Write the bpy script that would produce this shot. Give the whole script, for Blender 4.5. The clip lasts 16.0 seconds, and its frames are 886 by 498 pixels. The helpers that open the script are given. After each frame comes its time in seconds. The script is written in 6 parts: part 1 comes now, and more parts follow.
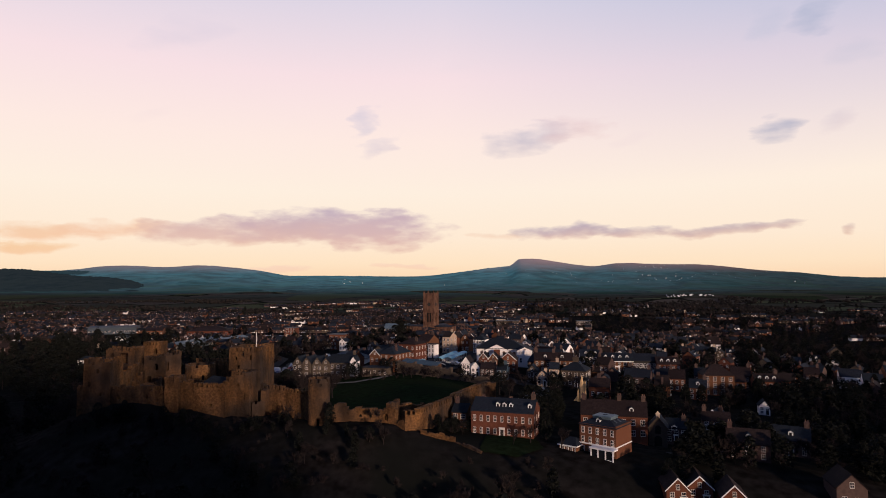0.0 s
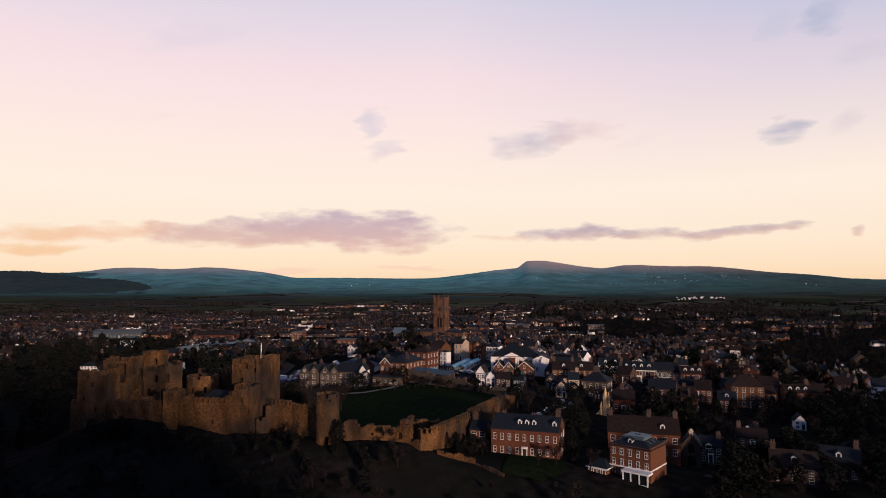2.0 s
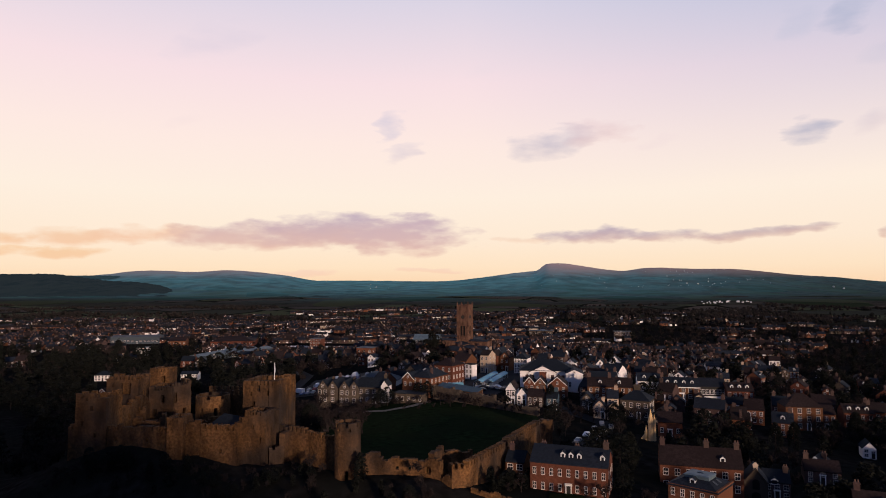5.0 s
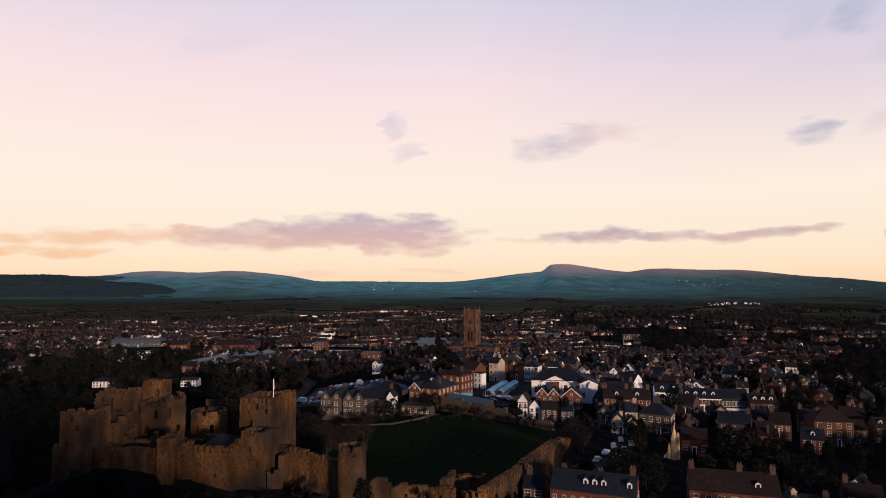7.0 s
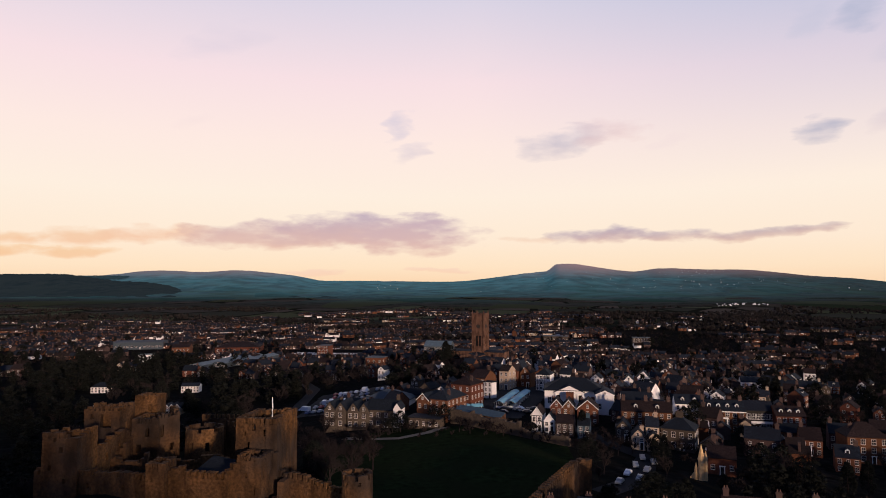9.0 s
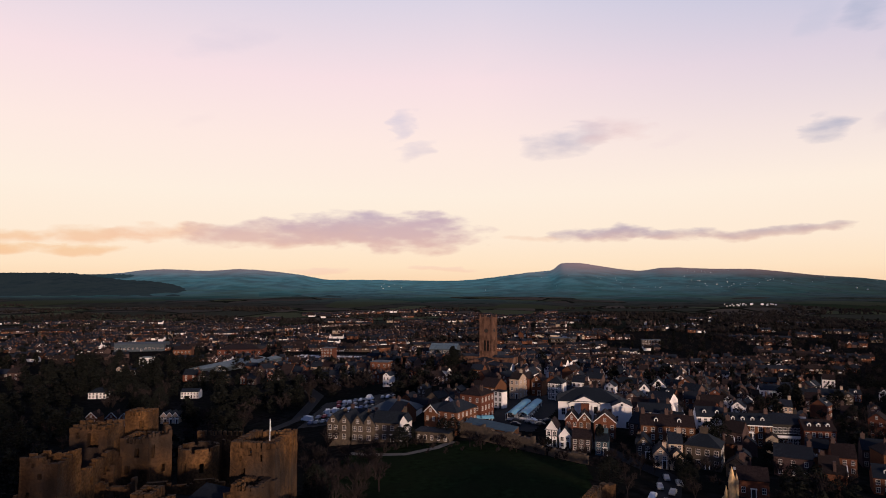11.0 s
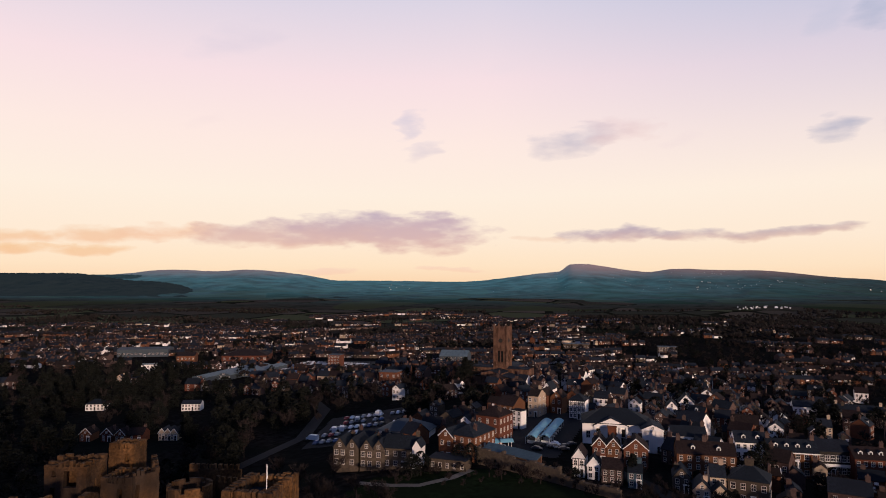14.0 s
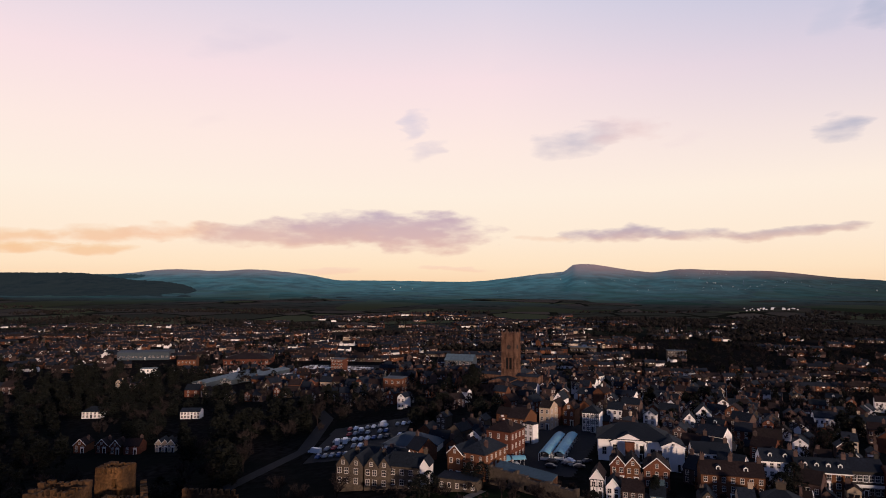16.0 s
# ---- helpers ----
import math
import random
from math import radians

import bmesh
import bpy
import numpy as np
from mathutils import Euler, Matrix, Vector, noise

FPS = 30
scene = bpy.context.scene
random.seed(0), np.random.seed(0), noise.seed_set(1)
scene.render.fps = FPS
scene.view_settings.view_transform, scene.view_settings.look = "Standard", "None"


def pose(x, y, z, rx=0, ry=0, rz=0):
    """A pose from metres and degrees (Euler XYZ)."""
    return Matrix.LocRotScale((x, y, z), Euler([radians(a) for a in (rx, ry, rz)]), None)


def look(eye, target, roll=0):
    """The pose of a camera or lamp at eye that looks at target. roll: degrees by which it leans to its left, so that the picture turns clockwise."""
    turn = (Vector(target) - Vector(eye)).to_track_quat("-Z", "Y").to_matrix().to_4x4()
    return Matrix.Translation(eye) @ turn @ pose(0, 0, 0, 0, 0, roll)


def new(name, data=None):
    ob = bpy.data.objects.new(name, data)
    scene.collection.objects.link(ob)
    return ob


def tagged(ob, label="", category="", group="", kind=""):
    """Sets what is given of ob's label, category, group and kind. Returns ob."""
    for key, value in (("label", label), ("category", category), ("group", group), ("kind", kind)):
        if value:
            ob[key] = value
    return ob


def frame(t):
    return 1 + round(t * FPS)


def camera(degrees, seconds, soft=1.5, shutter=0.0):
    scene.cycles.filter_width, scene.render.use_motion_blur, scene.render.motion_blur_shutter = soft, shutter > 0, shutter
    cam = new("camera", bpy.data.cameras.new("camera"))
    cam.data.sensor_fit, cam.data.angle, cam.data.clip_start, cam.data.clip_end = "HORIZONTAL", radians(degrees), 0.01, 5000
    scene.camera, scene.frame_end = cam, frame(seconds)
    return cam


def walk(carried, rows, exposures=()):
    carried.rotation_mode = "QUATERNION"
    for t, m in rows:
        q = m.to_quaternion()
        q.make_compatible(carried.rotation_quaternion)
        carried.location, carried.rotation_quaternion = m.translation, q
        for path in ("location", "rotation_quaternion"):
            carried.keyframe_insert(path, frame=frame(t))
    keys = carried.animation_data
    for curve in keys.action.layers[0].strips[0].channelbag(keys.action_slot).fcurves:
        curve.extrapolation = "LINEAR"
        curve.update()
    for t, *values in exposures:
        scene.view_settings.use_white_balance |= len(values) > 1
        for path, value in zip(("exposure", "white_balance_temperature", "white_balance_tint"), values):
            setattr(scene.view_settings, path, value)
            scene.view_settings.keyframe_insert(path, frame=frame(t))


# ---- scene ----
cam = camera(70.0, 16.0, soft=0.95)
walk(cam, [
    (0.0, look((0.01, -0.14, 44.85), (0.17, 99.72, 50.16), -0.14)),
    (0.5, look((-0.80, 3.20, 45.24), (-0.68, 103.06, 50.67), -0.14)),
    (1.0, look((-1.56, 6.48, 45.65), (-1.60, 106.32, 51.18), -0.14)),
    (1.5, look((-2.29, 9.69, 46.10), (-2.70, 109.54, 51.58), -0.14)),
    (2.0, look((-3.00, 12.86, 46.57), (-3.92, 112.70, 52.17), -0.13)),
    (2.5, look((-3.67, 15.99, 47.06), (-5.12, 115.82, 52.70), -0.13)),
    (3.0, look((-4.32, 19.08, 47.58), (-6.37, 118.90, 53.33), -0.13)),
    (3.5, look((-4.96, 22.16, 48.12), (-7.51, 121.96, 53.88), -0.12)),
    (4.0, look((-5.58, 25.22, 48.68), (-8.68, 124.99, 54.57), -0.12)),
    (6.5, look((-8.59, 40.43, 51.77), (-12.86, 140.16, 57.79), -0.08)),
    (7.0, look((-9.20, 43.49, 52.44), (-13.64, 143.21, 58.48), -0.07)),
    (7.5, look((-9.81, 46.56, 53.12), (-14.48, 146.27, 59.10), -0.06)),
    (8.0, look((-10.42, 49.63, 53.81), (-15.32, 149.34, 59.76), -0.05)),
    (8.5, look((-11.05, 52.72, 54.52), (-16.02, 152.43, 60.39), -0.03)),
    (9.0, look((-11.68, 55.83, 55.24), (-16.85, 155.52, 61.17), -0.02)),
    (11.5, look((-15.01, 71.45, 58.96), (-21.03, 171.10, 64.65), 0.06)),
    (12.0, look((-15.71, 74.57, 59.73), (-21.97, 174.21, 65.43), 0.08)),
    (12.5, look((-16.41, 77.68, 60.50), (-22.78, 177.32, 66.20), 0.10)),
    (13.0, look((-17.12, 80.78, 61.28), (-23.69, 180.40, 66.95), 0.12)),
    (13.5, look((-17.84, 83.85, 62.06), (-24.53, 183.46, 67.77), 0.14)),
    (14.0, look((-18.56, 86.89, 62.84), (-25.52, 186.48, 68.60), 0.16)),
    (14.5, look((-19.28, 89.89, 63.63), (-26.30, 189.48, 69.30), 0.18)),
    (15.0, look((-20.00, 92.84, 64.42), (-27.28, 192.42, 70.09), 0.20)),
    (15.5, look((-20.71, 95.74, 65.21), (-28.11, 195.31, 70.83), 0.23)),
    (16.0, look((-21.42, 98.57, 66.00), (-28.90, 198.12, 71.69), 0.25)),
])

# ---- light: a low winter sun behind the viewer, dusk sky ----
def lin(r, g, b, k=1.0):
    return tuple(k * ((c / 255 / 12.92) if c < 11 else ((c / 255 + 0.055) / 1.055) ** 2.4) for c in (r, g, b)) + (1.0,)


SUN_DIR = Vector((0.50, -0.86, 0.14)).normalized()
sun = new("sun", bpy.data.lights.new("sun", "SUN"))
sun.data.energy, sun.data.angle, sun.data.color = 3.25, radians(3.2), (1.0, 0.74, 0.60)
sun.matrix_world = look(SUN_DIR * 100, (0, 0, 0))

world = bpy.data.worlds.new("dusk")
scene.world = world
world.use_nodes = True
wn, wl = world.node_tree.nodes, world.node_tree.links
wn.clear()


def wmath(op, a, b=None, c=None, clamp=False):
    n = wn.new("ShaderNodeMath")
    n.operation, n.use_clamp = op, clamp
    for i, v in enumerate((a, b, c)):
        if v is None:
            continue
        if isinstance(v, (int, float)):
            n.inputs[i].default_value = v
        else:
            wl.new(v, n.inputs[i])
    return n.outputs[0]


def wmix(fac, a, b):
    n = wn.new("ShaderNodeMix")
    n.data_type = "RGBA"
    for i, v in ((0, fac), (6, a), (7, b)):
        if isinstance(v, (int, float, tuple)):
            n.inputs[i].default_value = v
        else:
            wl.new(v, n.inputs[i])
    return n.outputs[2]


coord = wn.new("ShaderNodeTexCoord").outputs["Generated"]
sep = wn.new("ShaderNodeSeparateXYZ")
wl.new(coord, sep.inputs[0])
DX, DY, DZ = sep.outputs
ramp = wn.new("ShaderNodeValToRGB")
wl.new(wmath("MAXIMUM", DZ, 0.0), ramp.inputs[0])
SKY = ((0.0, (252, 214, 176)), (0.03, (255, 228, 197)), (0.07, (255, 234, 212)), (0.14, (255, 239, 223)), (0.22, (255, 234, 226)),
       (0.31, (249, 225, 229)), (0.42, (220, 213, 229)), (0.54, (124, 134, 170)), (0.66, (46, 63, 106)), (1.0, (24, 38, 84)))
while len(ramp.color_ramp.elements) < len(SKY):
    ramp.color_ramp.elements.new(0.5)
for el, (at, rgb) in zip(ramp.color_ramp.elements, SKY):
    el.position, el.color = at, lin(*rgb)
# to the right the high sky turns bluer
bluer = wmath("MULTIPLY", wmath("MULTIPLY_ADD", DX, 1.5, 0.0, clamp=True), wmath("MULTIPLY_ADD", DZ, 3.0, -0.45, clamp=True), clamp=True)
sky = wmix(bluer, ramp.outputs[0], lin(160, 180, 215))
# behind the viewer an unseen dim blue sky, chosen for its fill, paler low down
west = wmath("MULTIPLY_ADD", DY, -1.6, 0.75, clamp=True)
dull = wmix(wmath("MULTIPLY_ADD", DZ, -5.0, 1.0, clamp=True), (0.078, 0.118, 0.275, 1.0), (0.185, 0.172, 0.240, 1.0))
sky = wmix(west, sky, dull)

# clouds, by direction: u across, v up
safe = wmath("MAXIMUM", DY, 0.05)
warp = wn.new("ShaderNodeTexNoise")
warp.inputs["Scale"].default_value, warp.inputs["Detail"].default_value = 14.0, 6.0
stretch = wn.new("ShaderNodeVectorMath")
stretch.operation = "MULTIPLY"
wl.new(coord, stretch.inputs[0])
stretch.inputs[1].default_value = (1.0, 1.0, 3.0)
wl.new(stretch.outputs[0], warp.inputs["Vector"])
wsep = wn.new("ShaderNodeSeparateXYZ")
wl.new(warp.outputs["Color"], wsep.inputs[0])
U = wmath("ADD", wmath("DIVIDE", DX, safe), wmath("MULTIPLY_ADD", wsep.outputs[0], 0.10, -0.05))
V = wmath("ADD", wmath("DIVIDE", DZ, safe), wmath("MULTIPLY_ADD", wsep.outputs[1], 0.028, -0.014))
fine = wn.new("ShaderNodeTexNoise")
fine.inputs["Scale"].default_value, fine.inputs["Detail"].default_value = 22.0, 8.0
wl.new(stretch.outputs[0], fine.inputs["Vector"])
ROUGH = fine.outputs["Fac"]


def cloud(col, u, v, su, sv, rgb, dense, lean=0.0, glow_=0.25, edge=1.05):
    du = wmath("DIVIDE", wmath("SUBTRACT", U, u), su)
    dv = wmath("DIVIDE", wmath("SUBTRACT", wmath("SUBTRACT", V, v), wmath("MULTIPLY", wmath("SUBTRACT", U, u), lean)), sv)
    r2 = wmath("ADD", wmath("MULTIPLY", du, du), wmath("MULTIPLY", dv, dv))
    body = wmath("SUBTRACT", wmath("MULTIPLY_ADD", ROUGH, 2.3, -0.10), r2)
    alpha = wmath("MULTIPLY", wmath("SMOOTH_MIN", wmath("MAXIMUM", wmath("MULTIPLY", body, edge), 0.0), 1.0, 0.3), dense)
    warm = wmath("MULTIPLY_ADD", dv, -1.2 * glow_, glow_, clamp=True)
    return wmix(alpha, col, wmix(warm, lin(*rgb), lin(250, 196, 160)))


for args in (
    (-0.650, 0.084, 0.095, 0.017, (243, 200, 165), 0.85), (-0.66, 0.056, 0.075, 0.009, (244, 196, 150), 0.75),
    (-0.50, 0.087, 0.13, 0.016, (243, 200, 172), 0.85), (-0.34, 0.082, 0.19, 0.027, (208, 178, 182), 0.9),
    (-0.20, 0.090, 0.17, 0.031, (190, 168, 186), 0.92), (-0.098, 0.081, 0.105, 0.034, (198, 174, 188), 0.97),
    (-0.27, 0.021, 0.06, 0.005, (246, 205, 190), 0.5), (-0.06, 0.026, 0.06, 0.005, (246, 205, 190), 0.5),
    (0.195, 0.080, 0.088, 0.015, (178, 162, 182), 0.92, 0.05), (0.31, 0.080, 0.10, 0.011, (182, 166, 182), 0.85),
    (0.44, 0.081, 0.10, 0.011, (188, 168, 178), 0.85, 0.08), (0.53, 0.091, 0.045, 0.008, (188, 168, 178), 0.8, 0.15),
    (0.63, 0.083, 0.016, 0.009, (200, 175, 175), 0.7), (0.08, 0.073, 0.06, 0.006, (238, 205, 185), 0.6),
    (0.142, 0.228, 0.088, 0.025, (190, 186, 204), 0.9, 0.20, 0.06, 0.62), (0.205, 0.245, 0.062, 0.024, (226, 200, 206), 0.8, 0.12, 0.12, 0.6),
    (-0.122, 0.258, 0.024, 0.024, (200, 196, 218), 0.8, 0.6, 0.03, 0.55), (-0.102, 0.213, 0.032, 0.014, (212, 202, 216), 0.75, 0.35, 0.06, 0.55),
    (0.532, 0.243, 0.042, 0.022, (174, 176, 198), 0.95, 0.16, 0.03, 0.65), (0.63, 0.258, 0.045, 0.022, (212, 200, 212), 0.7, 0.3, 0.08, 0.5),
    (-0.41, 0.405, 0.085, 0.032, (218, 208, 224), 0.55, 0.1, 0.02, 0.5), (0.600, 0.430, 0.050, 0.034, (170, 178, 204), 0.9, 0.5, 0.0, 0.55),
    (0.52, 0.42, 0.04, 0.03, (190, 194, 216), 0.55, 0.3, 0.0, 0.5), (0.66, 0.37, 0.05, 0.022, (196, 196, 214), 0.42, 0.2, 0.0, 0.5),
    (0.03, 0.345, 0.025, 0.016, (236, 220, 228), 0.35, 0.2, 0.0, 0.5), (0.30, 0.228, 0.035, 0.012, (236, 214, 218), 0.4, 0.2, 0.0, 0.5),
    (-0.80, 0.084, 0.11, 0.016, (244, 200, 160), 0.85), (-0.78, 0.060, 0.09, 0.010, (244, 192, 140), 0.8), (-0.46, 0.270, 0.04, 0.012, (240, 220, 222), 0.3, 0.2, 0.05, 0.5),
):
    sky = cloud(sky, *args)
nishita = wn.new("ShaderNodeTexSky")
nishita.sky_type, nishita.sun_disc = "NISHITA", False
nishita.sun_elevation, nishita.sun_rotation = radians(7), math.atan2(SUN_DIR.x, SUN_DIR.y)
bg_a, bg_b, both, out = wn.new("ShaderNodeBackground"), wn.new("ShaderNodeBackground"), wn.new("ShaderNodeAddShader"), wn.new("ShaderNodeOutputWorld")
wl.new(nishita.outputs[0], bg_a.inputs[0])
bg_a.inputs[1].default_value = 0.004
wl.new(sky, bg_b.inputs[0])
bg_b.inputs[1].default_value = 0.98
wl.new(bg_a.outputs[0], both.inputs[0])
wl.new(bg_b.outputs[0], both.inputs[1])
wl.new(both.outputs[0], out.inputs[0])


# ---- materials ----
def mat(name, rgb, rough=0.9, scale=1.0, vary=0.35, bump=0.0, spec=0.25, metal=0.0, coarse=0.07, second=None, per_object=0.0, glow=None):
    """A surface with grain at one scale, stains at another and a shift from object to object."""
    m = bpy.data.materials.new(name)
    m.use_nodes = True
    nt = m.node_tree
    b = nt.nodes["Principled BSDF"]
    b.inputs["Roughness"].default_value, b.inputs["Metallic"].default_value = rough, metal
    b.inputs["Specular IOR Level"].default_value = spec
    geo = nt.nodes.new("ShaderNodeNewGeometry")
    n1, n2 = nt.nodes.new("ShaderNodeTexNoise"), nt.nodes.new("ShaderNodeTexNoise")
    for n, s, d in ((n1, scale, 5.0), (n2, scale * coarse, 4.0)):
        nt.links.new(geo.outputs["Position"], n.inputs["Vector"])
        n.inputs["Scale"].default_value, n.inputs["Detail"].default_value = s, d

    def mul(a, k, c):
        x = nt.nodes.new("ShaderNodeMath")
        x.operation = "MULTIPLY_ADD"
        nt.links.new(a, x.inputs[0])
        x.inputs[1].default_value, x.inputs[2].default_value = k, c
        return x.outputs[0]

    def mix(f, a, c, kind="MIX"):
        x = nt.nodes.new("ShaderNodeMix")
        x.data_type, x.blend_type = "RGBA", kind
        for i, v in ((0, f), (6, a), (7, c)):
            if isinstance(v, (float, int, tuple)):
                x.inputs[i].default_value = v
            else:
                nt.links.new(v, x.inputs[i])
        return x.outputs[2]

    def steep(o):
        x = nt.nodes.new("ShaderNodeMapRange")
        nt.links.new(o, x.inputs[0])
        x.inputs[1].default_value, x.inputs[2].default_value = 0.35, 0.65
        return x.outputs[0]

    dark = tuple(c * (1 - vary) for c in rgb) + (1.0,)
    light = tuple(min(1.0, c * (1 + vary)) for c in rgb) + (1.0,)
    col = mix(steep(n1.outputs["Fac"]), dark, light)
    if second:
        col = mix(steep(n2.outputs["Fac"]), col, tuple(second) + (1.0,))
    else:
        col = mix(steep(n2.outputs["Fac"]), col, tuple(c * (1 - 0.6 * vary) for c in rgb) + (1.0,))
    if per_object:
        info = nt.nodes.new("ShaderNodeObjectInfo")
        hsv = nt.nodes.new("ShaderNodeHueSaturation")
        both_ = nt.nodes.new("ShaderNodeMath")
        both_.operation = "PINGPONG"
        both_.inputs[1].default_value = 1.0
        summed = nt.nodes.new("ShaderNodeMath")
        nt.links.new(info.outputs["Random"], summed.inputs[0])
        nt.links.new(geo.outputs["Random Per Island"], summed.inputs[1])
        nt.links.new(summed.outputs[0], both_.inputs[0])
        nt.links.new(mul(both_.outputs[0], per_object * 1.3, 1 - per_object * 0.65), hsv.inputs["Value"])
        nt.links.new(mul(info.outputs["Random"], -0.04 * per_object, 0.5 + 0.02 * per_object), hsv.inputs["Hue"])
        nt.links.new(col, hsv.inputs["Color"])
        col = hsv.outputs[0]
    nt.links.new(col, b.inputs["Base Color"])
    if bump:
        bp = nt.nodes.new("ShaderNodeBump")
        bp.inputs["Strength"].default_value, bp.inputs["Distance"].default_value = 0.8, bump
        nt.links.new(n1.outputs["Fac"], bp.inputs["Height"])
        nt.links.new(bp.outputs[0], b.inputs["Normal"])
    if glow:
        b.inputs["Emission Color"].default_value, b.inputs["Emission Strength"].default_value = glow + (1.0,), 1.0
    return m


def weather(m, low=0.55, scale=0.55):
    """Rain streaks and soot running down a wall."""
    nt = m.node_tree
    b = nt.nodes["Principled BSDF"]
    base = b.inputs["Base Color"].links[0].from_socket
    geo, flat, n = nt.nodes.new("ShaderNodeNewGeometry"), nt.nodes.new("ShaderNodeVectorMath"), nt.nodes.new("ShaderNodeTexNoise")
    flat.operation = "MULTIPLY"
    flat.inputs[1].default_value = (1.0, 1.0, 0.42)
    nt.links.new(geo.outputs["Position"], flat.inputs[0])
    nt.links.new(flat.outputs[0], n.inputs["Vector"])
    n.inputs["Scale"].default_value, n.inputs["Detail"].default_value = scale, 6.0
    tone = nt.nodes.new("ShaderNodeMapRange")
    nt.links.new(n.outputs["Fac"], tone.inputs[0])
    for i, v in enumerate((0.36, 0.62, low, 1.15)):
        tone.inputs[i + 1].default_value = v
    x = nt.nodes.new("ShaderNodeMix")
    x.data_type, x.blend_type = "RGBA", "MULTIPLY"
    x.inputs[0].default_value = 1.0
    nt.links.new(base, x.inputs[6])
    nt.links.new(tone.outputs[0], x.inputs[7])
    nt.links.new(x.outputs[2], b.inputs["Base Color"])
    return m


M_STONE = weather(mat("castle_stone", (0.150, 0.073, 0.027), 0.95, 1.6, 0.36, 0.4, 0.1, second=(0.046, 0.031, 0.022), coarse=0.05), 0.55, 0.3)
M_SAND = weather(mat("red_sandstone", (0.15, 0.080, 0.052), 0.95, 0.8, 0.3, 0.1, 0.1), 0.55)
M_RANGE = mat("grey_stone", (0.088, 0.067, 0.049), 0.95, 1.2, 0.3, 0.1, 0.1)
M_BRICK = mat("red_brick", (0.122, 0.048, 0.026), 0.95, 1.5, 0.25, 0.05, 0.1, per_object=0.5)
M_WHITE = mat("white_render", (0.80, 0.75, 0.70), 0.85, 0.8, 0.08, 0.0, 0.2, per_object=0.25)
M_CREAM = mat("cream_render", (0.40, 0.30, 0.21), 0.9, 0.8, 0.12, 0.0, 0.2, per_object=0.4)
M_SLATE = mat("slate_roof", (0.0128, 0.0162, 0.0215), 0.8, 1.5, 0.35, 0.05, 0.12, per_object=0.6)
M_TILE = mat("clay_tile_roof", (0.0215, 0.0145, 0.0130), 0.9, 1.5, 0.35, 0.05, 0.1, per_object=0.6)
M_LEAD = mat("lead_roof", (0.10, 0.14, 0.155), 0.6, 0.5, 0.25, 0.0, 0.3)
M_FRAME = mat("worn_window_paint", (0.70, 0.63, 0.56), 0.6, 2.0, 0.15)
M_DULL = mat("dull_brown_brick", (0.078, 0.050, 0.042), 0.95, 1.5, 0.25, 0.05, 0.1, per_object=0.6)
M_TRIM = mat("white_paint", (0.80, 0.78, 0.74), 0.6, 2.0, 0.05)
M_TIMBER = mat("black_timber", (0.03, 0.026, 0.022), 0.9, 2.0, 0.3)
M_GLASS = mat("dark_glass", (0.014, 0.015, 0.018), 0.3, 1.0, 0.2, spec=0.15)
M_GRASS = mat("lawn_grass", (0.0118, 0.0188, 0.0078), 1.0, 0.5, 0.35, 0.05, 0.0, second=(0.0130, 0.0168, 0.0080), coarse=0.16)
M_ROAD = mat("asphalt", (0.018, 0.018, 0.020), 0.9, 1.0, 0.2, 0.0, 0.1)
M_GRAVEL = mat("gravel_path", (0.20, 0.17, 0.13), 0.95, 1.0, 0.2, 0.0, 0.1)
M_BARK = mat("bare_bark", (0.0255, 0.0198, 0.0185), 1.0, 3.0, 0.3, 0.0, 0.05, per_object=0.5)
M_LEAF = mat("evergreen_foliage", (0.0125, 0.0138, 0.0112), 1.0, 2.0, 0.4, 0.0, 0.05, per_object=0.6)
M_TARP = mat("blue_canopy", (0.17, 0.40, 0.48), 0.6, 0.8, 0.15)
# turret stone coloured gold to carry the sunlight that falls on it
M_GOLD = mat("sunlit_gold_stone", (0.72, 0.47, 0.22), 0.9, 1.5, 0.15)
M_BLUE = mat("blue_grey_felt", (0.046, 0.080, 0.102), 0.8, 0.8, 0.2)
M_POT = mat("chimney_pot", (0.15, 0.085, 0.06), 0.9, 3.0, 0.2)
M_SHEET = mat("grey_sheet_roof", (0.055, 0.070, 0.082), 0.75, 0.4, 0.15)
# flat near-black plates paint the shade inside doorways, arches and windows
M_DARK = mat("painted_opening_dark", (0.012, 0.011, 0.010), 1.0, 1.0, 0.2)
M_TYRE = mat("tyre_rubber", (0.02, 0.02, 0.02), 0.9, 3.0, 0.2)


# ---- shape helpers ----
def part(name, mesh, material, parent=None, label="", at=None):
    """Links a mesh as one object, under a thing or a part."""
    if material is not None and not mesh.materials:
        mesh.materials.append(material)
    ob = new(name, mesh)
    if parent is not None:
        ob.parent = parent
    if at is not None:
        ob.matrix_basis = at
    if label:
        ob["label"] = label
    return ob


def mesh_of(name, verts, faces, smooth=False):
    me = bpy.data.meshes.new(name)
    me.from_pydata(verts, [], faces)
    if smooth:
        me.polygons.foreach_set("use_smooth", [True] * len(me.polygons))
    return me


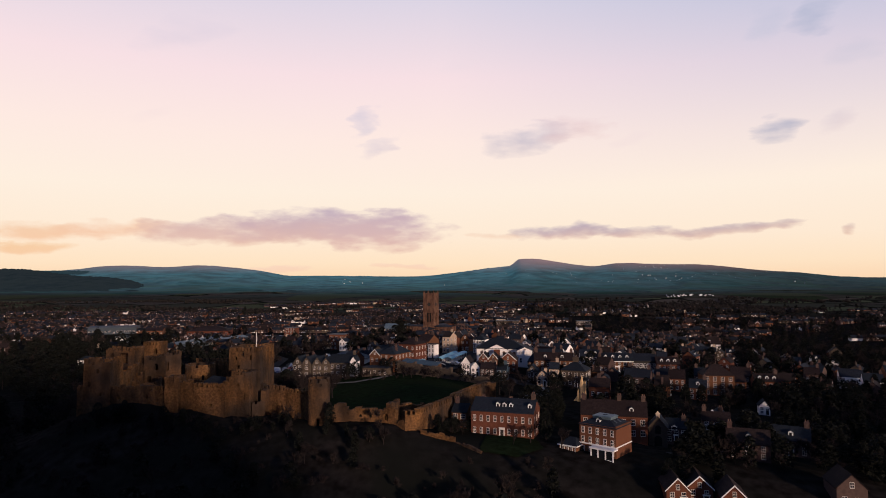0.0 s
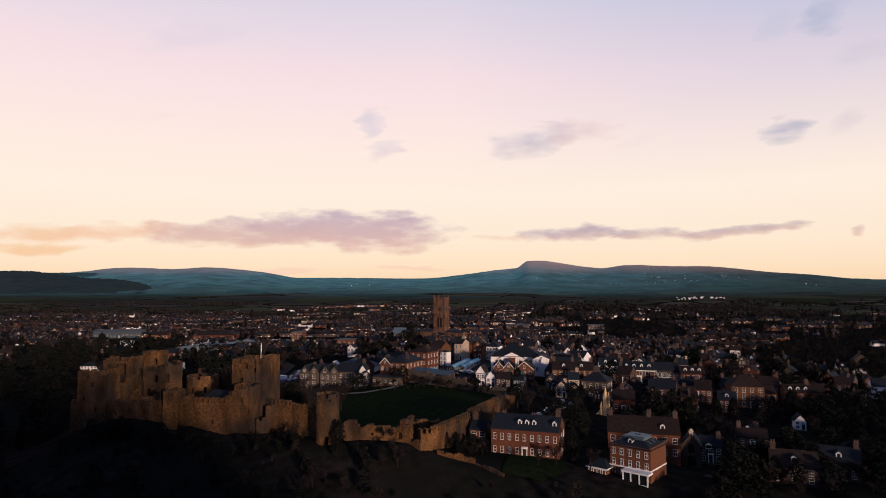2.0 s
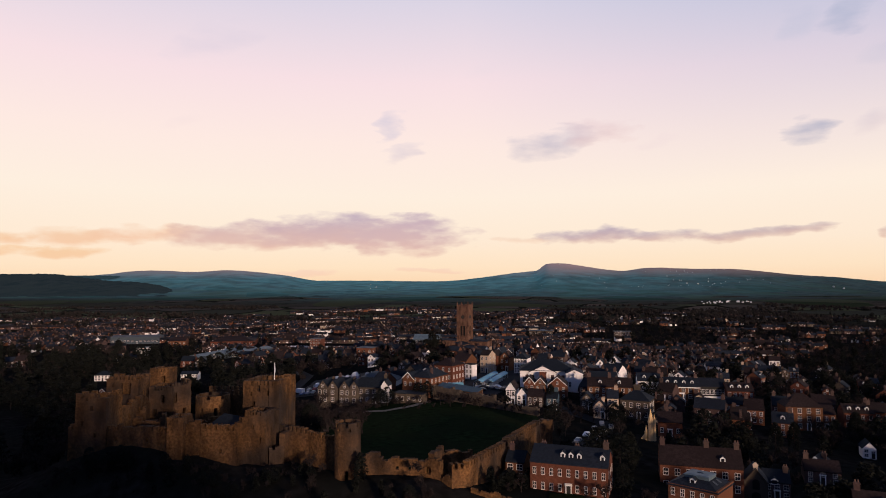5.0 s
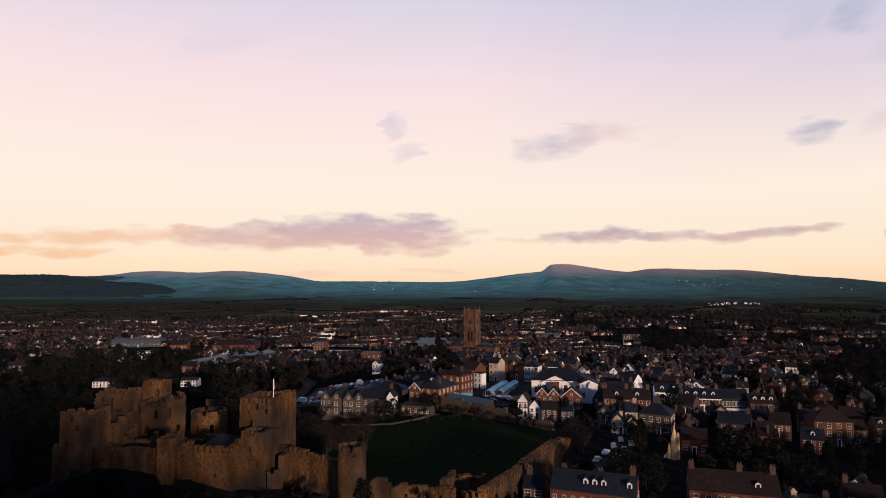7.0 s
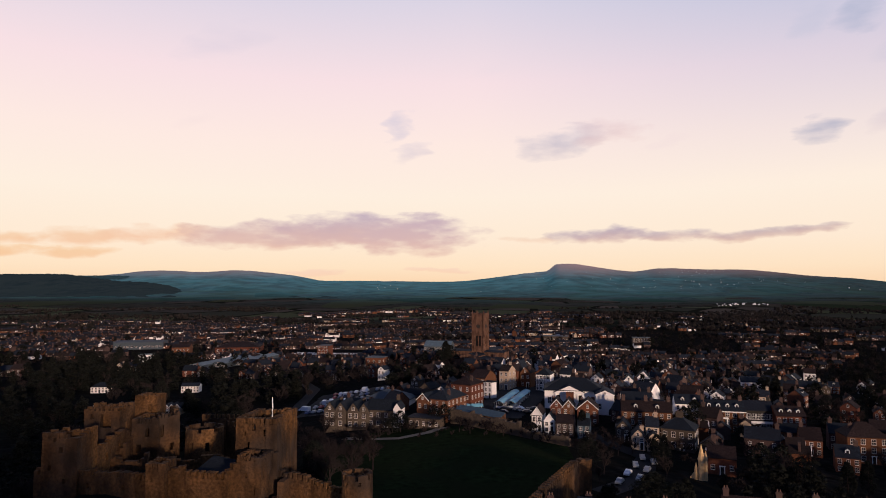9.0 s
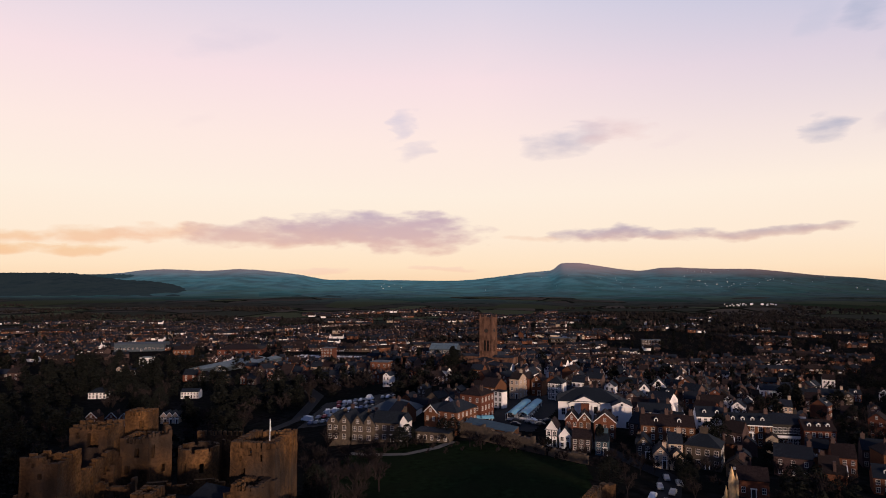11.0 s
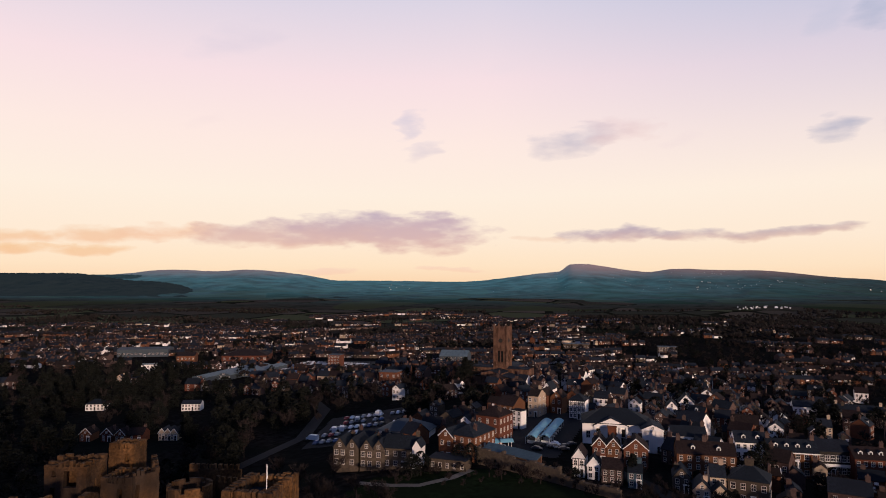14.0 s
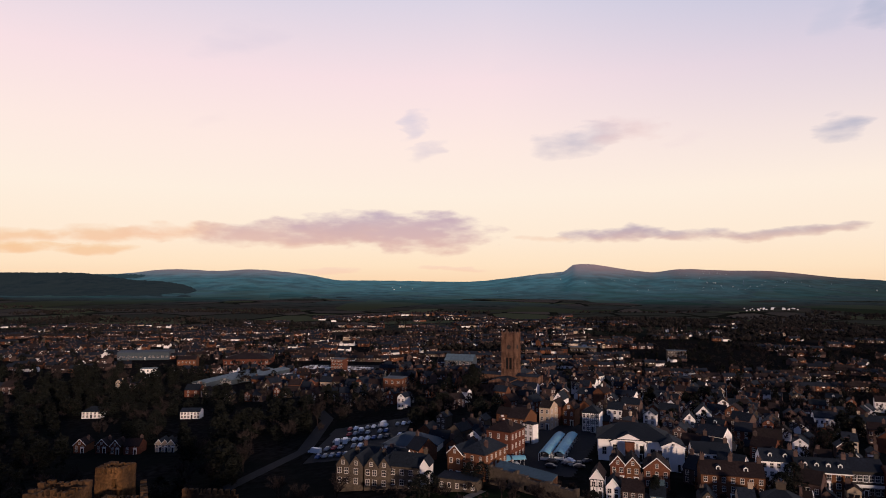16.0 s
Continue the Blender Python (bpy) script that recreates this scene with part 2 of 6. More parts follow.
def box_data(boxes):
    """Boxes (x0, y0, z0, x1, y1, z1) as vertices and faces."""
    vs, fs = [], []
    for x0, y0, z0, x1, y1, z1 in boxes:
        n = len(vs)
        vs += [(x0, y0, z0), (x1, y0, z0), (x1, y1, z0), (x0, y1, z0), (x0, y0, z1), (x1, y0, z1), (x1, y1, z1), (x0, y1, z1)]
        fs += [tuple(n + i for i in f) for f in ((0, 3, 2, 1), (4, 5, 6, 7), (0, 1, 5, 4), (1, 2, 6, 5), (2, 3, 7, 6), (3, 0, 4, 7))]
    return vs, fs


def boxes(name, *some):
    return mesh_of(name, *box_data(some))


def grid_wall(name, xs, zs, solid, thick, place, rough=0.0):
    """A wall of cells: xs, zs are the cuts, solid(i, k) tells which cells stand. place(u, depth, z) puts a corner into space."""
    nx, nz = len(xs) - 1, len(zs) - 1
    stand = [[bool(solid(i, k)) for k in range(nz)] for i in range(nx)]
    vs, fs, known = [], [], {}

    def v(i, k, d):
        if (i, k, d) not in known:
            known[i, k, d] = len(vs)
            p = Vector(place(xs[i], thick * d, zs[k]))
            if rough:
                p += rough * Vector((noise.noise(p * 0.9), noise.noise(p * 0.9 + Vector((7, 3, 1))), noise.noise(p * 0.9 + Vector((1, 9, 5)))))
            vs.append(tuple(p))
        return known[i, k, d]

    def on(i, k):
        return 0 <= i < nx and 0 <= k < nz and stand[i][k]

    for i in range(nx):
        for k in range(nz):
            if not stand[i][k]:
                continue
            fs.append((v(i, k, 0), v(i + 1, k, 0), v(i + 1, k + 1, 0), v(i, k + 1, 0)))
            fs.append((v(i + 1, k, 1), v(i, k, 1), v(i, k + 1, 1), v(i + 1, k + 1, 1)))
            if not on(i - 1, k):
                fs.append((v(i, k, 1), v(i, k, 0), v(i, k + 1, 0), v(i, k + 1, 1)))
            if not on(i + 1, k):
                fs.append((v(i + 1, k, 0), v(i + 1, k, 1), v(i + 1, k + 1, 1), v(i + 1, k + 1, 0)))
            if not on(i, k - 1):
                fs.append((v(i, k, 1), v(i + 1, k, 1), v(i + 1, k, 0), v(i, k, 0)))
            if not on(i, k + 1):
                fs.append((v(i, k + 1, 0), v(i + 1, k + 1, 0), v(i + 1, k + 1, 1), v(i, k + 1, 1)))
    return mesh_of(name, vs, fs)


def thing(name, label, category, m, group="", kind=""):
    ob = new(name)
    ob.matrix_basis = m
    return tagged(ob, label, category, group, kind)


# ---- the ground ----
def ease(a, b, x):
    t = min(1.0, max(0.0, (x - a) / (b - a)))
    return t * t * (3 - 2 * t)


def ground_z(x, y):
    ridge = math.exp(-((x + 15) / (100 if x < -15 else 185)) ** 2)
    z = -15.5 + 15.5 * ridge * ease(128, 182, y + 0.12 * x) * (1 - ease(470, 720, y))
    z += 17.0 * math.exp(-((x + 97) / 40) ** 2 - ((y - 210) / 32) ** 2)
    z += 3.0 * math.exp(-((x + 42) / 16) ** 2 - ((y - 190) / 12) ** 2)
    z += 4.2 * math.exp(-((x + 18) / 17) ** 2 - ((y - 185) / 11) ** 2)
    z -= 0.6 * math.exp(-((x - 46) / 26) ** 2 - ((y - 166) / 18) ** 2)
    z -= 15 * (1 - ease(60, 170, y + 0.1 * x)) * (1 - 0.55 * ease(30, 110, x))
    z += 3 * math.exp(-((x - 40) / 110) ** 2 - ((y - 375) / 85) ** 2)
    # unseen hill behind the viewer, shaped to shade the castle and slope
    z += 118 * (1 - ease(163, 238, x)) * ease(-460, -160, x) * math.exp(-((y + 262) / 108) ** 2)
    # second unseen rise, added to shade the houses right of the villa
    z += 100 * ease(330, 400, x) * (1 - ease(560, 700, x)) * math.exp(-((y + 262) / 80) ** 2)
    z += 22 * ease(1100, 3200, math.hypot(x, y))
    z += 16 * math.exp(-((x - 260) / 260) ** 2 - ((y - 1250) / 260) ** 2)
    z -= 4.6 * math.exp(-((x - 73) / 22) ** 2 - ((y - 203) / 15) ** 2)
    z += 15 * math.exp(-((x - 730) / 170) ** 2 - ((y - 1850) / 130) ** 2)
    return z


def ground_sheet():
    """One sheet from under the viewer to the horizon, finer near the town."""
    radii = [0.0]
    while radii[-1] < 4850:
        r = radii[-1]
        radii.append(r + (7 if r < 620 else 7 + (r - 620) * 0.09))
    n = 300
    vs, fs = [(0.0, 130.0, ground_z(0, 130))], []
    for r in radii[1:]:
        for j in range(n):
            a = 2 * math.pi * j / n
            x, y = r * math.sin(a), 130 + r * math.cos(a)
            z = ground_z(x, y)
            if r > 900:
                z += (noise.noise(Vector((x / 500, y / 500, 0))) * 8 + noise.noise(Vector((x / 170, y / 170, 3))) * 3) * ease(900, 1600, r)
            vs.append((x, min(y, 4850), z))
    for i in range(len(radii) - 1):
        for j in range(n):
            k = (j + 1) % n
            if i == 0:
                fs.append((0, 1 + k, 1 + j))
            else:
                a, b = 1 + (i - 1) * n, 1 + i * n
                fs.append((a + j, a + k, b + k, b + j))
    return mesh_of("ground", vs, fs, True)


def land_material():
    """Rough winter land: earth and scrub near, a patchwork of fields and hedges far off."""
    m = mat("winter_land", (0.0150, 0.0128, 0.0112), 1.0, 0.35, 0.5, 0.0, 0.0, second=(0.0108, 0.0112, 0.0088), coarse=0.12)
    nt = m.node_tree
    b = nt.nodes["Principled BSDF"]
    near = b.inputs["Base Color"].links[0].from_socket
    geo = nt.nodes.new("ShaderNodeNewGeometry")
    cells = nt.nodes.new("ShaderNodeTexVoronoi")
    cells.inputs["Scale"].default_value = 0.006
    nt.links.new(geo.outputs["Position"], cells.inputs["Vector"])
    ramp_ = nt.nodes.new("ShaderNodeValToRGB")
    ramp_.color_ramp.interpolation = "CONSTANT"
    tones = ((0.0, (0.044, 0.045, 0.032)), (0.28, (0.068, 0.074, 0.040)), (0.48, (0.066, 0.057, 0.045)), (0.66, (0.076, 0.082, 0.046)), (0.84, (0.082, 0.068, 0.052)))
    while len(ramp_.color_ramp.elements) < len(tones):
        ramp_.color_ramp.elements.new(0.5)
    for el, (at, rgb) in zip(ramp_.color_ramp.elements, tones):
        el.position, el.color = at, rgb + (1.0,)
    pick = nt.nodes.new("ShaderNodeSeparateColor")
    nt.links.new(cells.outputs["Color"], pick.inputs[0])
    nt.links.new(pick.outputs[0], ramp_.inputs[0])
    hedge = nt.nodes.new("ShaderNodeTexVoronoi")
    hedge.feature = "DISTANCE_TO_EDGE"
    hedge.inputs["Scale"].default_value = 0.006
    nt.links.new(geo.outputs["Position"], hedge.inputs["Vector"])
    line = nt.nodes.new("ShaderNodeMath")
    line.operation = "LESS_THAN"
    nt.links.new(hedge.outputs["Distance"], line.inputs[0])
    line.inputs[1].default_value = 0.045
    fields = nt.nodes.new("ShaderNodeMix")
    fields.data_type = "RGBA"
    nt.links.new(line.outputs[0], fields.inputs[0])
    nt.links.new(ramp_.outputs[0], fields.inputs[6])
    fields.inputs[7].default_value = (0.014, 0.015, 0.010, 1.0)
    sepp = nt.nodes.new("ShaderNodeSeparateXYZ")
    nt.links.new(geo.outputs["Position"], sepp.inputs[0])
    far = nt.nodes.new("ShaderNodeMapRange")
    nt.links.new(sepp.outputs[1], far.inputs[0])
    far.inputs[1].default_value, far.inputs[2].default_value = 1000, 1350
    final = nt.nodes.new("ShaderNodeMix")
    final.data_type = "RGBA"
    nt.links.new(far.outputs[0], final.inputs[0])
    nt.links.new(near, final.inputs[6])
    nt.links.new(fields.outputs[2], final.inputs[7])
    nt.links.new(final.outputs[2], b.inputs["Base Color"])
    return m


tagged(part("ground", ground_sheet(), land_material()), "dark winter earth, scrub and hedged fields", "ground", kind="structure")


# ---- far hills: distance behind everything ----
def hill_line(u):
    """Height of the skyline over the level, as a slope, by u across the view."""
    def box(a, b, s):
        return ease(a - s, a + s, u) * (1 - ease(b - s, b + s, u))
    h = 0.0095
    h += 0.0135 * box(-0.60, -0.29, 0.06) + 0.0035 * math.exp(-((u + 0.51) / 0.05) ** 2) + 0.0035 * math.exp(-((u + 0.385) / 0.04) ** 2)
    h += 0.0170 * box(0.06, 0.50, 0.10) * (1 - 0.2 * ease(0.4, 0.6, u)) + 0.0098 * ease(0.109, 0.127, u) * (1 - ease(0.138, 0.225, u)) + 0.0022 * math.exp(-((u - 0.285) / 0.05) ** 2)
    h -= 0.0038 * math.exp(-((u - 0.247) / 0.026) ** 2) + 0.0014 * math.exp(-((u + 0.07) / 0.05) ** 2) - 0.001 * math.exp(-((u - 0.07) / 0.04) ** 2)
    h += 0.0045 * ease(0.45, 0.62, u) * (1 - ease(0.56, 0.64, u)) - 0.0045 * ease(0.55, 0.70, u) + 0.0018 * ease(-0.34, -0.28, u) * (1 - ease(-0.28, -0.24, u)) + 0.004 * (1 - ease(-0.62, -0.56, u))
    h += 0.0005 * noise.noise(Vector((u * 18, 0, 0))) + 0.0004 * noise.noise(Vector((u * 60, 5, 0))) + 0.0003 * noise.noise(Vector((u * 190, 9, 0)))
    return h


def hill_mesh():
    vs, fs = [], []
    nu, nr = 540, 44
    for i in range(nu + 1):
        u = -1.35 + 2.7 * i / nu
        for k in range(nr + 1):
            f = k / nr
            y = 1750 + 2800 * f
            x = u * (y - 50) - 10
            top = 53 + 4500 * hill_line(u)
            rise = ease(0.30, 1.0, f) ** 1.25
            low_z = ground_z(x, y) + 1.5 - 4.5 * (1 - ease(0.0, 0.05, f))
            z = low_z + (top - low_z) * rise
            z += (noise.noise(Vector((x / 420, y / 420, 1))) * 9 + noise.noise(Vector((x / 120, y / 120, 4))) * 1.6) * math.sin(math.pi * min(1, f * 1.0)) * min(1.0, 0.06 + rise * 4)
            vs.append((x, y, z))
    for i in range(nu):
        for k in range(nr):
            a = i * (nr + 1) + k
            fs.append((a, a + nr + 1, a + nr + 2, a + 1))
    return mesh_of("far_hills", vs, fs, True)


def distance_material():
    """Fields low down, bracken moor on the tops, blue haze painted on as emission."""
    m = mat("hazy_hillside", (0.034, 0.036, 0.026), 1.0, 0.03, 0.6, 0.0, 0.0, second=(0.050, 0.044, 0.034), coarse=0.3)
    nt = m.node_tree
    b = nt.nodes["Principled BSDF"]
    low = b.inputs["Base Color"].links[0].from_socket
    geo, sp = nt.nodes.new("ShaderNodeNewGeometry"), nt.nodes.new("ShaderNodeSeparateXYZ")
    nt.links.new(geo.outputs["Position"], sp.inputs[0])

    def span(o, a, c, lo=0.0, hi=1.0, kind="LINEAR"):
        x = nt.nodes.new("ShaderNodeMapRange")
        x.interpolation_type = kind
        nt.links.new(o, x.inputs[0])
        for i, v in enumerate((a, c, lo, hi)):
            x.inputs[i + 1].default_value = v
        return x.outputs[0]

    def mix(f, a, c):
        x = nt.nodes.new("ShaderNodeMix")
        x.data_type = "RGBA"
        for i, v in ((0, f), (6, a), (7, c)):
            if isinstance(v, tuple):
                x.inputs[i].default_value = v
            else:
                nt.links.new(v, x.inputs[i])
        return x.outputs[2]

    cells = nt.nodes.new("ShaderNodeTexVoronoi")
    cells.inputs["Scale"].default_value = 0.005
    squash = nt.nodes.new("ShaderNodeVectorMath")
    squash.operation = "MULTIPLY"
    squash.inputs[1].default_value = (1.0, 0.6, 0.0)
    nt.links.new(geo.outputs["Position"], squash.inputs[0])
    nt.links.new(squash.outputs[0], cells.inputs["Vector"])
    shade = nt.nodes.new("ShaderNodeSeparateColor")
    nt.links.new(cells.outputs["Color"], shade.inputs[0])
    field = mix(span(shade.outputs[0], 0.2, 0.8), (0.026, 0.034, 0.018, 1.0), (0.052, 0.056, 0.030, 1.0))
    field = mix(span(shade.outputs[1], 0.45, 0.6), low, field)
    low = mix(span(sp.outputs[2], 30, 110), field, low)
    # bracken red on the tops also carries their warm sunlight
    nt.links.new(mix(span(sp.outputs[2], 100, 190), low, (0.40, 0.21, 0.16, 1.0)), b.inputs["Base Color"])
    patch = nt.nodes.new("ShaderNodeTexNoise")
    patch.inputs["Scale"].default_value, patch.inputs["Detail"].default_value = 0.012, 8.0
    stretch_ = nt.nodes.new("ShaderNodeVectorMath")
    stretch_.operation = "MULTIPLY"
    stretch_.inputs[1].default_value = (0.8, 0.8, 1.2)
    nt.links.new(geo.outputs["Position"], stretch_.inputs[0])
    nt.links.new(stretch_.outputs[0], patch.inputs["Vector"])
    # distance haze put into the emission colour, patchy, paler on the tops
    painted_haze = mix(span(patch.outputs["Fac"], 0.38, 0.62), (0.020, 0.058, 0.080, 1.0), (0.036, 0.104, 0.138, 1.0))
    painted_haze = mix(span(sp.outputs[2], 120, 195), painted_haze, (0.070, 0.088, 0.112, 1.0))
    nt.links.new(painted_haze, b.inputs["Emission Color"])
    def times(a, c):
        x = nt.nodes.new("ShaderNodeMath")
        x.operation = "MULTIPLY"
        nt.links.new(a, x.inputs[0])
        nt.links.new(c, x.inputs[1])
        return x.outputs[0]

    # haze glow grows with distance, thins with height and to the right
    haze_strength = times(span(sp.outputs[1], 1900, 4350, 0.0, 1.18, "SMOOTHSTEP"), span(sp.outputs[2], 120, 225, 1.0, 0.70))
    nt.links.new(times(haze_strength, span(sp.outputs[0], 500, 2000, 1.0, 0.30)), b.inputs["Emission Strength"])
    return m


tagged(part("backdrop_hills", hill_mesh(), distance_material()), "long moorland hills tinted with blue haze on the horizon", "hill", kind="structure")


def near_ridge(y0, y1, u0, u1, crest, seed, trees):
    """A low wooded ridge before the blue hills; crest(u) is its height as a slope, trees the height of the wood on top."""
    vs, fs = [], []
    nu, nr = 760, 14
    for i in range(nu + 1):
        u = u0 + (u1 - u0) * i / nu
        wood = trees * (noise.noise(Vector((u * 170, seed, 0))) + 0.8 * noise.noise(Vector((u * 420, seed + 3, 0))) + 0.8 * max(0.0, noise.noise(Vector((u * 60, seed + 6, 0)))))
        for k in range(nr + 1):
            f = k / nr
            y = y0 + (y1 - y0) * f
            foot = ground_z(u * y, y) + 3 - 6 * (1 - ease(0.0, 0.06, f))
            top = 45 + y1 * crest(u) + wood
            z = foot + max(0.0, top - foot) * ease(0, 1, f) ** 1.3 + 9 * noise.noise(Vector((u * 40, f * 5, 8 + seed))) * math.sin(math.pi * f)
            vs.append((u * y, y, z))
    for i in range(nu):
        for k in range(nr):
            a = i * (nr + 1) + k
            fs.append((a, a + nr + 1, a + nr + 2, a + 1))
    return mesh_of("near_ridge", vs, fs, True)


# steady blue-grey glow paints distance haze onto both ridges
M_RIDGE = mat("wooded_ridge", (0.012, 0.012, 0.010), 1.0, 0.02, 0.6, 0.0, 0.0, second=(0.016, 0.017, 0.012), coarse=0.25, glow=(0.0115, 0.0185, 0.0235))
M_RIDGE_FAR = mat("hazed_far_ridge_wood", (0.018, 0.020, 0.016), 1.0, 0.02, 0.6, 0.0, 0.0, second=(0.030, 0.032, 0.022), coarse=0.25, glow=(0.0140, 0.0330, 0.0440))
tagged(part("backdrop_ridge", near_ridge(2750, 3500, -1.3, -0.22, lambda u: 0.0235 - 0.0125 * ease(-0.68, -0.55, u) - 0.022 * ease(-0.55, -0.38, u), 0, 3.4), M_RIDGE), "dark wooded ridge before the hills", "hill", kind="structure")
tagged(part("backdrop_ridge_far", near_ridge(3300, 4050, -1.0, 0.02, lambda u: 0.0205 - 0.0075 * ease(-0.60, -0.40, u) - 0.014 * ease(-0.40, -0.04, u), 5, 2.6), M_RIDGE_FAR), "wooded foothill with a blue-grey haze glow before the moor", "hill", kind="structure")


def far_farms():
    """Tiny white farmhouses scattered over the hill slopes."""
    r = random.Random(9)
    data = []
    for _ in range(120):
        u = r.gauss(0.31, 0.09) if r.random() < 0.75 else r.uniform(-0.2, 0.6)
        f = r.uniform(0.55, 0.90)
        y = 1750 + 2800 * f
        x = u * (y - 50) - 10
        low = ground_z(x, y) + 1.5
        z = low + (53 + 4500 * hill_line(u) - low) * ease(0.30, 1.0, f) ** 1.25
        w = r.uniform(0.5, 1.2)
        data.append((x - w, y - 5, z - 8, x + w, y + 5, z + r.uniform(0.3, 0.9)))
    return mesh_of("far_farms", *box_data(data))


tagged(part("far_farms", far_farms(), M_WHITE), "tiny white farmhouses scattered on the hillside", "houses", kind="stuff")


def prism(section, a, b, axis):
    """A section (across, z) swept from a to b along x or y."""
    n = len(section)
    spot = (lambda s, t: (t, s[0], s[1])) if axis == "x" else (lambda s, t: (s[0], t, s[1]))
    vs = [spot(s, t) for t in (a, b) for s in section]
    return vs, [tuple(reversed(range(n))), tuple(range(n, 2 * n))] + [(i, (i + 1) % n, n + (i + 1) % n, n + i) for i in range(n)]


def slab(tops, thick=0.22):
    """Roof faces that meet at shared corners, closed with an underside and edges: one solid."""
    vs, fs, known, edges = [], [], {}, {}

    def at(p):
        key = tuple(round(c, 2) for c in p)
        if key not in known:
            known[key] = len(vs)
            vs.append(tuple(p))
            vs.append((p[0], p[1], p[2] - thick))
        return known[key]

    for poly in tops:
        ids = [at(p) for p in poly]
        fs.append(tuple(ids))
        fs.append(tuple(i + 1 for i in reversed(ids)))
        for a, c in zip(ids, ids[1:] + ids[:1]):
            edges[a, c] = True
    for a, c in edges:
        if (c, a) not in edges:
            fs.append((a, a + 1, c + 1, c))
    return vs, fs


# ---- the castle ----
def wall_run(parent, p0, p1, z0, z1, thick=1.8, crenel=True, ruin=0.0, holes=(), step=0.8, z1b=None, seed=0, stone=None):
    """A straight wall from p0 to p1; holes are (u, z, width, height)."""
    a, b = Vector(p0), Vector(p1)
    length = (b - a).length
    ux = (b - a) / length
    inward = Vector((-ux.y, ux.x))
    n = max(2, round(length / step))
    xs = sorted({round(length * i / n, 3) for i in range(n + 1)} | {round(h[0] + s * h[2] / 2, 3) for h in holes for s in (-1, 1) if 0 < h[0] + s * h[2] / 2 < length})
    if z1b is None:
        z1b = z1
    rows = [z0, z0 + 0.35 * (z1 - z0), z0 + 0.65 * (z1 - z0)] + [z1 - k for k in ((4.2, 3.7, 3.2, 2.8, 2.4, 2.0, 1.3, 0.9, 0.45, 0.0) if ruin > 0.45 else (3.6, 2.8, 2.0, 1.3, 0.0)) if z1 - k > z0 + 0.66 * (z1 - z0)]
    zs = sorted({round(z, 3) for z in rows} | {round(h[1] + k * h[3], 3) for h in holes for k in (0, 1)})
    off = seed * 17.3

    def top_at(u):
        r = noise.noise(Vector((u * 0.16 + off, p0[0] * 0.37, 0))) * 0.65 + noise.noise(Vector((u * 0.6 + off, p0[1] * 0.21, 2))) * 0.35
        return z1 - ruin * max(0.0, r + 0.25) * 2.2

    def solid(i, k):
        u, z = (xs[i] + xs[i + 1]) / 2, (zs[k] + zs[k + 1]) / 2
        for hu, hz, hw, hh in holes:
            if abs(u - hu) < hw / 2 and hz < z < hz + hh:
                return False
        if z > top_at(u):
            return False
        if crenel and z > z1 - 1.29 and i % 2 == 1 and z1 - zs[k] < 1.31:
            return False
        return True

    def place(u, d, z):
        drop = (z1b - z1) * (u / length) * ((z - z0) / (z1 - z0))
        p = a + ux * u + inward * d
        return (p.x, p.y, z + drop)

    return part("wall", grid_wall("castle_wall", xs, zs, solid, thick, place, 0.17), stone or M_STONE, parent)


def square_tower(parent, corner, rz, w, d, z0, z1, thick=1.4, ruin=0.0, holes=((), (), (), ()), floor=3.0, seed=0):
    """Four walls round a court from its front left corner, with a dark deck sunk behind the battlements."""
    c, s = math.cos(radians(rz)), math.sin(radians(rz))
    pts = [(corner[0] + c * u - s * v, corner[1] + s * u + c * v) for u, v in ((0, 0), (w, 0), (w, d), (0, d))]
    for i in range(4):
        wall_run(parent, pts[i], pts[(i + 1) % 4], z0, z1, thick, True, ruin, holes[i], seed=seed + i)
    if floor is not None:
        inner = [(corner[0] + c * u - s * v, corner[1] + s * u + c * v) for u, v in ((1, 1), (w - 1, 1), (w - 1, d - 1), (1, d - 1))]
        vs = [(x, y, z1 - floor) for x, y in inner] + [(x, y, z1 - floor - 0.4) for x, y in inner]
        # dark slate paints in the shade inside a roofless tower
        part("roof_deck", mesh_of("roof_deck", vs, [(0, 1, 2, 3), (7, 6, 5, 4), (0, 4, 5, 1), (1, 5, 6, 2), (2, 6, 7, 3), (3, 7, 4, 0)]), M_SLATE, parent)


def round_tower(parent, x, y, r, z0, z1, thick=1.2, holes=(), ruin=0.0, flare=0.0, floor=2.0, seed=0, crenel=True):
    n = 28
    xs = [2 * math.pi * i / n for i in range(n + 1)]
    zs = sorted({z0, z0 + 0.3 * (z1 - z0), z0 + 0.6 * (z1 - z0), z1 - 2.4, z1 - 1.7, z1 - 1.0, z1} | {h[1] for h in holes} | {h[1] + h[3] for h in holes})

    def solid(i, k):
        u, z = (i + 0.5) / n * 360, (zs[k] + zs[k + 1]) / 2
        if any(abs((u - hu + 180) % 360 - 180) < hw / 2 and hz < z < hz + hh for hu, hz, hw, hh in holes):
            return False
        if z > z1 - ruin * max(0, noise.noise(Vector((i * 0.5, seed, 0))) + 0.2) * 2:
            return False
        return not (crenel and z > z1 - 0.99 and i % 4 == 1)

    def place(u, dd, z):
        rr = r - dd + flare * max(0.0, 1 - (z - z0) / 4.0)
        return (x + rr * math.sin(u), y + rr * math.cos(u), z)

    part("wall", grid_wall("round_wall", xs, zs, solid, thick, place, 0.10), M_STONE, parent)
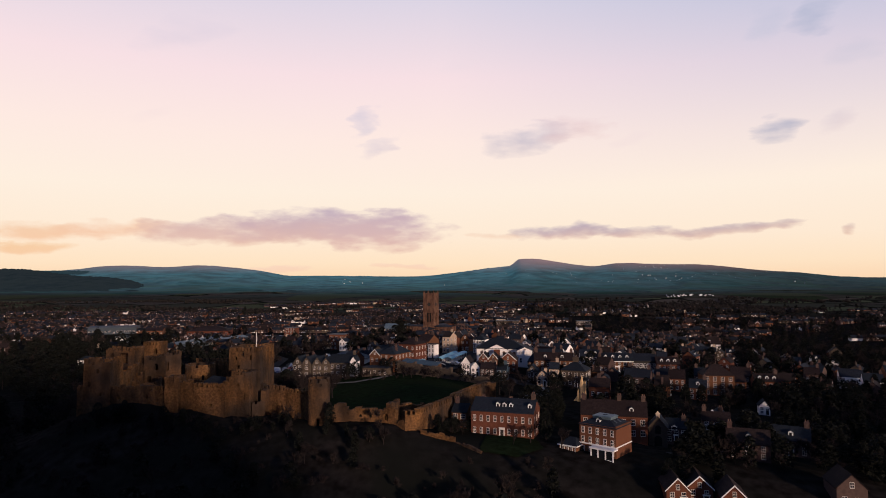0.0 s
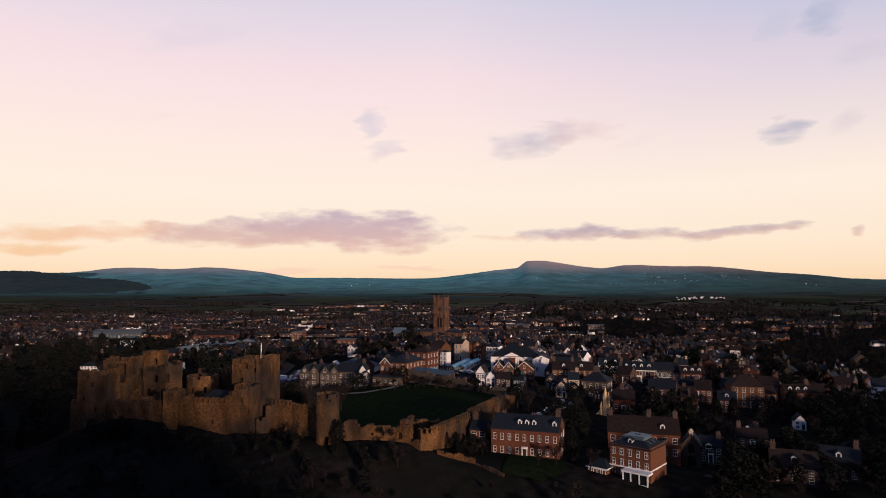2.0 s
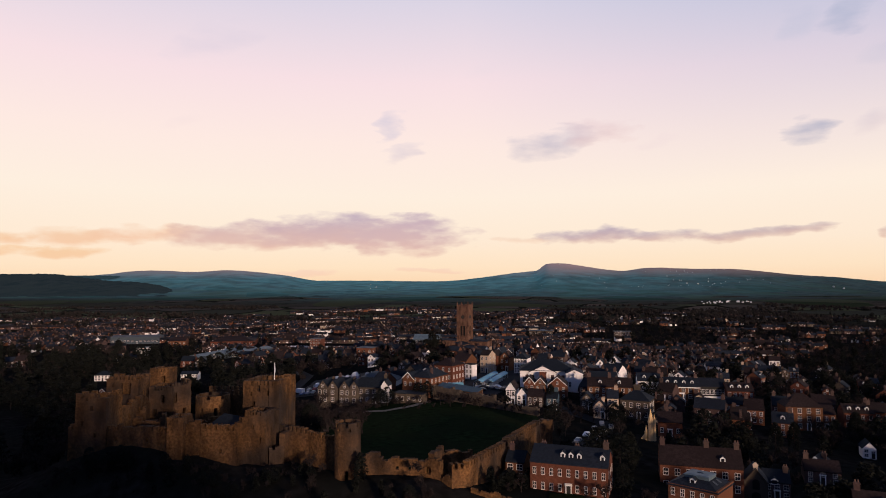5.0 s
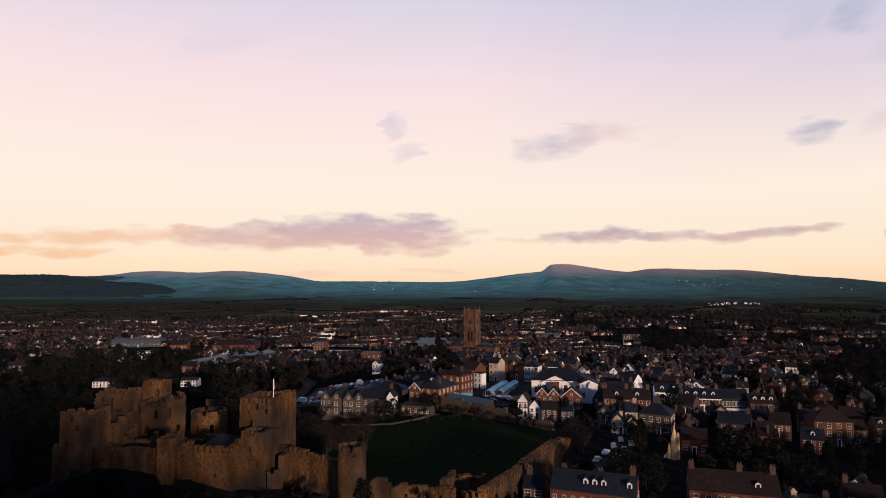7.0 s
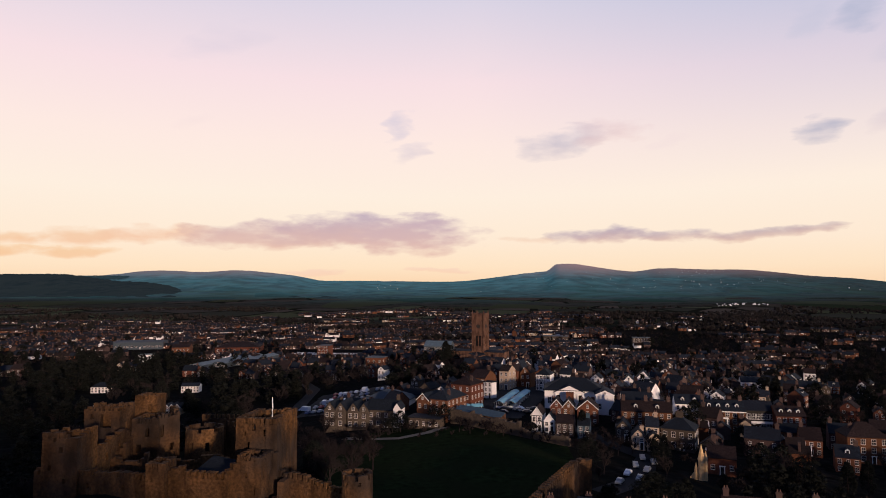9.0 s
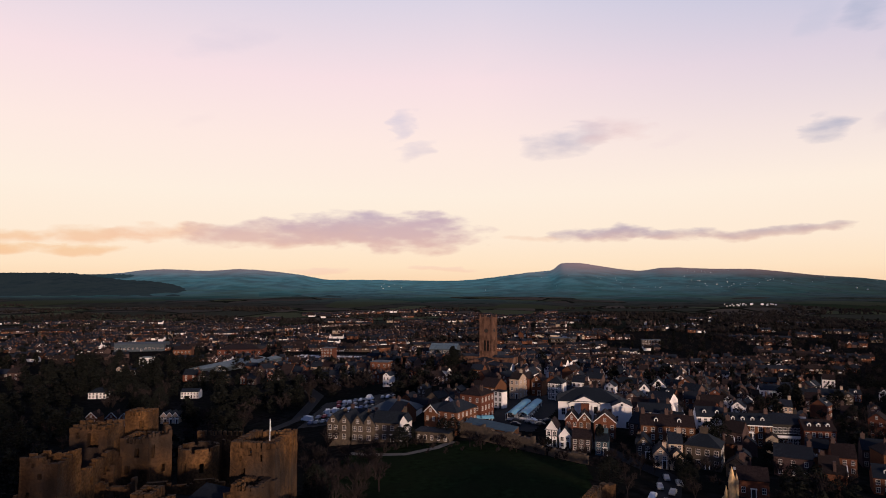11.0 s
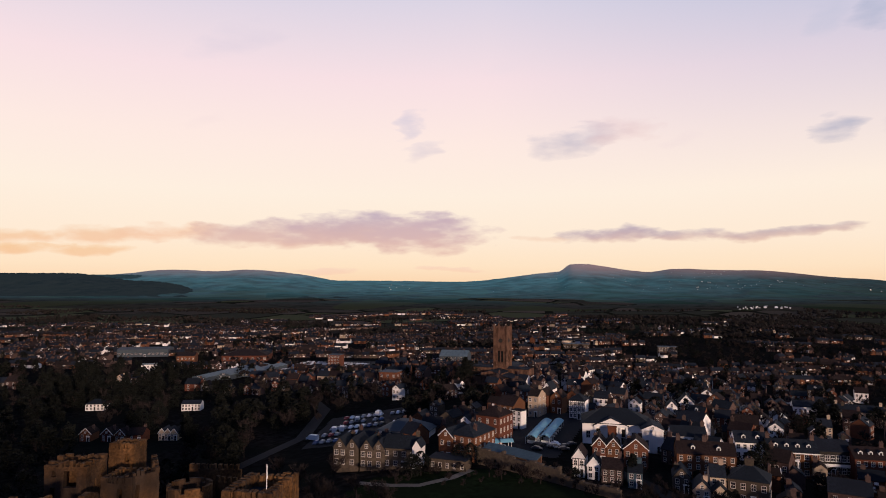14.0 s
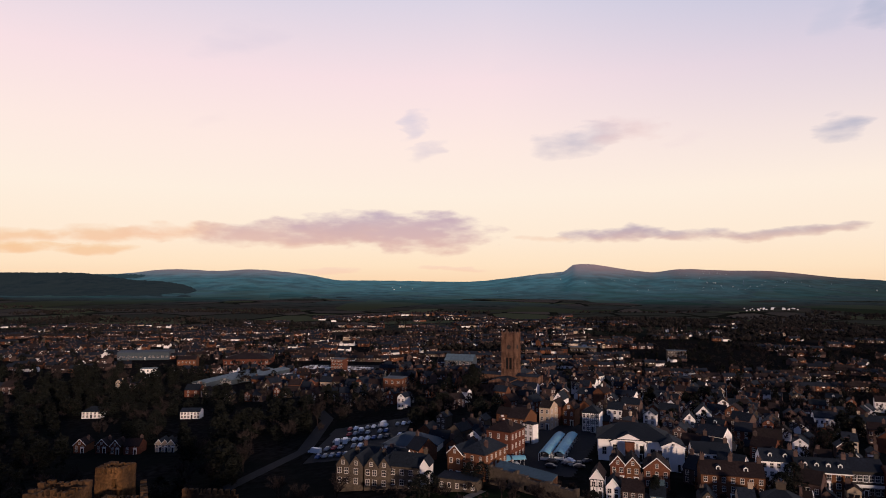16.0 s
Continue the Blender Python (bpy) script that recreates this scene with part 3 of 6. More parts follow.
    if floor is not None:
        ring = [(x + (r - 0.5) * math.sin(a), y + (r - 0.5) * math.cos(a)) for a in xs[:-1]]
        vs = [(px, py, z1 - floor) for px, py in ring] + [(px, py, z1 - floor - 0.3) for px, py in ring]
        part("roof_deck", mesh_of("roof_deck", vs, [tuple(reversed(range(n))), tuple(range(n, 2 * n))] + [(i, (i + 1) % n, n + (i + 1) % n, n + i) for i in range(n)]), M_STONE, parent)


ORIGIN = Matrix.Identity(4)


def castle():
    label = "weathered brown stone {}"
    k = thing("great_tower", label.format("keep with battlements and slit windows"), "castle tower", ORIGIN)
    square_tower(k, (-68.5, 205.0), -4, 10.0, 12.0, 0.0, 24.2, 1.8, 0.1, (((3, 17.0, 0.9, 1.6), (7.2, 20.2, 0.9, 1.5), (4.4, 21.3, 0.8, 1.6), (1.6, 13.0, 0.6, 1.6), (6.4, 14.6, 0.6, 1.8), (7.6, 10.6, 0.6, 1.4), (2.4, 20.0, 0.5, 1.2)), ((3.2, 18.5, 0.8, 2.2), (7.0, 13.0, 0.8, 2.0), (6.0, 20.4, 0.8, 1.8)), (), ()), 2.2, 1)
    square_tower(k, (-61.0, 203.9), -4, 2.8, 3.0, 0.0, 24.3, 0.8, 0.1, ((), (), (), ()), 1.4, 5)
    square_tower(k, (-60.4, 213.4), -4, 3.0, 3.6, 0.0, 24.5, 0.9, 0.15, ((), ((1.8, 21.0, 0.6, 1.6),), (), ()), 1.4, 9)
    wall_run(k, (-66.5, 202.6), (-57.6, 202.0), -1.0, 17.0, 2.2, False, 0.8, ((3.0, 12.0, 0.8, 1.4),), seed=3)

    t = thing("castle_tower", label.format("low square tower beside the keep"), "castle tower", ORIGIN)
    square_tower(t, (-64.8, 196.4), -6, 5.6, 7.0, -2.0, 17.9, 1.3, 0.5, (((4.4, 9.2, 0.8, 1.6), (2.2, 13.0, 0.7, 1.2)), ((4.0, 11.0, 0.8, 1.8), (6.0, 13.2, 0.7, 1.2)), (), ()), 3.5, 12)
    wall_run(t, (-66.2, 194.4), (-65.2, 195.2), -1.0, 15.0, 1.6, False, 0.2, seed=51)
    wall_run(t, (-65.2, 195.2), (-64.0, 196.4), -1.0, 16.2, 1.6, False, 0.2, seed=52)
    wall_run(t, (-58.4, 196.6), (-55.0, 198.5), -2.0, 9.5, 1.4, False, 2.2, seed=53)
    wall_run(t, (-55.0, 198.5), (-54.2, 203.0), -2.0, 11.5, 1.4, False, 2.5, seed=54)
    t = thing("castle_tower", label.format("postern tower at the corner of the wall"), "castle tower", ORIGIN)
    square_tower(t, (-84.2, 193.6), 2, 4.2, 6.0, -2.0, 16.4, 1.3, 0.35, (((1.2, 12.6, 0.5, 0.9), (3.0, 12.6, 0.5, 0.9)), (), (), ()), 2.2, 17)
    t = thing("castle_tower", label.format("broken corner tower"), "castle tower", ORIGIN)
    square_tower(t, (-112.8, 200.6), 2, 8.4, 8.5, 0.0, 21.2, 1.4, 1.0, (((4.5, 16.5, 0.9, 1.4), (2.0, 12.5, 0.7, 1.4), (5.4, 9.5, 0.7, 1.2), (3.0, 19.0, 0.8, 1.0)), (), (), ()), None, 23)
    square_tower(t, (-115.2, 201.6), 4, 2.8, 3.4, 0.0, 12.6, 0.8, 0.5, ((), (), (), ()), 1.5, 25)
    t = thing("castle_tower", label.format("tall roofless block with window holes"), "castle tower", ORIGIN)
    square_tower(t, (-120.7, 229.0), 4, 9.8, 9.0, 0.0, 22.0, 1.3, 1.3, (((2.0, 13.6, 1.1, 2.4), (6.0, 16.0, 3.0, 3.8), (2.2, 18.4, 0.9, 1.4)), ((4, 15, 1, 2),), (), ()), None, 31)
    wall_run(t, (-112.0, 216.0), (-103.0, 219.5), 0.0, 15.6, 1.3, False, 2.4, ((2.0, 10.4, 1.3, 2.4), (5.2, 10.8, 1.2, 2.2)), seed=32)
    wall_run(t, (-104.5, 209.0), (-106.5, 229.0), 0.0, 17.0, 1.3, False, 2.0, ((5.0, 11.4, 1.2, 2.0), (12.0, 12.0, 1.2, 2.0)), seed=33)
    t = thing("castle_tower", label.format("tall tower with crenellated top"), "castle tower", ORIGIN)
    square_tower(t, (-115.2, 245.2), -3, 7.0, 5.5, 0.0, 22.3, 1.3, 0.1, (((5.0, 17.6, 1.3, 2.2), (1.6, 14.6, 0.7, 1.4)), (), (), ()), 2.0, 37)
    t = thing("castle_hall", label.format("roofless great chamber block"), "castle ruin", ORIGIN)
    square_tower(t, (-107.2, 229.2), 2, 7.4, 8.5, 0.0, 18.6, 1.3, 0.3, (((2.0, 9.4, 1.3, 2.2), (4.4, 13.6, 1.3, 2.4), (6.2, 8.0, 1.3, 2.4)), (), (), ()), None, 41)
    wall_run(t, (-101.6, 229.6), (-95.6, 233.6), 0.0, 19.4, 1.4, True, 0.9, ((2.6, 13.0, 0.9, 3.2), (5.2, 9.0, 0.9, 2.0)), z1b=20.6, seed=42)
    wall_run(t, (-95.6, 233.6), (-105.0, 250.0), 0.0, 20.4, 1.4, True, 0.9, ((6.0, 13.0, 0.9, 2.2), (11.0, 13.0, 0.9, 2.2)), z1b=18.6, seed=43)
    t = thing("castle_chapel", label.format("round chapel nave without roof"), "castle ruin", ORIGIN)
    round_tower(t, -90.4, 238.4, 5.3, 0.0, 14.8, 0.9, ((150, 8.6, 12, 2.6), (205, 8.6, 12, 2.6), (250, 8.6, 12, 2.6)), 0.05, 0.0, None, 2)
    wall_run(t, (-86.0, 243.0), (-72.0, 241.0), 0.0, 15.2, 1.0, True, 0.3, seed=4)
    wall_run(t, (-98.0, 254.0), (-84.0, 254.0), 0.0, 15.0, 1.2, True, 0.3, ((5.0, 9.0, 0.8, 1.8),), seed=44)

    w = thing("castle_wall", label.format("west curtain wall with battlements"), "castle wall", ORIGIN)
    wall_run(w, (-104.6, 201.8), (-94.5, 199.0), -1.0, 12.9, 1.8, True, 0.5, ((3.0, 8.5, 1.0, 1.3),), seed=6)
    wall_run(w, (-94.5, 199.0), (-84.2, 196.0), -1.0, 13.1, 1.8, True, 0.4, ((3.0, 9.0, 0.7, 1.2), (6.8, 8.2, 0.7, 1.2)), seed=7)
    wall_run(w, (-80.2, 195.6), (-76.6, 196.8), -1.0, 15.2, 1.6, False, 0.8, seed=9)
    wall_run(w, (-76.6, 196.2), (-66.0, 194.2), -1.0, 14.2, 1.8, True, 0.15, ((6.0, 7.2, 0.8, 0.9),), seed=8)
    wall_run(w, (-103.0, 212.0), (-94.0, 213.0), 0.0, 13.6, 1.4, False, 2.2, ((2.0, 8.2, 1.1, 2.0), (4.8, 8.6, 1.1, 2.0)), seed=11)
    wall_run(w, (-93.0, 216.0), (-76.0, 221.0), 0.0, 11.5, 1.2, False, 1.2, ((5, 6, 1, 2), (10, 6, 1, 2)), seed=13)
    w = thing("castle_wall", label.format("broken wall below the keep"), "castle wall", ORIGIN)
    wall_run(w, (-57.5, 203.0), (-48.5, 198.0), -2.0, 12.8, 1.6, True, 0.5, seed=14)
    wall_run(w, (-48.5, 198.0), (-39.0, 190.0), -2.0, 12.6, 1.6, True, 0.7, seed=15)
    r = thing("lean_to_roof", "dark slate lean-to roof inside the wall", "roof", ORIGIN)
    part("roof", mesh_of("lean_to", [(-78, 199.6, 11.6), (-68, 198.0, 11.8), (-68, 204.5, 14.6), (-74, 206, 15.2), (-78, 199.6, 11.2), (-68, 198.0, 11.4), (-68, 204.5, 14.2), (-74, 206, 14.8)],
                         [(0, 1, 2, 3), (7, 6, 5, 4), (0, 4, 5, 1), (1, 5, 6, 2), (2, 6, 7, 3), (3, 7, 4, 0)]), M_SLATE, r)
    part("support_wall", mesh_of("support", [(-77.5, 200, -1), (-68.5, 198.5, -1), (-68.5, 204, -1), (-74, 205.5, -1), (-77.5, 200, 11.1), (-68.5, 198.5, 11.3), (-68.5, 204, 14.1), (-74, 205.5, 14.7)],
                                 [(3, 2, 1, 0), (4, 5, 6, 7), (0, 1, 5, 4), (1, 2, 6, 5), (2, 3, 7, 6), (3, 0, 4, 7)]), M_STONE, r)

    t = thing("round_tower", label.format("half-round wall tower with a blocked doorway"), "castle tower", ORIGIN)
    round_tower(t, -36.3, 188.2, 3.2, -3.0, 16.9, 0.9, ((175, 3.4, 20, 2.2), (160, 14.9, 12, 0.7), (215, 14.9, 12, 0.7)), 0.0, 0.35, 1.6, 3)
    w = thing("castle_wall", label.format("ruined outer bailey wall"), "castle wall", ORIGIN)
    wall_run(w, (-32.5, 188.0), (-27.0, 187.0), -3.0, 10.5, 1.6, False, 2.2, seed=16)
    wall_run(w, (-27.0, 187.0), (-19.0, 187.0), -3.0, 9.0, 1.6, False, 1.2, ((3.0, 5.6, 0.7, 0.9), (6.0, 5.4, 0.7, 0.9)), seed=17)
    wall_run(w, (-19.0, 187.0), (-13.5, 184.0), -4.0, 9.8, 1.6, False, 1.8, ((3.0, 5.0, 1.6, 1.8),), seed=18)
    g = thing("castle_gatehouse", label.format("roofless gatehouse with a dark inner court"), "castle ruin", ORIGIN)
    wall_run(g, (-13.5, 184.0), (-10.6, 181.8), -5.0, 6.0, 1.4, False, 1.4, ((1.6, -1.0, 1.3, 3.2),), seed=19)
    wall_run(g, (-15.0, 186.0), (-13.0, 196.0), -3.0, 9.8, 1.4, False, 1.6, seed=20)
    wall_run(g, (-13.0, 196.0), (-5.5, 199.5), -3.0, 8.2, 1.4, False, 0.8, seed=21)
    w = thing("castle_wall", label.format("long south wall climbing away"), "castle wall", ORIGIN)
    wall_run(w, (-10.6, 181.8), (-6.5, 184.0), -5.0, 8.4, 1.8, True, 1.0, seed=22)
    wall_run(w, (-6.5, 184.0), (4.0, 204.5), -4.0, 8.6, 1.8, True, 0.3, seed=23)
    wall_run(w, (4.0, 204.5), (15.5, 229.0), -4.0, 9.2, 1.8, True, 0.3, seed=24)
    wall_run(w, (15.5, 229.0), (19.5, 232.0), -4.0, 9.0, 1.8, False, 1.0, seed=25)
    w = thing("garden_wall", "low mossy stone wall running down the slope", "wall", ORIGIN)
    wall_run(w, (-6.2, 181.8), (3.6, 178.8), -3.0, 4.0, 0.8, False, 0.9, z1b=1.6, seed=26)
    wall_run(w, (3.6, 178.8), (10.3, 173.0), -5.0, 1.4, 0.8, False, 0.7, z1b=-0.6, seed=27)
    w = thing("castle_wall", label.format("east wall of the outer bailey"), "castle wall", ORIGIN)
    wall_run(w, (-22.0, 310.0), (-13.0, 304.0), -2.0, 7.2, 1.5, False, 0.7, ((3, 2.2, 0.9, 1.4), (7, 2.4, 0.9, 1.4)), seed=28, stone=M_RANGE)
    wall_run(w, (-13.0, 304.0), (4.0, 290.5), -2.0, 6.2, 1.5, False, 1.0, ((3, 1.8, 0.8, 1.4), (8, 2.0, 0.8, 1.4), (12, 1.9, 0.9, 1.4), (18, 1.8, 0.9, 1.2)), seed=29, stone=M_RANGE)
    wall_run(w, (4.0, 290.5), (20.0, 278.5), -2.0, 4.0, 1.4, False, 1.2, ((5, 0.2, 1.1, 2.0),), seed=30, stone=M_RANGE)
    s = thing("lean_to_roof", "blue-grey lean-to roof behind the east wall", "roof", ORIGIN)
    part("roof", mesh_of("shed_roof", *slab([[(-20.5, 310.3, 6.4), (-12.0, 304.9, 6.2), (-9.5, 308.6, 7.6), (-18.0, 314.0, 7.8)], [(-12.0, 304.9, 6.2), (-3.0, 297.8, 5.9), (-0.5, 301.4, 7.2), (-9.5, 308.6, 7.6)]], 0.25)), M_BLUE, s)
    part("back_wall", mesh_of("back_wall", *prism([(-18.0, -1), (-0.8, -1), (-0.8, 6.8), (-18.0, 7.3)], 308.0, 308.6, "y")), M_SAND, s, at=Matrix.Translation((-9.4, 305.2, 0)) @ Matrix.Rotation(radians(-36), 4, "Z") @ Matrix.Translation((9.4, -305.2, 0)))
    f = thing("flagpole", "white flagpole with a furled flag on the keep", "flagpole", pose(-60.2, 206.2, 22.2))
    part("pole", mesh_of("pole", [(0.09 * math.cos(a), 0.09 * math.sin(a), z) for z in (0, 6.8) for a in (0, 1.57, 3.14, 4.71)], [(0, 1, 5, 4), (1, 2, 6, 5), (2, 3, 7, 6), (3, 0, 4, 7), (4, 5, 6, 7)]), M_TRIM, f)
    flag_v = [(0.08 + 0.14 * i / 4 * (1 + 0.4 * (k % 2)), 0.12 * math.sin(i * 1.3 + k), 6.5 - k * 0.9 - 0.2 * i) for k in range(3) for i in range(5)]
    flag_f = [(k * 5 + i, k * 5 + i + 1, k * 5 + i + 6, k * 5 + i + 5) for k in range(2) for i in range(4)]
    me = mesh_of("flag", flag_v, flag_f)
    part("flag", me, M_TRIM, f, "limp white and red flag")


castle()

# ---- the lawn, paths, streets ----
def draped(name, outline, lift, material, label, category, step=4.0, smooth=True):
    """A flat patch draped on the ground, inside a closed outline."""
    bm = bmesh.new()
    xs, ys = [p[0] for p in outline], [p[1] for p in outline]
    from_x, from_y = min(xs), min(ys)
    nx, ny = int((max(xs) - from_x) / step) + 1, int((max(ys) - from_y) / step) + 1

    def inside(x, y):
        hit = False
        for (x0, y0), (x1, y1) in zip(outline, outline[1:] + outline[:1]):
            if (y0 > y) != (y1 > y) and x < (x1 - x0) * (y - y0) / (y1 - y0) + x0:
                hit = not hit
        return hit

    known = {}

    def v(i, j):
        if (i, j) not in known:
            x, y = from_x + i * step, from_y + j * step
            known[i, j] = bm.verts.new((x, y, ground_z(x, y) + lift))
        return known[i, j]

    for i in range(nx):
        for j in range(ny):
            if inside(from_x + (i + 0.5) * step, from_y + (j + 0.5) * step):
                bm.faces.new((v(i, j), v(i + 1, j), v(i + 1, j + 1), v(i, j + 1)))
    me = bpy.data.meshes.new(name)
    bm.to_mesh(me)
    bm.free()
    return tagged(part(name, me, material), label, category, kind="structure")


def ribbon(name, pts, width, lift, material, label, category):
    """A strip along a line of points, draped on the ground."""
    vs, fs = [], []
    path = []
    for (x0, y0), (x1, y1) in zip(pts, pts[1:]):
        n = max(1, int(math.hypot(x1 - x0, y1 - y0) / 4))
        path += [(x0 + (x1 - x0) * i / n, y0 + (y1 - y0) * i / n) for i in range(n)]
    path.append(pts[-1])
    for i, (x, y) in enumerate(path):
        a, b = path[max(0, i - 1)], path[min(len(path) - 1, i + 1)]
        d = Vector((b[0] - a[0], b[1] - a[1])).normalized()
        for s in (-1, 0, 1):
            px, py = x - d.y * width / 2 * s, y + d.x * width / 2 * s
            vs.append((px, py, ground_z(px, py) + lift))
    for i in range(len(path) - 1):
        for k in (0, 1):
            a = i * 3 + k
            fs.append((a + 1, a, a + 3, a + 4))
    return tagged(part(name, mesh_of(name, vs, fs), material), label, category, kind="structure")


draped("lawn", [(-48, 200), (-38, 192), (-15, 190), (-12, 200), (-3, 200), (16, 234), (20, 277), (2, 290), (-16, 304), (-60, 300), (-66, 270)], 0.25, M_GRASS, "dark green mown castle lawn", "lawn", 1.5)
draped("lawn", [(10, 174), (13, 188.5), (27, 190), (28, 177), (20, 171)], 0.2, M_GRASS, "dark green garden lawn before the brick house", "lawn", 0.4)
ribbon("path", [(-62, 297), (-50, 291), (-40, 289), (-30, 295), (-24, 303)], 3.0, 0.35, M_GRAVEL, "pale gravel path on the lawn", "path")
ribbon("path", [(-4, 214), (0, 222), (6, 228), (13, 229)], 1.0, 0.4, M_GRAVEL, "narrow pale path by the wall", "path")
draped("market_square", [(-14, 322), (6, 318), (14, 340), (24, 372), (20, 396), (4, 392), (-4, 372)], 0.15, M_ROAD, "dark paved market square", "square", 1.0)
draped("car_park", [(-97, 356), (-70, 352), (-58, 366), (-62, 428), (-100, 420)], 0.15, M_ROAD, "dark asphalt car park", "car park", 1.2)
ribbon("road", [(22, 232), (36, 246), (44, 270), (30, 296), (14, 320)], 7, 0.15, M_ROAD, "dark asphalt street", "road")
ribbon("road", [(10, 380), (20, 420), (34, 470), (60, 560)], 7, 0.15, M_ROAD, "dark asphalt street", "road")
ribbon("road", [(64, 178), (80, 190), (110, 214), (160, 250)], 5, 0.15, M_ROAD, "dark asphalt lane", "road")
ribbon("road", [(-120, 330), (-104, 380), (-112, 450), (-160, 560), (-200, 640)], 7, 0.15, M_ROAD, "dark asphalt street", "road")

# ---- houses ----
MESHES = {}


def cached(key, build):
    if key not in MESHES:
        MESHES[key] = build()
    return MESHES[key]


def window_meshes(w, h):
    """A sash window: one frame with glazing bars, and its pane; it looks along -y, its foot at z 0."""
    def frame_of():
        b, c = 0.085, 0.025
        xs, zs = [-w / 2 - b, -w / 2, -c, c, w / 2, w / 2 + b], [-b - 0.08, 0, h / 2 - 0.05, h / 2 + 0.05, h, h + b]
        return grid_wall("window_frame", xs, zs, lambda i, k: i in (0, 2, 4) or k in (0, 2, 4), 0.14, lambda u, d, z: (u, d - 0.10, z))
    return cached(("wf", w, h), frame_of), cached(("wp", w, h), lambda: boxes("pane", (-w / 2, -0.02, 0, w / 2, 0.0, h)))


def bare_copy(me):
    me = me.copy()
    me.materials.clear()
    return me


def add_window(parent, w, h, at, paint=None):
    f, p = window_meshes(w, h)
    win = part("window", f if paint is None else cached(("wt", w, h), lambda: bare_copy(f)), paint or M_FRAME, parent, at=at)
    part("pane", p, M_GLASS, win)


def roof_mesh(kind, w, d, h, rise, over):
    x, y0, y1 = w / 2 + (over if kind != "side" else 0.15), -over, d + over
    ez = h + 0.12
    if kind == "side":
        r = (d / 2, ez + rise)
        return slab([[(-x, y0, ez), (x, y0, ez), (x, r[0], r[1]), (-x, r[0], r[1])], [(x, y1, ez), (-x, y1, ez), (-x, r[0], r[1]), (x, r[0], r[1])]])
    if kind == "front":
        y0, y1 = -0.15, d + 0.15
        return slab([[(-x, y1, ez), (-x, y0, ez), (0, y0, ez + rise), (0, y1, ez + rise)], [(x, y0, ez), (x, y1, ez), (0, y1, ez + rise), (0, y0, ez + rise)]])
    if kind == "hip":
        if w >= d:
            a, b = (-w / 2 + d / 2, d / 2, ez + rise), (w / 2 - d / 2 + 0.01, d / 2, ez + rise)
        else:
            a, b = (0, w / 2, ez + rise), (0, d - w / 2, ez + rise)
        c = [(-x, y0, ez), (x, y0, ez), (x, y1, ez), (-x, y1, ez)]
        if w >= d:
            return slab([[c[0], c[1], b, a], [c[1], c[2], b], [c[2], c[3], a, b], [c[3], c[0], a]])
        return slab([[c[0], c[1], a], [c[1], c[2], b, a], [c[2], c[3], b], [c[3], c[0], a, b]])
    return slab([[(-x, y0, ez), (x, y0, ez), (x, y1, ez), (-x, y1, ez)]], 0.35)


def wall_mesh(kind, w, d, h, rise):
    if kind == "side":
        return mesh_of("wall", *prism([(0, -4), (d, -4), (d, h), (d / 2, h + rise), (0, h)], -w / 2, w / 2, "x"))
    if kind == "front":
        return mesh_of("wall", *prism([(-w / 2, -4), (w / 2, -4), (w / 2, h), (0, h + rise), (-w / 2, h)], 0, d, "y"))
    return mesh_of("wall", *box_data([(-w / 2, 0, -4, w / 2, d, h)]))


def stacked(levels):
    """One solid of stacked rectangles (half x, half y, z)."""
    vs = [(sx * a, sy * b, z) for a, b, z in levels for sx, sy in ((-1, -1), (1, -1), (1, 1), (-1, 1))]
    fs = [(3, 2, 1, 0), tuple(range(len(vs) - 4, len(vs)))]
    for k in range(len(levels) - 1):
        fs += [(4 * k + i, 4 * k + (i + 1) % 4, 4 * k + 4 + (i + 1) % 4, 4 * k + 4 + i) for i in range(4)]
    return vs, fs


def chimney(parent, x, y, z, wall, big=0.85, tall=1.7, pots=2):
    wall = M_DULL if wall is M_BRICK else wall
    me = cached(("stack", wall.name, big, tall), lambda: mesh_of("chimney", *stacked([(0.75 * big, 0.4 * big, -1.6), (0.75 * big, 0.4 * big, tall - 0.5), (0.87 * big, 0.52 * big, tall - 0.48), (0.87 * big, 0.52 * big, tall - 0.25), (0.72 * big, 0.38 * big, tall - 0.2), (0.72 * big, 0.38 * big, tall)])))
    c = part("chimney", me, wall, parent, at=pose(x, y, z))

    def pot():
        vs = [(r * math.cos(a * math.pi / 3), r * math.sin(a * math.pi / 3), z_) for z_, r in ((0, 0.17), (0.55, 0.13)) for a in range(6)]
        return mesh_of("chimney_pot", vs, [(i, (i + 1) % 6, 6 + (i + 1) % 6, 6 + i) for i in range(6)] + [tuple(range(6, 12))])
    for i in range(pots):
        part("chimney_pot", cached(("pot",), pot), M_POT, c, at=pose((i - (pots - 1) / 2) * 0.7 * big, 0, tall))


def dormer(parent, x, y, z, w=1.3, h=1.3):
    dm = part("dormer", cached(("dormer", w, h), lambda: mesh_of("dormer", *prism([(-w / 2, 0), (w / 2, 0), (w / 2, h), (0, h + 0.5), (-w / 2, h)], 0, 2.2, "y"))), M_TRIM, parent, at=pose(x, y, z))
    part("pane", cached(("dpane", w, h), lambda: boxes("pane", (-w / 2 + 0.25, -0.03, 0.25, w / 2 - 0.25, 0, h - 0.15))), M_GLASS, dm)
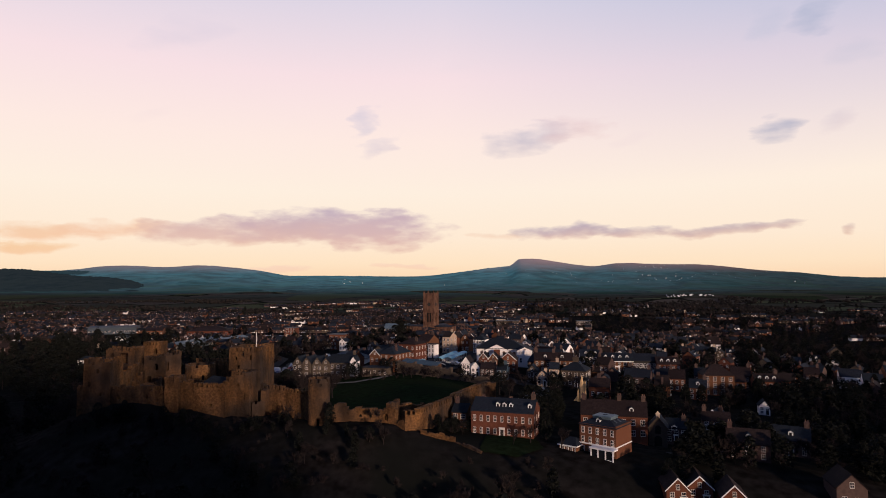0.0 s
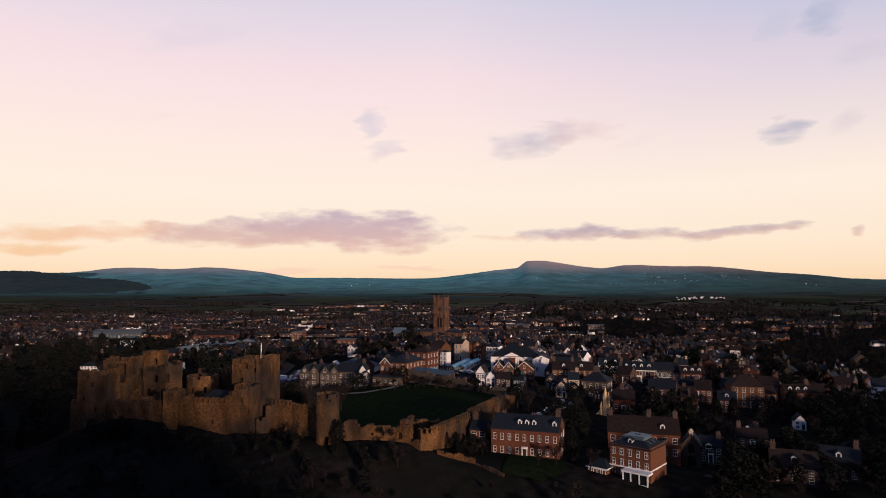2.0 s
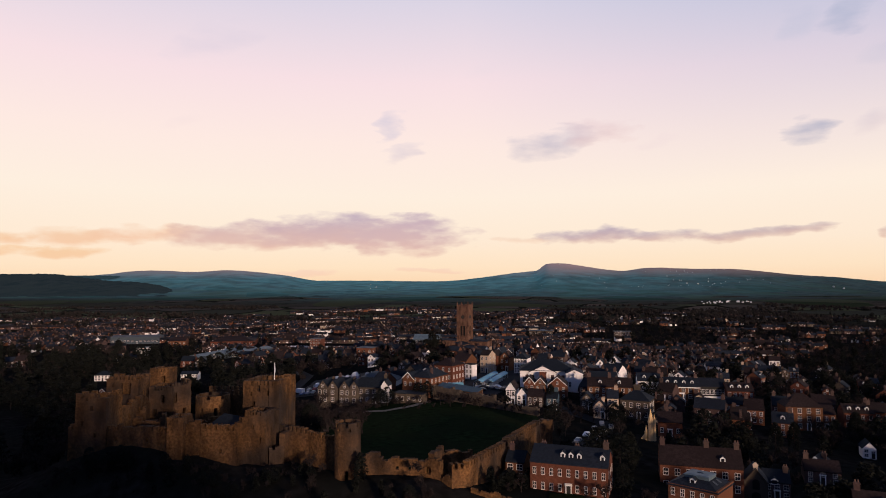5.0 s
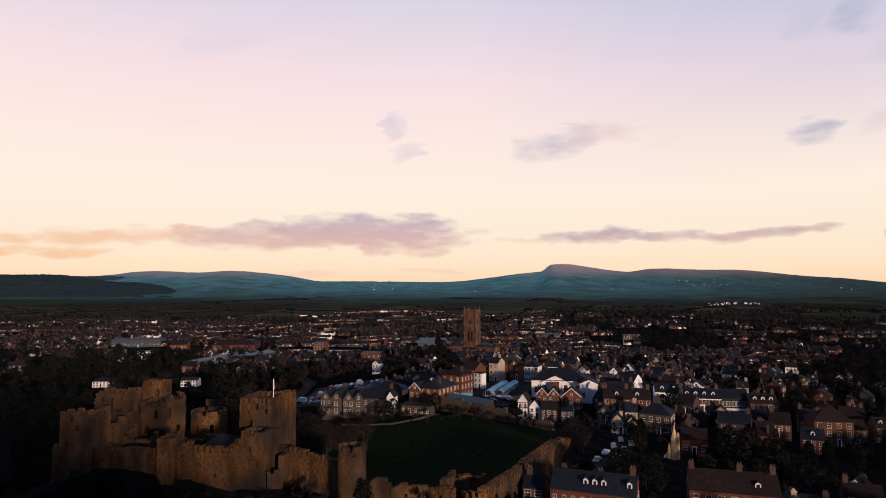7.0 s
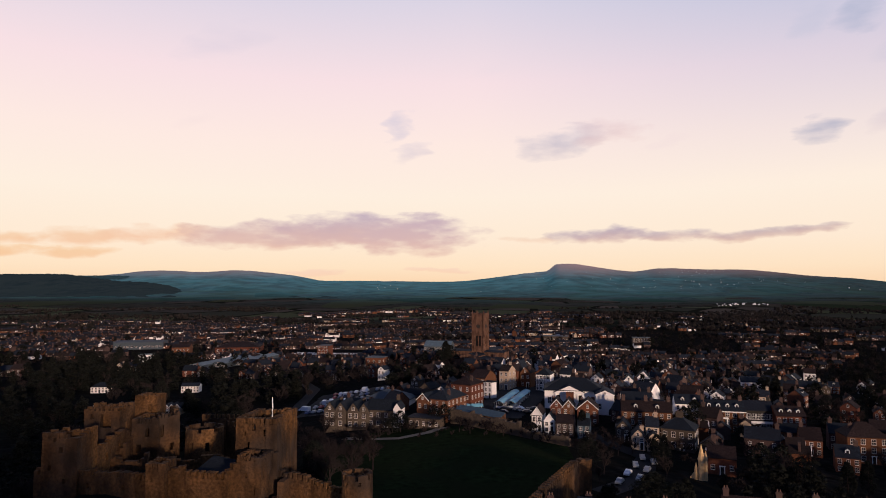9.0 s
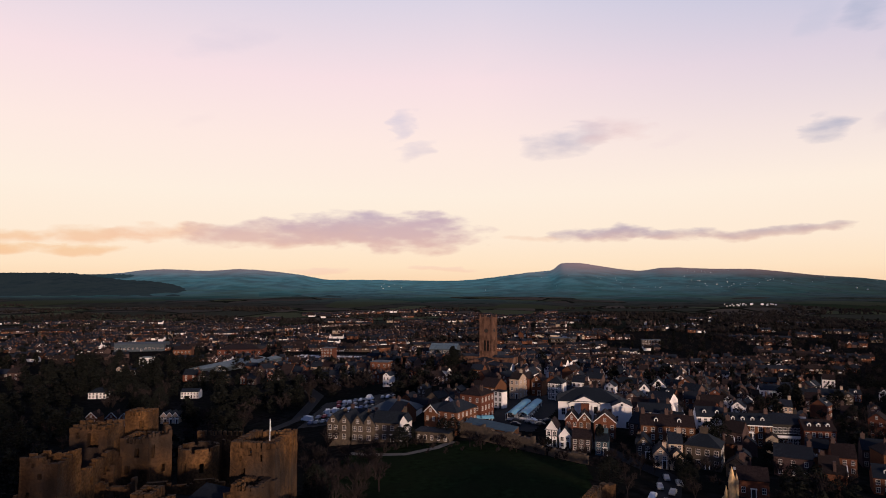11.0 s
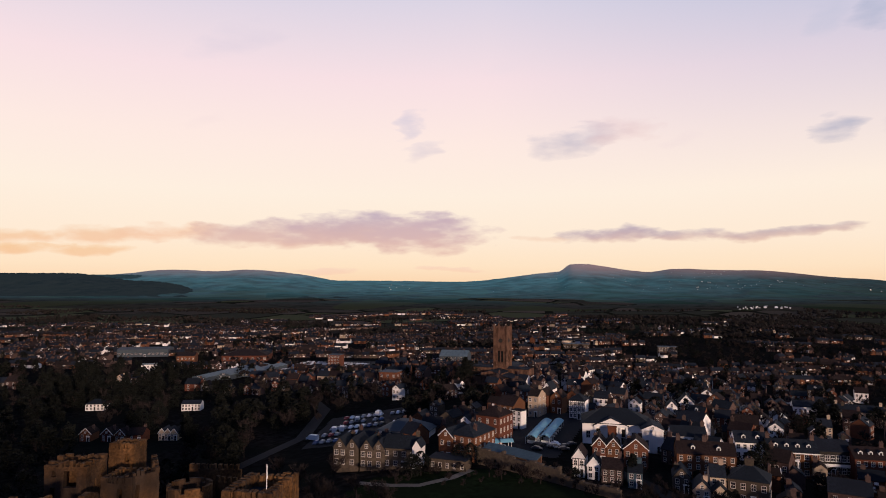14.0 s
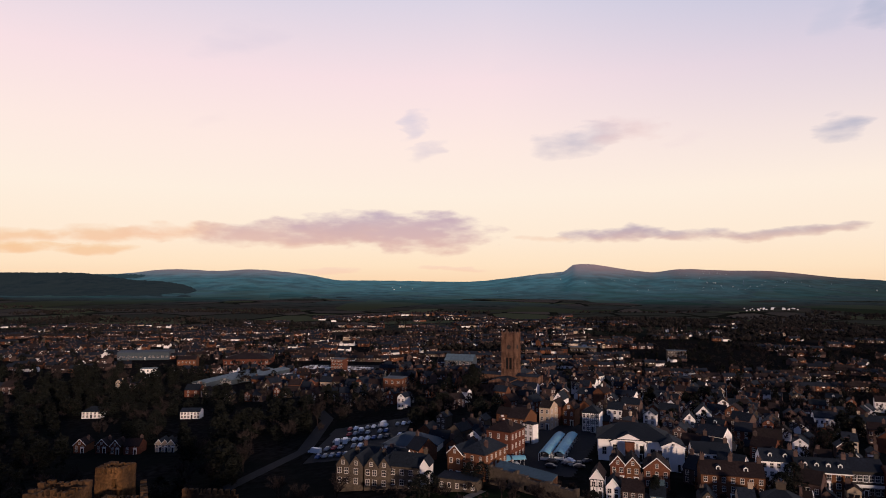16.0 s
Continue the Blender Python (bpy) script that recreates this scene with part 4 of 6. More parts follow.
    part("roof", cached(("droof", w, h), lambda: mesh_of("dormer_roof", *slab([[(-w / 2 - 0.15, 2.3, h - 0.05), (-w / 2 - 0.15, -0.15, h - 0.05), (0, -0.15, h + 0.6), (0, 2.3, h + 0.6)], [(w / 2 + 0.15, -0.15, h - 0.05), (w / 2 + 0.15, 2.3, h - 0.05), (0, 2.3, h + 0.6), (0, -0.15, h + 0.6)]], 0.1))), M_SLATE, dm)


def house(label, x, y, rz, w, d, h, wall=None, roof="side", rise=None, tiles=None, floors=2, cols=3, side_cols=0, left_cols=0, stacks=((-1, 0.5), (1, 0.5)), dormers=0,
          win=(1.0, 1.5), name="house", category="house", group="", z=None, door=True, trim=False, over=0.3, pots=2, barge=False):
    wall, tiles = wall or M_BRICK, tiles or M_SLATE
    rise = (0.42 * (d if roof == "side" else w) if rise is None else rise)
    base = ground_z(x, y) if z is None else z
    ob = thing(name, label, category, pose(x, y, base, 0, 0, rz), group)
    key = (roof, round(w, 1), round(d, 1), round(h, 1), round(rise, 2))
    part("wall", cached(("wall", wall.name) + key, lambda: wall_mesh(roof, w, d, h, rise)), wall, ob)
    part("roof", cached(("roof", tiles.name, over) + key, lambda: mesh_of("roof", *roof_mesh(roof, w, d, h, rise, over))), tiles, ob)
    if floors and cols:
        step = (h - 0.4) / floors
        wh = min(win[1], step * 0.62)
        for f in range(floors):
            zz = 0.5 + f * step + (step - wh) * 0.35
            for n_, length, spot in ((cols, w, lambda u: pose(u, 0, zz)), (side_cols, d, lambda u: pose(w / 2, d / 2 + u, zz, 0, 0, 90)), (left_cols, d, lambda u: pose(-w / 2, d / 2 - u, zz, 0, 0, -90))):
                for c in range(n_):
                    u = (c + 0.5) / n_ * length - length / 2
                    if door and f == 0 and n_ == cols and length == w and c == cols // 2:
                        dr = part("door", cached(("door",), lambda: boxes("door", (-0.75, -0.12, 0, -0.5, 0.05, 2.5), (0.5, -0.12, 0, 0.75, 0.05, 2.5), (-0.9, -0.2, 2.5, 0.9, 0.05, 2.8))), M_TRIM, ob, at=pose(u, 0, 0.1))
                        part("door_leaf", cached(("leaf",), lambda: boxes("door_leaf", (-0.5, -0.06, 0, 0.5, 0.0, 2.5))), M_TIMBER, dr)
                        continue
                    add_window(ob, win[0], wh, spot(u), M_TRIM if wall is M_TIMBER else None)
        if roof == "front" and w > 4.5:
            add_window(ob, win[0] * 0.8, min(1.2, rise * 0.4), pose(0, 0, h + rise * 0.12))
    for sx, fy in stacks:
        top = h + rise if roof != "flat" else h
        if roof == "side":
            chimney(ob, sx * (w / 2 - 0.9), d * fy, top - abs(fy - 0.5) * 2 * rise, wall if wall is not M_WHITE else M_BRICK, pots=pots)
        else:
            chimney(ob, sx * w * 0.28, d * fy, h + rise * 0.5, wall if wall is not M_WHITE else M_BRICK, pots=pots)
    for i in range(dormers):
        u = ((i + 0.5) / dormers - 0.5) * w * 0.86
        fy = 0.22
        dormer(ob, u, d * fy - 0.6, h + rise * fy * 2 - 0.55)
    if barge:
        part("bargeboard", cached(("barge", round(w, 1), round(h, 1), round(rise, 1)), lambda: mesh_of("bargeboard", *slab([[(-w / 2 - 0.35, -0.3, h), (0, -0.3, h + rise + 0.25), (0, -0.1, h + rise + 0.25), (-w / 2 - 0.35, -0.1, h)], [(0, -0.3, h + rise + 0.25), (w / 2 + 0.35, -0.3, h), (w / 2 + 0.35, -0.1, h), (0, -0.1, h + rise + 0.25)]], 0.32))), M_TRIM, ob, "white bargeboards")
    if trim:
        part("cornice", boxes("cornice", (-w / 2 - 0.25, -0.25, h - 0.45, w / 2 + 0.25, 0.0, h - 0.05), (w / 2, 0.0, h - 0.45, w / 2 + 0.25, d, h - 0.05)), M_TRIM, ob, "white moulded cornice")
    return ob


def timbered(ob, w, h, rise):
    """Dark oak framing laid on a rendered front, with bargeboards where it has a gable."""
    beams = [(-w / 2, -0.07, z, w / 2, 0.0, z + 0.22) for z in (h * 0.02, h * 0.33, h * 0.62, h - 0.25)]
    n_ = max(3, round(w / 0.95))
    beams += [(-w / 2 + w * i / n_ - 0.1, -0.06, h * a, -w / 2 + w * i / n_ + 0.1, 0.0, h * c) for i in range(n_ + 1) for a, c in ((0.06, 0.33), (0.37, 0.62), (0.66, 0.97))]
    part("timber_frame", mesh_of("timber_frame", *box_data(beams)), M_TIMBER, ob, "black oak framing")
    if rise:
        part("bargeboard", mesh_of("bargeboard", *slab([[(-w / 2 - 0.3, -0.3, h), (0, -0.3, h + rise + 0.2), (0, -0.1, h + rise + 0.2), (-w / 2 - 0.3, -0.1, h)], [(0, -0.3, h + rise + 0.2), (w / 2 + 0.3, -0.3, h), (w / 2 + 0.3, -0.1, h), (0, -0.1, h + rise + 0.2)]], 0.3)), M_TRIM, ob)
    return ob


# houses close to the castle
A = house("two-storey red brick Georgian house with slate roof", 17.6, 189.4, -18, 18.8, 11, 7.6, M_BRICK, "side", 3.2, M_SLATE, 2, 9, 3, 0, ((-0.9, 0.8), (0.1, 0.85), (1, 0.5)), 0, (0.72, 1.6), "country_house", z=-1.1)
for u in (-1.6, 0.4, 2.4, 8.0):
    dormer(A, u, 1.8, 8.6, 1.1, 1.2)
part("door_case", boxes("door_case", (-0.8, -0.3, -0.3, -0.55, 0.0, 2.9), (0.55, -0.3, -0.3, 0.8, 0.0, 2.9), (-0.9, -0.35, 2.9, 0.9, 0.0, 3.2)), M_FRAME, A, "white pillared door case")
house("dark brick wing beside the Georgian house", 5.2, 197.5, -18, 4.8, 7, 4.8, M_BRICK, "side", 2.2, M_SLATE, 2, 2, 0, 0, ((-1, 0.5),), 0, (1.4, 1.3), door=False)
B = house("tall square red brick villa with hipped slate roof", 42.4, 175.2, -40, 10.8, 9.8, 8.2, M_BRICK, "hip", 2.4, M_SLATE, 3, 5, 0, 0, (), 0, (0.74, 1.5), "villa", trim=False, z=-2.7, door=False)
part("string_course", boxes("string_course", (-5.5, -0.14, 3.0, 5.5, 0.0, 3.3), (5.4, 0.0, 3.0, 5.54, 9.8, 3.3)), M_TRIM, B, "white painted string course")
part("parapet", boxes("parapet", (5.1, -0.12, 8.2, 5.55, 9.9, 8.75), (-5.5, -0.12, 8.2, 5.1, 0.3, 8.5)), M_BRICK, B)
part("roof_light", mesh_of("roof_light", *stacked([(2.7, 2.2, 9.6), (2.7, 2.2, 10.35), (2.9, 2.4, 10.38), (2.5, 2.0, 10.6)])), M_LEAD, B, "grey lead roof lantern", at=pose(0, 4.9, 0))
dormer(B, -0.4, 1.3, 8.7, 1.2, 1.1)
for u in (-1.4, 0.9):
    part("skylight", boxes("skylight", (-0.45, -0.03, 0.0, 0.45, 0.05, 1.2)), M_GLASS, B, at=pose(4.2, 4.9 + u, 9.0) @ Matrix.Rotation(radians(90), 4, "Z") @ Matrix.Rotation(radians(-58), 4, "X"))
bay = part("bay_window", boxes("bay_window", (-1.2, -2.6, 2.6, 5.9, 0.0, 3.05), (-1.0, -2.4, -0.6, -0.7, -2.1, 2.6), (1.0, -2.4, -0.6, 1.3, -2.1, 2.6), (3.2, -2.4, -0.6, 3.5, -2.1, 2.6), (5.3, -2.4, -0.6, 5.6, -2.1, 2.6), (-0.9, -2.3, -0.6, 5.5, -2.15, 0.2)), M_TRIM, B, "white glazed garden room")
part("pane", boxes("pane", (-0.7, -2.2, 0.2, 5.3, -2.16, 2.6)), M_GLASS, bay)
wing = part("garden_room", boxes("garden_room", (-10.2, -3.0, -3.0, -5.0, 4.0, 2.6)), M_BRICK, B)
part("eaves_board", boxes("eaves_board", (-10.6, -3.45, 2.3, -4.55, -3.3, 2.62), (-4.7, -3.3, 2.3, -4.55, 0.0, 2.62)), M_TRIM, wing, "white eaves board")
part("roof", mesh_of("wing_roof", *slab([[(-10.6, -3.4, 2.6), (-4.6, -3.4, 2.6), (-6.8, 0.3, 4.2), (-8.4, 0.3, 4.2)], [(-4.6, -3.4, 2.6), (-4.6, 4.4, 2.6), (-6.8, 0.3, 4.2)], [(-4.6, 4.4, 2.6), (-10.6, 4.4, 2.6), (-8.4, 0.3, 4.2), (-6.8, 0.3, 4.2)], [(-10.6, 4.4, 2.6), (-10.6, -3.4, 2.6), (-8.4, 0.3, 4.2)]])), M_SLATE, wing)
for i in range(4):
    part("window_frame", cached(("bayframe",), lambda: boxes("window_frame", (-0.45, -0.08, 0.0, -0.35, 0.0, 2.6), (0.35, -0.08, 0.0, 0.45, 0.0, 2.6), (-0.45, -0.08, 2.4, 0.45, 0.0, 2.6))), M_TRIM, wing, at=pose(-9.4 + i * 1.25, -3.0, -0.3))
rowD = house("long dark brick terrace with dormer and slate roof", 54.5, 203.5, -14, 20.5, 9, 7.0, M_BRICK, "side", 4.2, M_TILE, 2, 7, 0, 0, ((-1, 0.5), (0.2, 0.5), (1, 0.5)), 0, (1.2, 1.7), "terrace", "terrace", z=-4.6)
dormer(rowD, 5.5, 1.2, 8.0)
ch = house("small grey stone chapel gable with arched openings", 68.2, 202.6, -20, 5.6, 8, 5.6, M_RANGE, "front", 3.6, M_SLATE, 0, 0, 0, 0, (), 0, name="chapel", category="chapel", z=-7.0)


def pointed(name, w, h, d=0.07):
    """A pointed arch, flat on a wall that looks along -y."""
    side = [(-w / 2, 0.0), (w / 2, 0.0)] + [(w / 2 * math.cos(a * 0.26), h * 0.62 + h * 0.38 * math.sin(a * 0.26) ** 0.8) for a in range(1, 6)]
    pts = side + [(0.0, h)] + [(-x, z) for x, z in reversed(side[2:])]
    n_ = len(pts)
    return mesh_of(name, [(x, -d, z) for x, z in pts] + [(x, 0.0, z) for x, z in pts], [tuple(range(n_))] + [(i, n_ + i, n_ + (i + 1) % n_, (i + 1) % n_) for i in range(n_)])


part("arch_window", pointed("arch_window", 1.7, 2.6), M_DARK, ch, at=pose(0, 0, 4.0))
part("doorway", pointed("doorway", 2.3, 3.2), M_DARK, ch, at=pose(0, 0, 0.1))
part("bell_cote", mesh_of("bell_cote", *stacked([(0.55, 0.35, 8.6), (0.55, 0.35, 10.0), (0.75, 0.5, 10.05), (0.1, 0.1, 10.9)])), M_CREAM, ch, "pale bell cote", at=pose(0, 0.6, 0))
part("coping", mesh_of("coping", *slab([[(-3.1, -0.35, 5.7), (0, -0.35, 9.5), (0, 0.35, 9.5), (-3.1, 0.35, 5.7)], [(0, -0.35, 9.5), (3.1, -0.35, 5.7), (3.1, 0.35, 5.7), (0, 0.35, 9.5)]], 0.3)), M_RANGE, ch)
cot = house("dark brick cottage with white-framed gable windows", 75.2, 206.0, -20, 6.4, 7, 4.8, M_DULL, "side", 2.6, M_SLATE, 2, 3, 0, 0, ((1, 0.4),), 0, (1.1, 1.4), z=-7.0)
dormer(cot, -0.6, -0.1, 4.2, 1.8, 1.3)
for gx, gy, gw, gr in ((55.6, 152.0, 5.2, -8), (61.4, 153.6, 6.0, -12), (66.5, 146.5, 5.4, -14)):
    house("red brick house with gable towards the river", gx, gy, gr, gw, 9, 4.2, M_BRICK, "front", 2.8, M_TILE, 2, 2, 0, 0, (), 0, (0.9, 1.2), group="riverside gables", z=-8.6, barge=True)
house("dark brick house under trees", 92.0, 215.0, -20, 9, 7, 3.6, M_DULL, "side", 2.6, M_TILE, 2, 3, 0, 0, ((-1, 0.5),), 0)
house("dark brick house with white gable end", 93.5, 221.5, -40, 4.6, 8, 3.0, M_WHITE, "front", 2.4, M_SLATE, 2, 2, 0, 0, ((1, 0.6),), 0, barge=True)
house("dark brick house with gable to the lane", 95.5, 150.0, -14, 6.5, 9, 4.8, M_DULL, "front", 3.4, M_TILE, 1, 2, 0, 0, (), 0)
house("dark brick house beside the lane", 84.0, 176.0, -24, 11, 8, 4.4, M_DULL, "side", 3.4, M_TILE, 2, 3, 0, 0, ((-1, 0.5),), 1)
house("dark brick house beside the lane", 100.0, 184.0, -30, 10, 8, 4.4, M_DULL, "side", 3.4, M_SLATE, 2, 3, 0, 0, ((1, 0.5),), 1)
house("white rendered garden house with gable windows", 124.5, 247.0, -20, 3.8, 6, 3.2, M_WHITE, "front", 2.2, M_SLATE, 2, 2, 0, 0, (), 0)

# round the bailey and the market square
R = house("long grey stone range with gables", -49.0, 309.0, -10, 12.5, 9, 7.0, M_RANGE, "side", 3.6, M_SLATE, 2, 4, 0, 0, ((1, 0.5),), 0, (1.3, 1.6), "stone_range", "mansion")
for i, (gx, gy) in enumerate(((-71.0, 312.6), (-66.4, 311.8), (-61.0, 310.6), (-56.6, 310.0))):
    house("grey stone gabled bay of the old range", gx, gy, -10, 4.8, 12, 6.8, M_RANGE, "front", 3.4, M_SLATE, 2, 1 if i % 2 else 2, 0, 0, ((1, 0.8),) if i in (0, 2) else (), 0, (1.3, 1.7), "gabled_bay", "mansion", door=False, group="stone range gables", z=-1.5)
house("small white gabled porch block", -43.0, 307.6, -10, 3.0, 6, 7.2, M_WHITE, "front", 2.4, M_SLATE, 1, 1, 0, 0, (), 0, (0.9, 1.4), door=False)
house("low ruined stone annex beside the lawn", -32.0, 302.5, -16, 13.0, 7, 4.2, M_RANGE, "flat", 0.0, M_SLATE, 1, 5, 0, 0, (), 0, (0.9, 1.5), door=False)
hall = house("low school hall with hipped dark roof", -53.5, 347.0, -14, 20.0, 15, 4.2, M_WHITE, "hip", 3.8, M_SHEET, 1, 10, 0, 0, (), 0, (1.6, 1.4), "school_hall", "hall", door=False, over=0.8)
house("three-storey red brick block with slate roof", -27.5, 314.0, -28, 9.5, 16, 8.8, M_BRICK, "hip", 3.2, M_SLATE, 3, 3, 5, 0, ((1, 0.3), (-1, 0.8)), 0, (0.85, 1.5), "brick_block", "town house")
house("red brick gable wing with white trim", -33.5, 316.0, -28, 5.6, 12, 8.4, M_BRICK, "front", 2.6, M_SLATE, 2, 2, 0, 0, (), 0, (1.0, 1.5), "brick_wing", "town house", over=0.4, barge=True)
house("tall orange brick town house", -18.5, 336.0, -28, 10.0, 12, 10.6, M_BRICK, "hip", 3.0, M_TILE, 3, 3, 4, 0, ((1, 0.4), (-1, 0.6)), 0, (0.85, 1.6), "town_house", "town house")
house("brick house with tall white gable end", -11.0, 364.0, -28, 8.0, 12, 9.0, M_BRICK, "side", 3.4, M_TILE, 3, 3, 0, 0, ((1, 0.5),), 0)
house("white rendered town house side wall", -6.2, 360.0, -40, 4.8, 3.6, 7.8, M_WHITE, "flat", 0.0, M_SLATE, 3, 2, 0, 0, (), 0)
house("tan brick town house beside the square", 2.4, 384.0, -25, 5.0, 10, 9.6, M_CREAM, "side", 2.6, M_TILE, 3, 2, 2, 0, ((1, 0.5),), 0)
house("white gabled house by the church", 12.0, 420.0, -25, 5.0, 9, 7.6, M_WHITE, "front", 3.6, M_SLATE, 2, 2, 0, 0, (), 0)
house("dark brick town house with tiled gable", 7.5, 394.0, -25, 5.0, 9, 8.4, M_BRICK, "front", 3.0, M_TILE, 3, 2, 0, 0, (), 0)
house("red brick gabled town house", 14.0, 393.5, -22, 5.6, 9, 7.6, M_BRICK, "front", 3.0, M_TILE, 2, 2, 0, 0, ((1, 0.3),), 0)
timbered(house("black and white timbered corner house", 22.0, 382.0, -20, 7.2, 9, 8.4, M_WHITE, "hip", 2.6, M_SLATE, 3, 4, 0, 0, (), 0, (1.0, 1.3)), 7.2, 8.4, 0.0)
shop = house("large white market building with slate roof", 31.0, 338.0, -8, 25.5, 16, 7.8, M_WHITE, "hip", 4.6, M_SLATE, 1, 6, 0, 0, (), 0, (1.4, 2.6), "market_building", "public building", z=2.0, over=0.7)
part("pediment", mesh_of("pediment", [(-8.4, -0.6, 7.0), (4.2, -0.6, 7.0), (-2.1, -0.6, 9.9), (-8.4, 4.0, 7.0), (4.2, 4.0, 7.0), (-2.1, 8.0, 9.9)], [(0, 1, 2), (1, 4, 5, 2), (3, 0, 2, 5), (0, 3, 4, 1)]), M_WHITE, shop, "broad white pediment")
part("roof", mesh_of("pediment_roof", *slab([[(-8.9, -0.75, 7.1), (-2.1, -0.75, 10.25), (-2.1, 8.0, 10.25), (-8.9, 4.5, 7.1)], [(-2.1, -0.75, 10.25), (4.7, -0.75, 7.1), (4.7, 4.5, 7.1), (-2.1, 8.0, 10.25)]], 0.25)), M_SLATE, shop)
for u in (-8.0, -5.6, -3.2, -1.0, 1.4, 3.8):
    part("pilaster", cached(("pilaster",), lambda: boxes("pilaster", (-0.3, -0.5, 0.0, 0.3, 0.0, 7.0))), M_TRIM, shop, at=pose(u, 0, 0))
part("entablature", boxes("entablature", (-8.5, -0.62, 6.5, 4.3, 0.0, 7.02)), M_TRIM, shop)
for u in (-6.8, 2.6):
    part("doorway", cached(("shopdoor",), lambda: boxes("doorway", (-0.7, -0.06, 0.0, 0.7, 0.0, 4.6))), M_DARK, shop, at=pose(u, 0, 1.2))
part("chimney", mesh_of("chimney", *stacked([(1.6, 0.7, 0.0), (1.6, 0.7, 8.2), (1.75, 0.85, 8.25), (1.75, 0.85, 8.6)])), M_BRICK, shop, "broad red brick chimney", at=pose(-1.8, -3.2, -1))
hs = house("white temple-fronted building with pediment", 42.8, 330.5, -8, 7.6, 12, 8.6, M_WHITE, "front", 1.9, M_SLATE, 1, 2, 0, 0, (), 0, (1.1, 2.2), "chapel_hall", "public building", z=0.8, over=0.5)
part("cornice", boxes("cornice", (-4.0, -0.35, 8.2, 4.0, 0.0, 8.7)), M_TRIM, hs)
for u in (-3.5, -1.3, 1.3, 3.5):
    part("pilaster", cached(("slim_pilaster",), lambda: boxes("pilaster", (-0.22, -0.22, 0.0, 0.22, 0.0, 8.2))), M_TRIM, hs, at=pose(u, 0, 0))
house("white two-storey house with slate roof", 57.0, 334.0, -8, 12.8, 9, 6.4, M_WHITE, "side", 3.0, M_SLATE, 2, 6, 0, 0, ((1, 0.5),), 0, (1.0, 1.6))
timbered(house("black and white timbered gable house", 11.0, 298.5, -14, 4.0, 9, 6.0, M_WHITE, "front", 3.0, M_TILE, 2, 2, 0, 0, (), 0), 4.0, 6.0, 3.0)
timbered(house("dark timbered house beside the white cottage", 20.6, 293.0, -14, 6.4, 8, 4.6, M_DULL, "side", 2.6, M_TILE, 2, 3, 0, 0, ((1, 0.5),), 0, door=False), 6.4, 4.6, 0.0)
house("pale blue rendered shop house", 27.0, 290.0, -14, 4.4, 7, 4.8, M_BLUE, "side", 2.2, M_SLATE, 2, 2, 0, 0, ((1, 0.5),), 0)
house("cream gabled house with dark window bay", 43.6, 279.0, -14, 4.6, 8, 4.4, M_CREAM, "front", 2.6, M_SLATE, 2, 2, 0, 0, ((1, 0.6),), 0)
house("cream gabled house with dark window bay", 48.4, 278.0, -14, 4.2, 8, 4.0, M_CREAM, "front", 2.4, M_SLATE, 2, 1, 0, 0, (), 0)
house("white gabled cottage with slate roof", 15.4, 296.5, -14, 3.9, 8, 4.4, M_WHITE, "front", 2.6, M_SLATE, 2, 2, 0, 0, ((1, 0.7),), 0, barge=True)
house("red brick double gable house", 20.2, 313.5, -10, 4.6, 10, 6.2, M_BRICK, "front", 2.8, M_TILE, 2, 2, 0, 0, ((-1, 0.5),), 0, barge=True)
house("red brick double gable house", 24.9, 312.8, -10, 4.6, 10, 6.2, M_BRICK, "front", 2.8, M_TILE, 2, 2, 0, 0, (), 0, barge=True)
house("brick house with white bay and gable", 32.0, 310.5, -12, 8.0, 10, 6.4, M_BRICK, "front", 3.4, M_TILE, 2, 3, 0, 0, ((-1, 0.4),), 0, barge=True)
house("long brick terrace with dormers", 53.0, 303.0, -10, 18.4, 9, 8.2, M_BRICK, "side", 3.4, M_TILE, 3, 7, 0, 0, ((-1, 0.5), (0, 0.5), (1, 0.5)), 2)
house("white parapet house with dormers", 75.3, 323.0, -10, 10.8, 9, 8.6, M_WHITE, "side", 3.2, M_SLATE, 3, 5, 0, 0, ((1, 0.5),), 2)
inn = house("dark brick inn with white windows", 86.5, 316.0, -10, 16.0, 10, 8.4, M_BRICK, "side", 3.4, M_SLATE, 3, 6, 0, 0, ((-1, 0.5), (1, 0.5)), 4, (1.3, 1.6), "inn", "inn", trim=True)
part("oriel", boxes("oriel", (-2.0, -0.9, 3.0, 1.6, 0.0, 3.4), (-1.8, -0.8, 3.4, -1.4, 0.0, 5.4), (1.0, -0.8, 3.4, 1.4, 0.0, 5.4), (-2.0, -0.9, 5.4, 1.6, 0.0, 5.9)), M_TRIM, inn, "white oriel bay")
inn2 = house("long white-windowed hotel front", 102.0, 321.0, -8, 12.2, 10, 8.8, M_TIMBER, "side", 3.2, M_SLATE, 2, 7, 0, 0, ((1, 0.5),), 0, (1.25, 2.0), "hotel", "hotel")
part("balcony", boxes("balcony", (-5.8, -0.8, 3.7, 5.8, 0.0, 4.0), (-5.8, -0.8, 4.0, 5.8, -0.7, 4.7)), M_TRIM, inn2, "white balcony rail")
house("brick town house on the street", 112.0, 315.0, -8, 11.0, 10, 8.8, M_BRICK, "side", 3.2, M_TILE, 3, 5, 0, 0, ((1, 0.5),), 3)
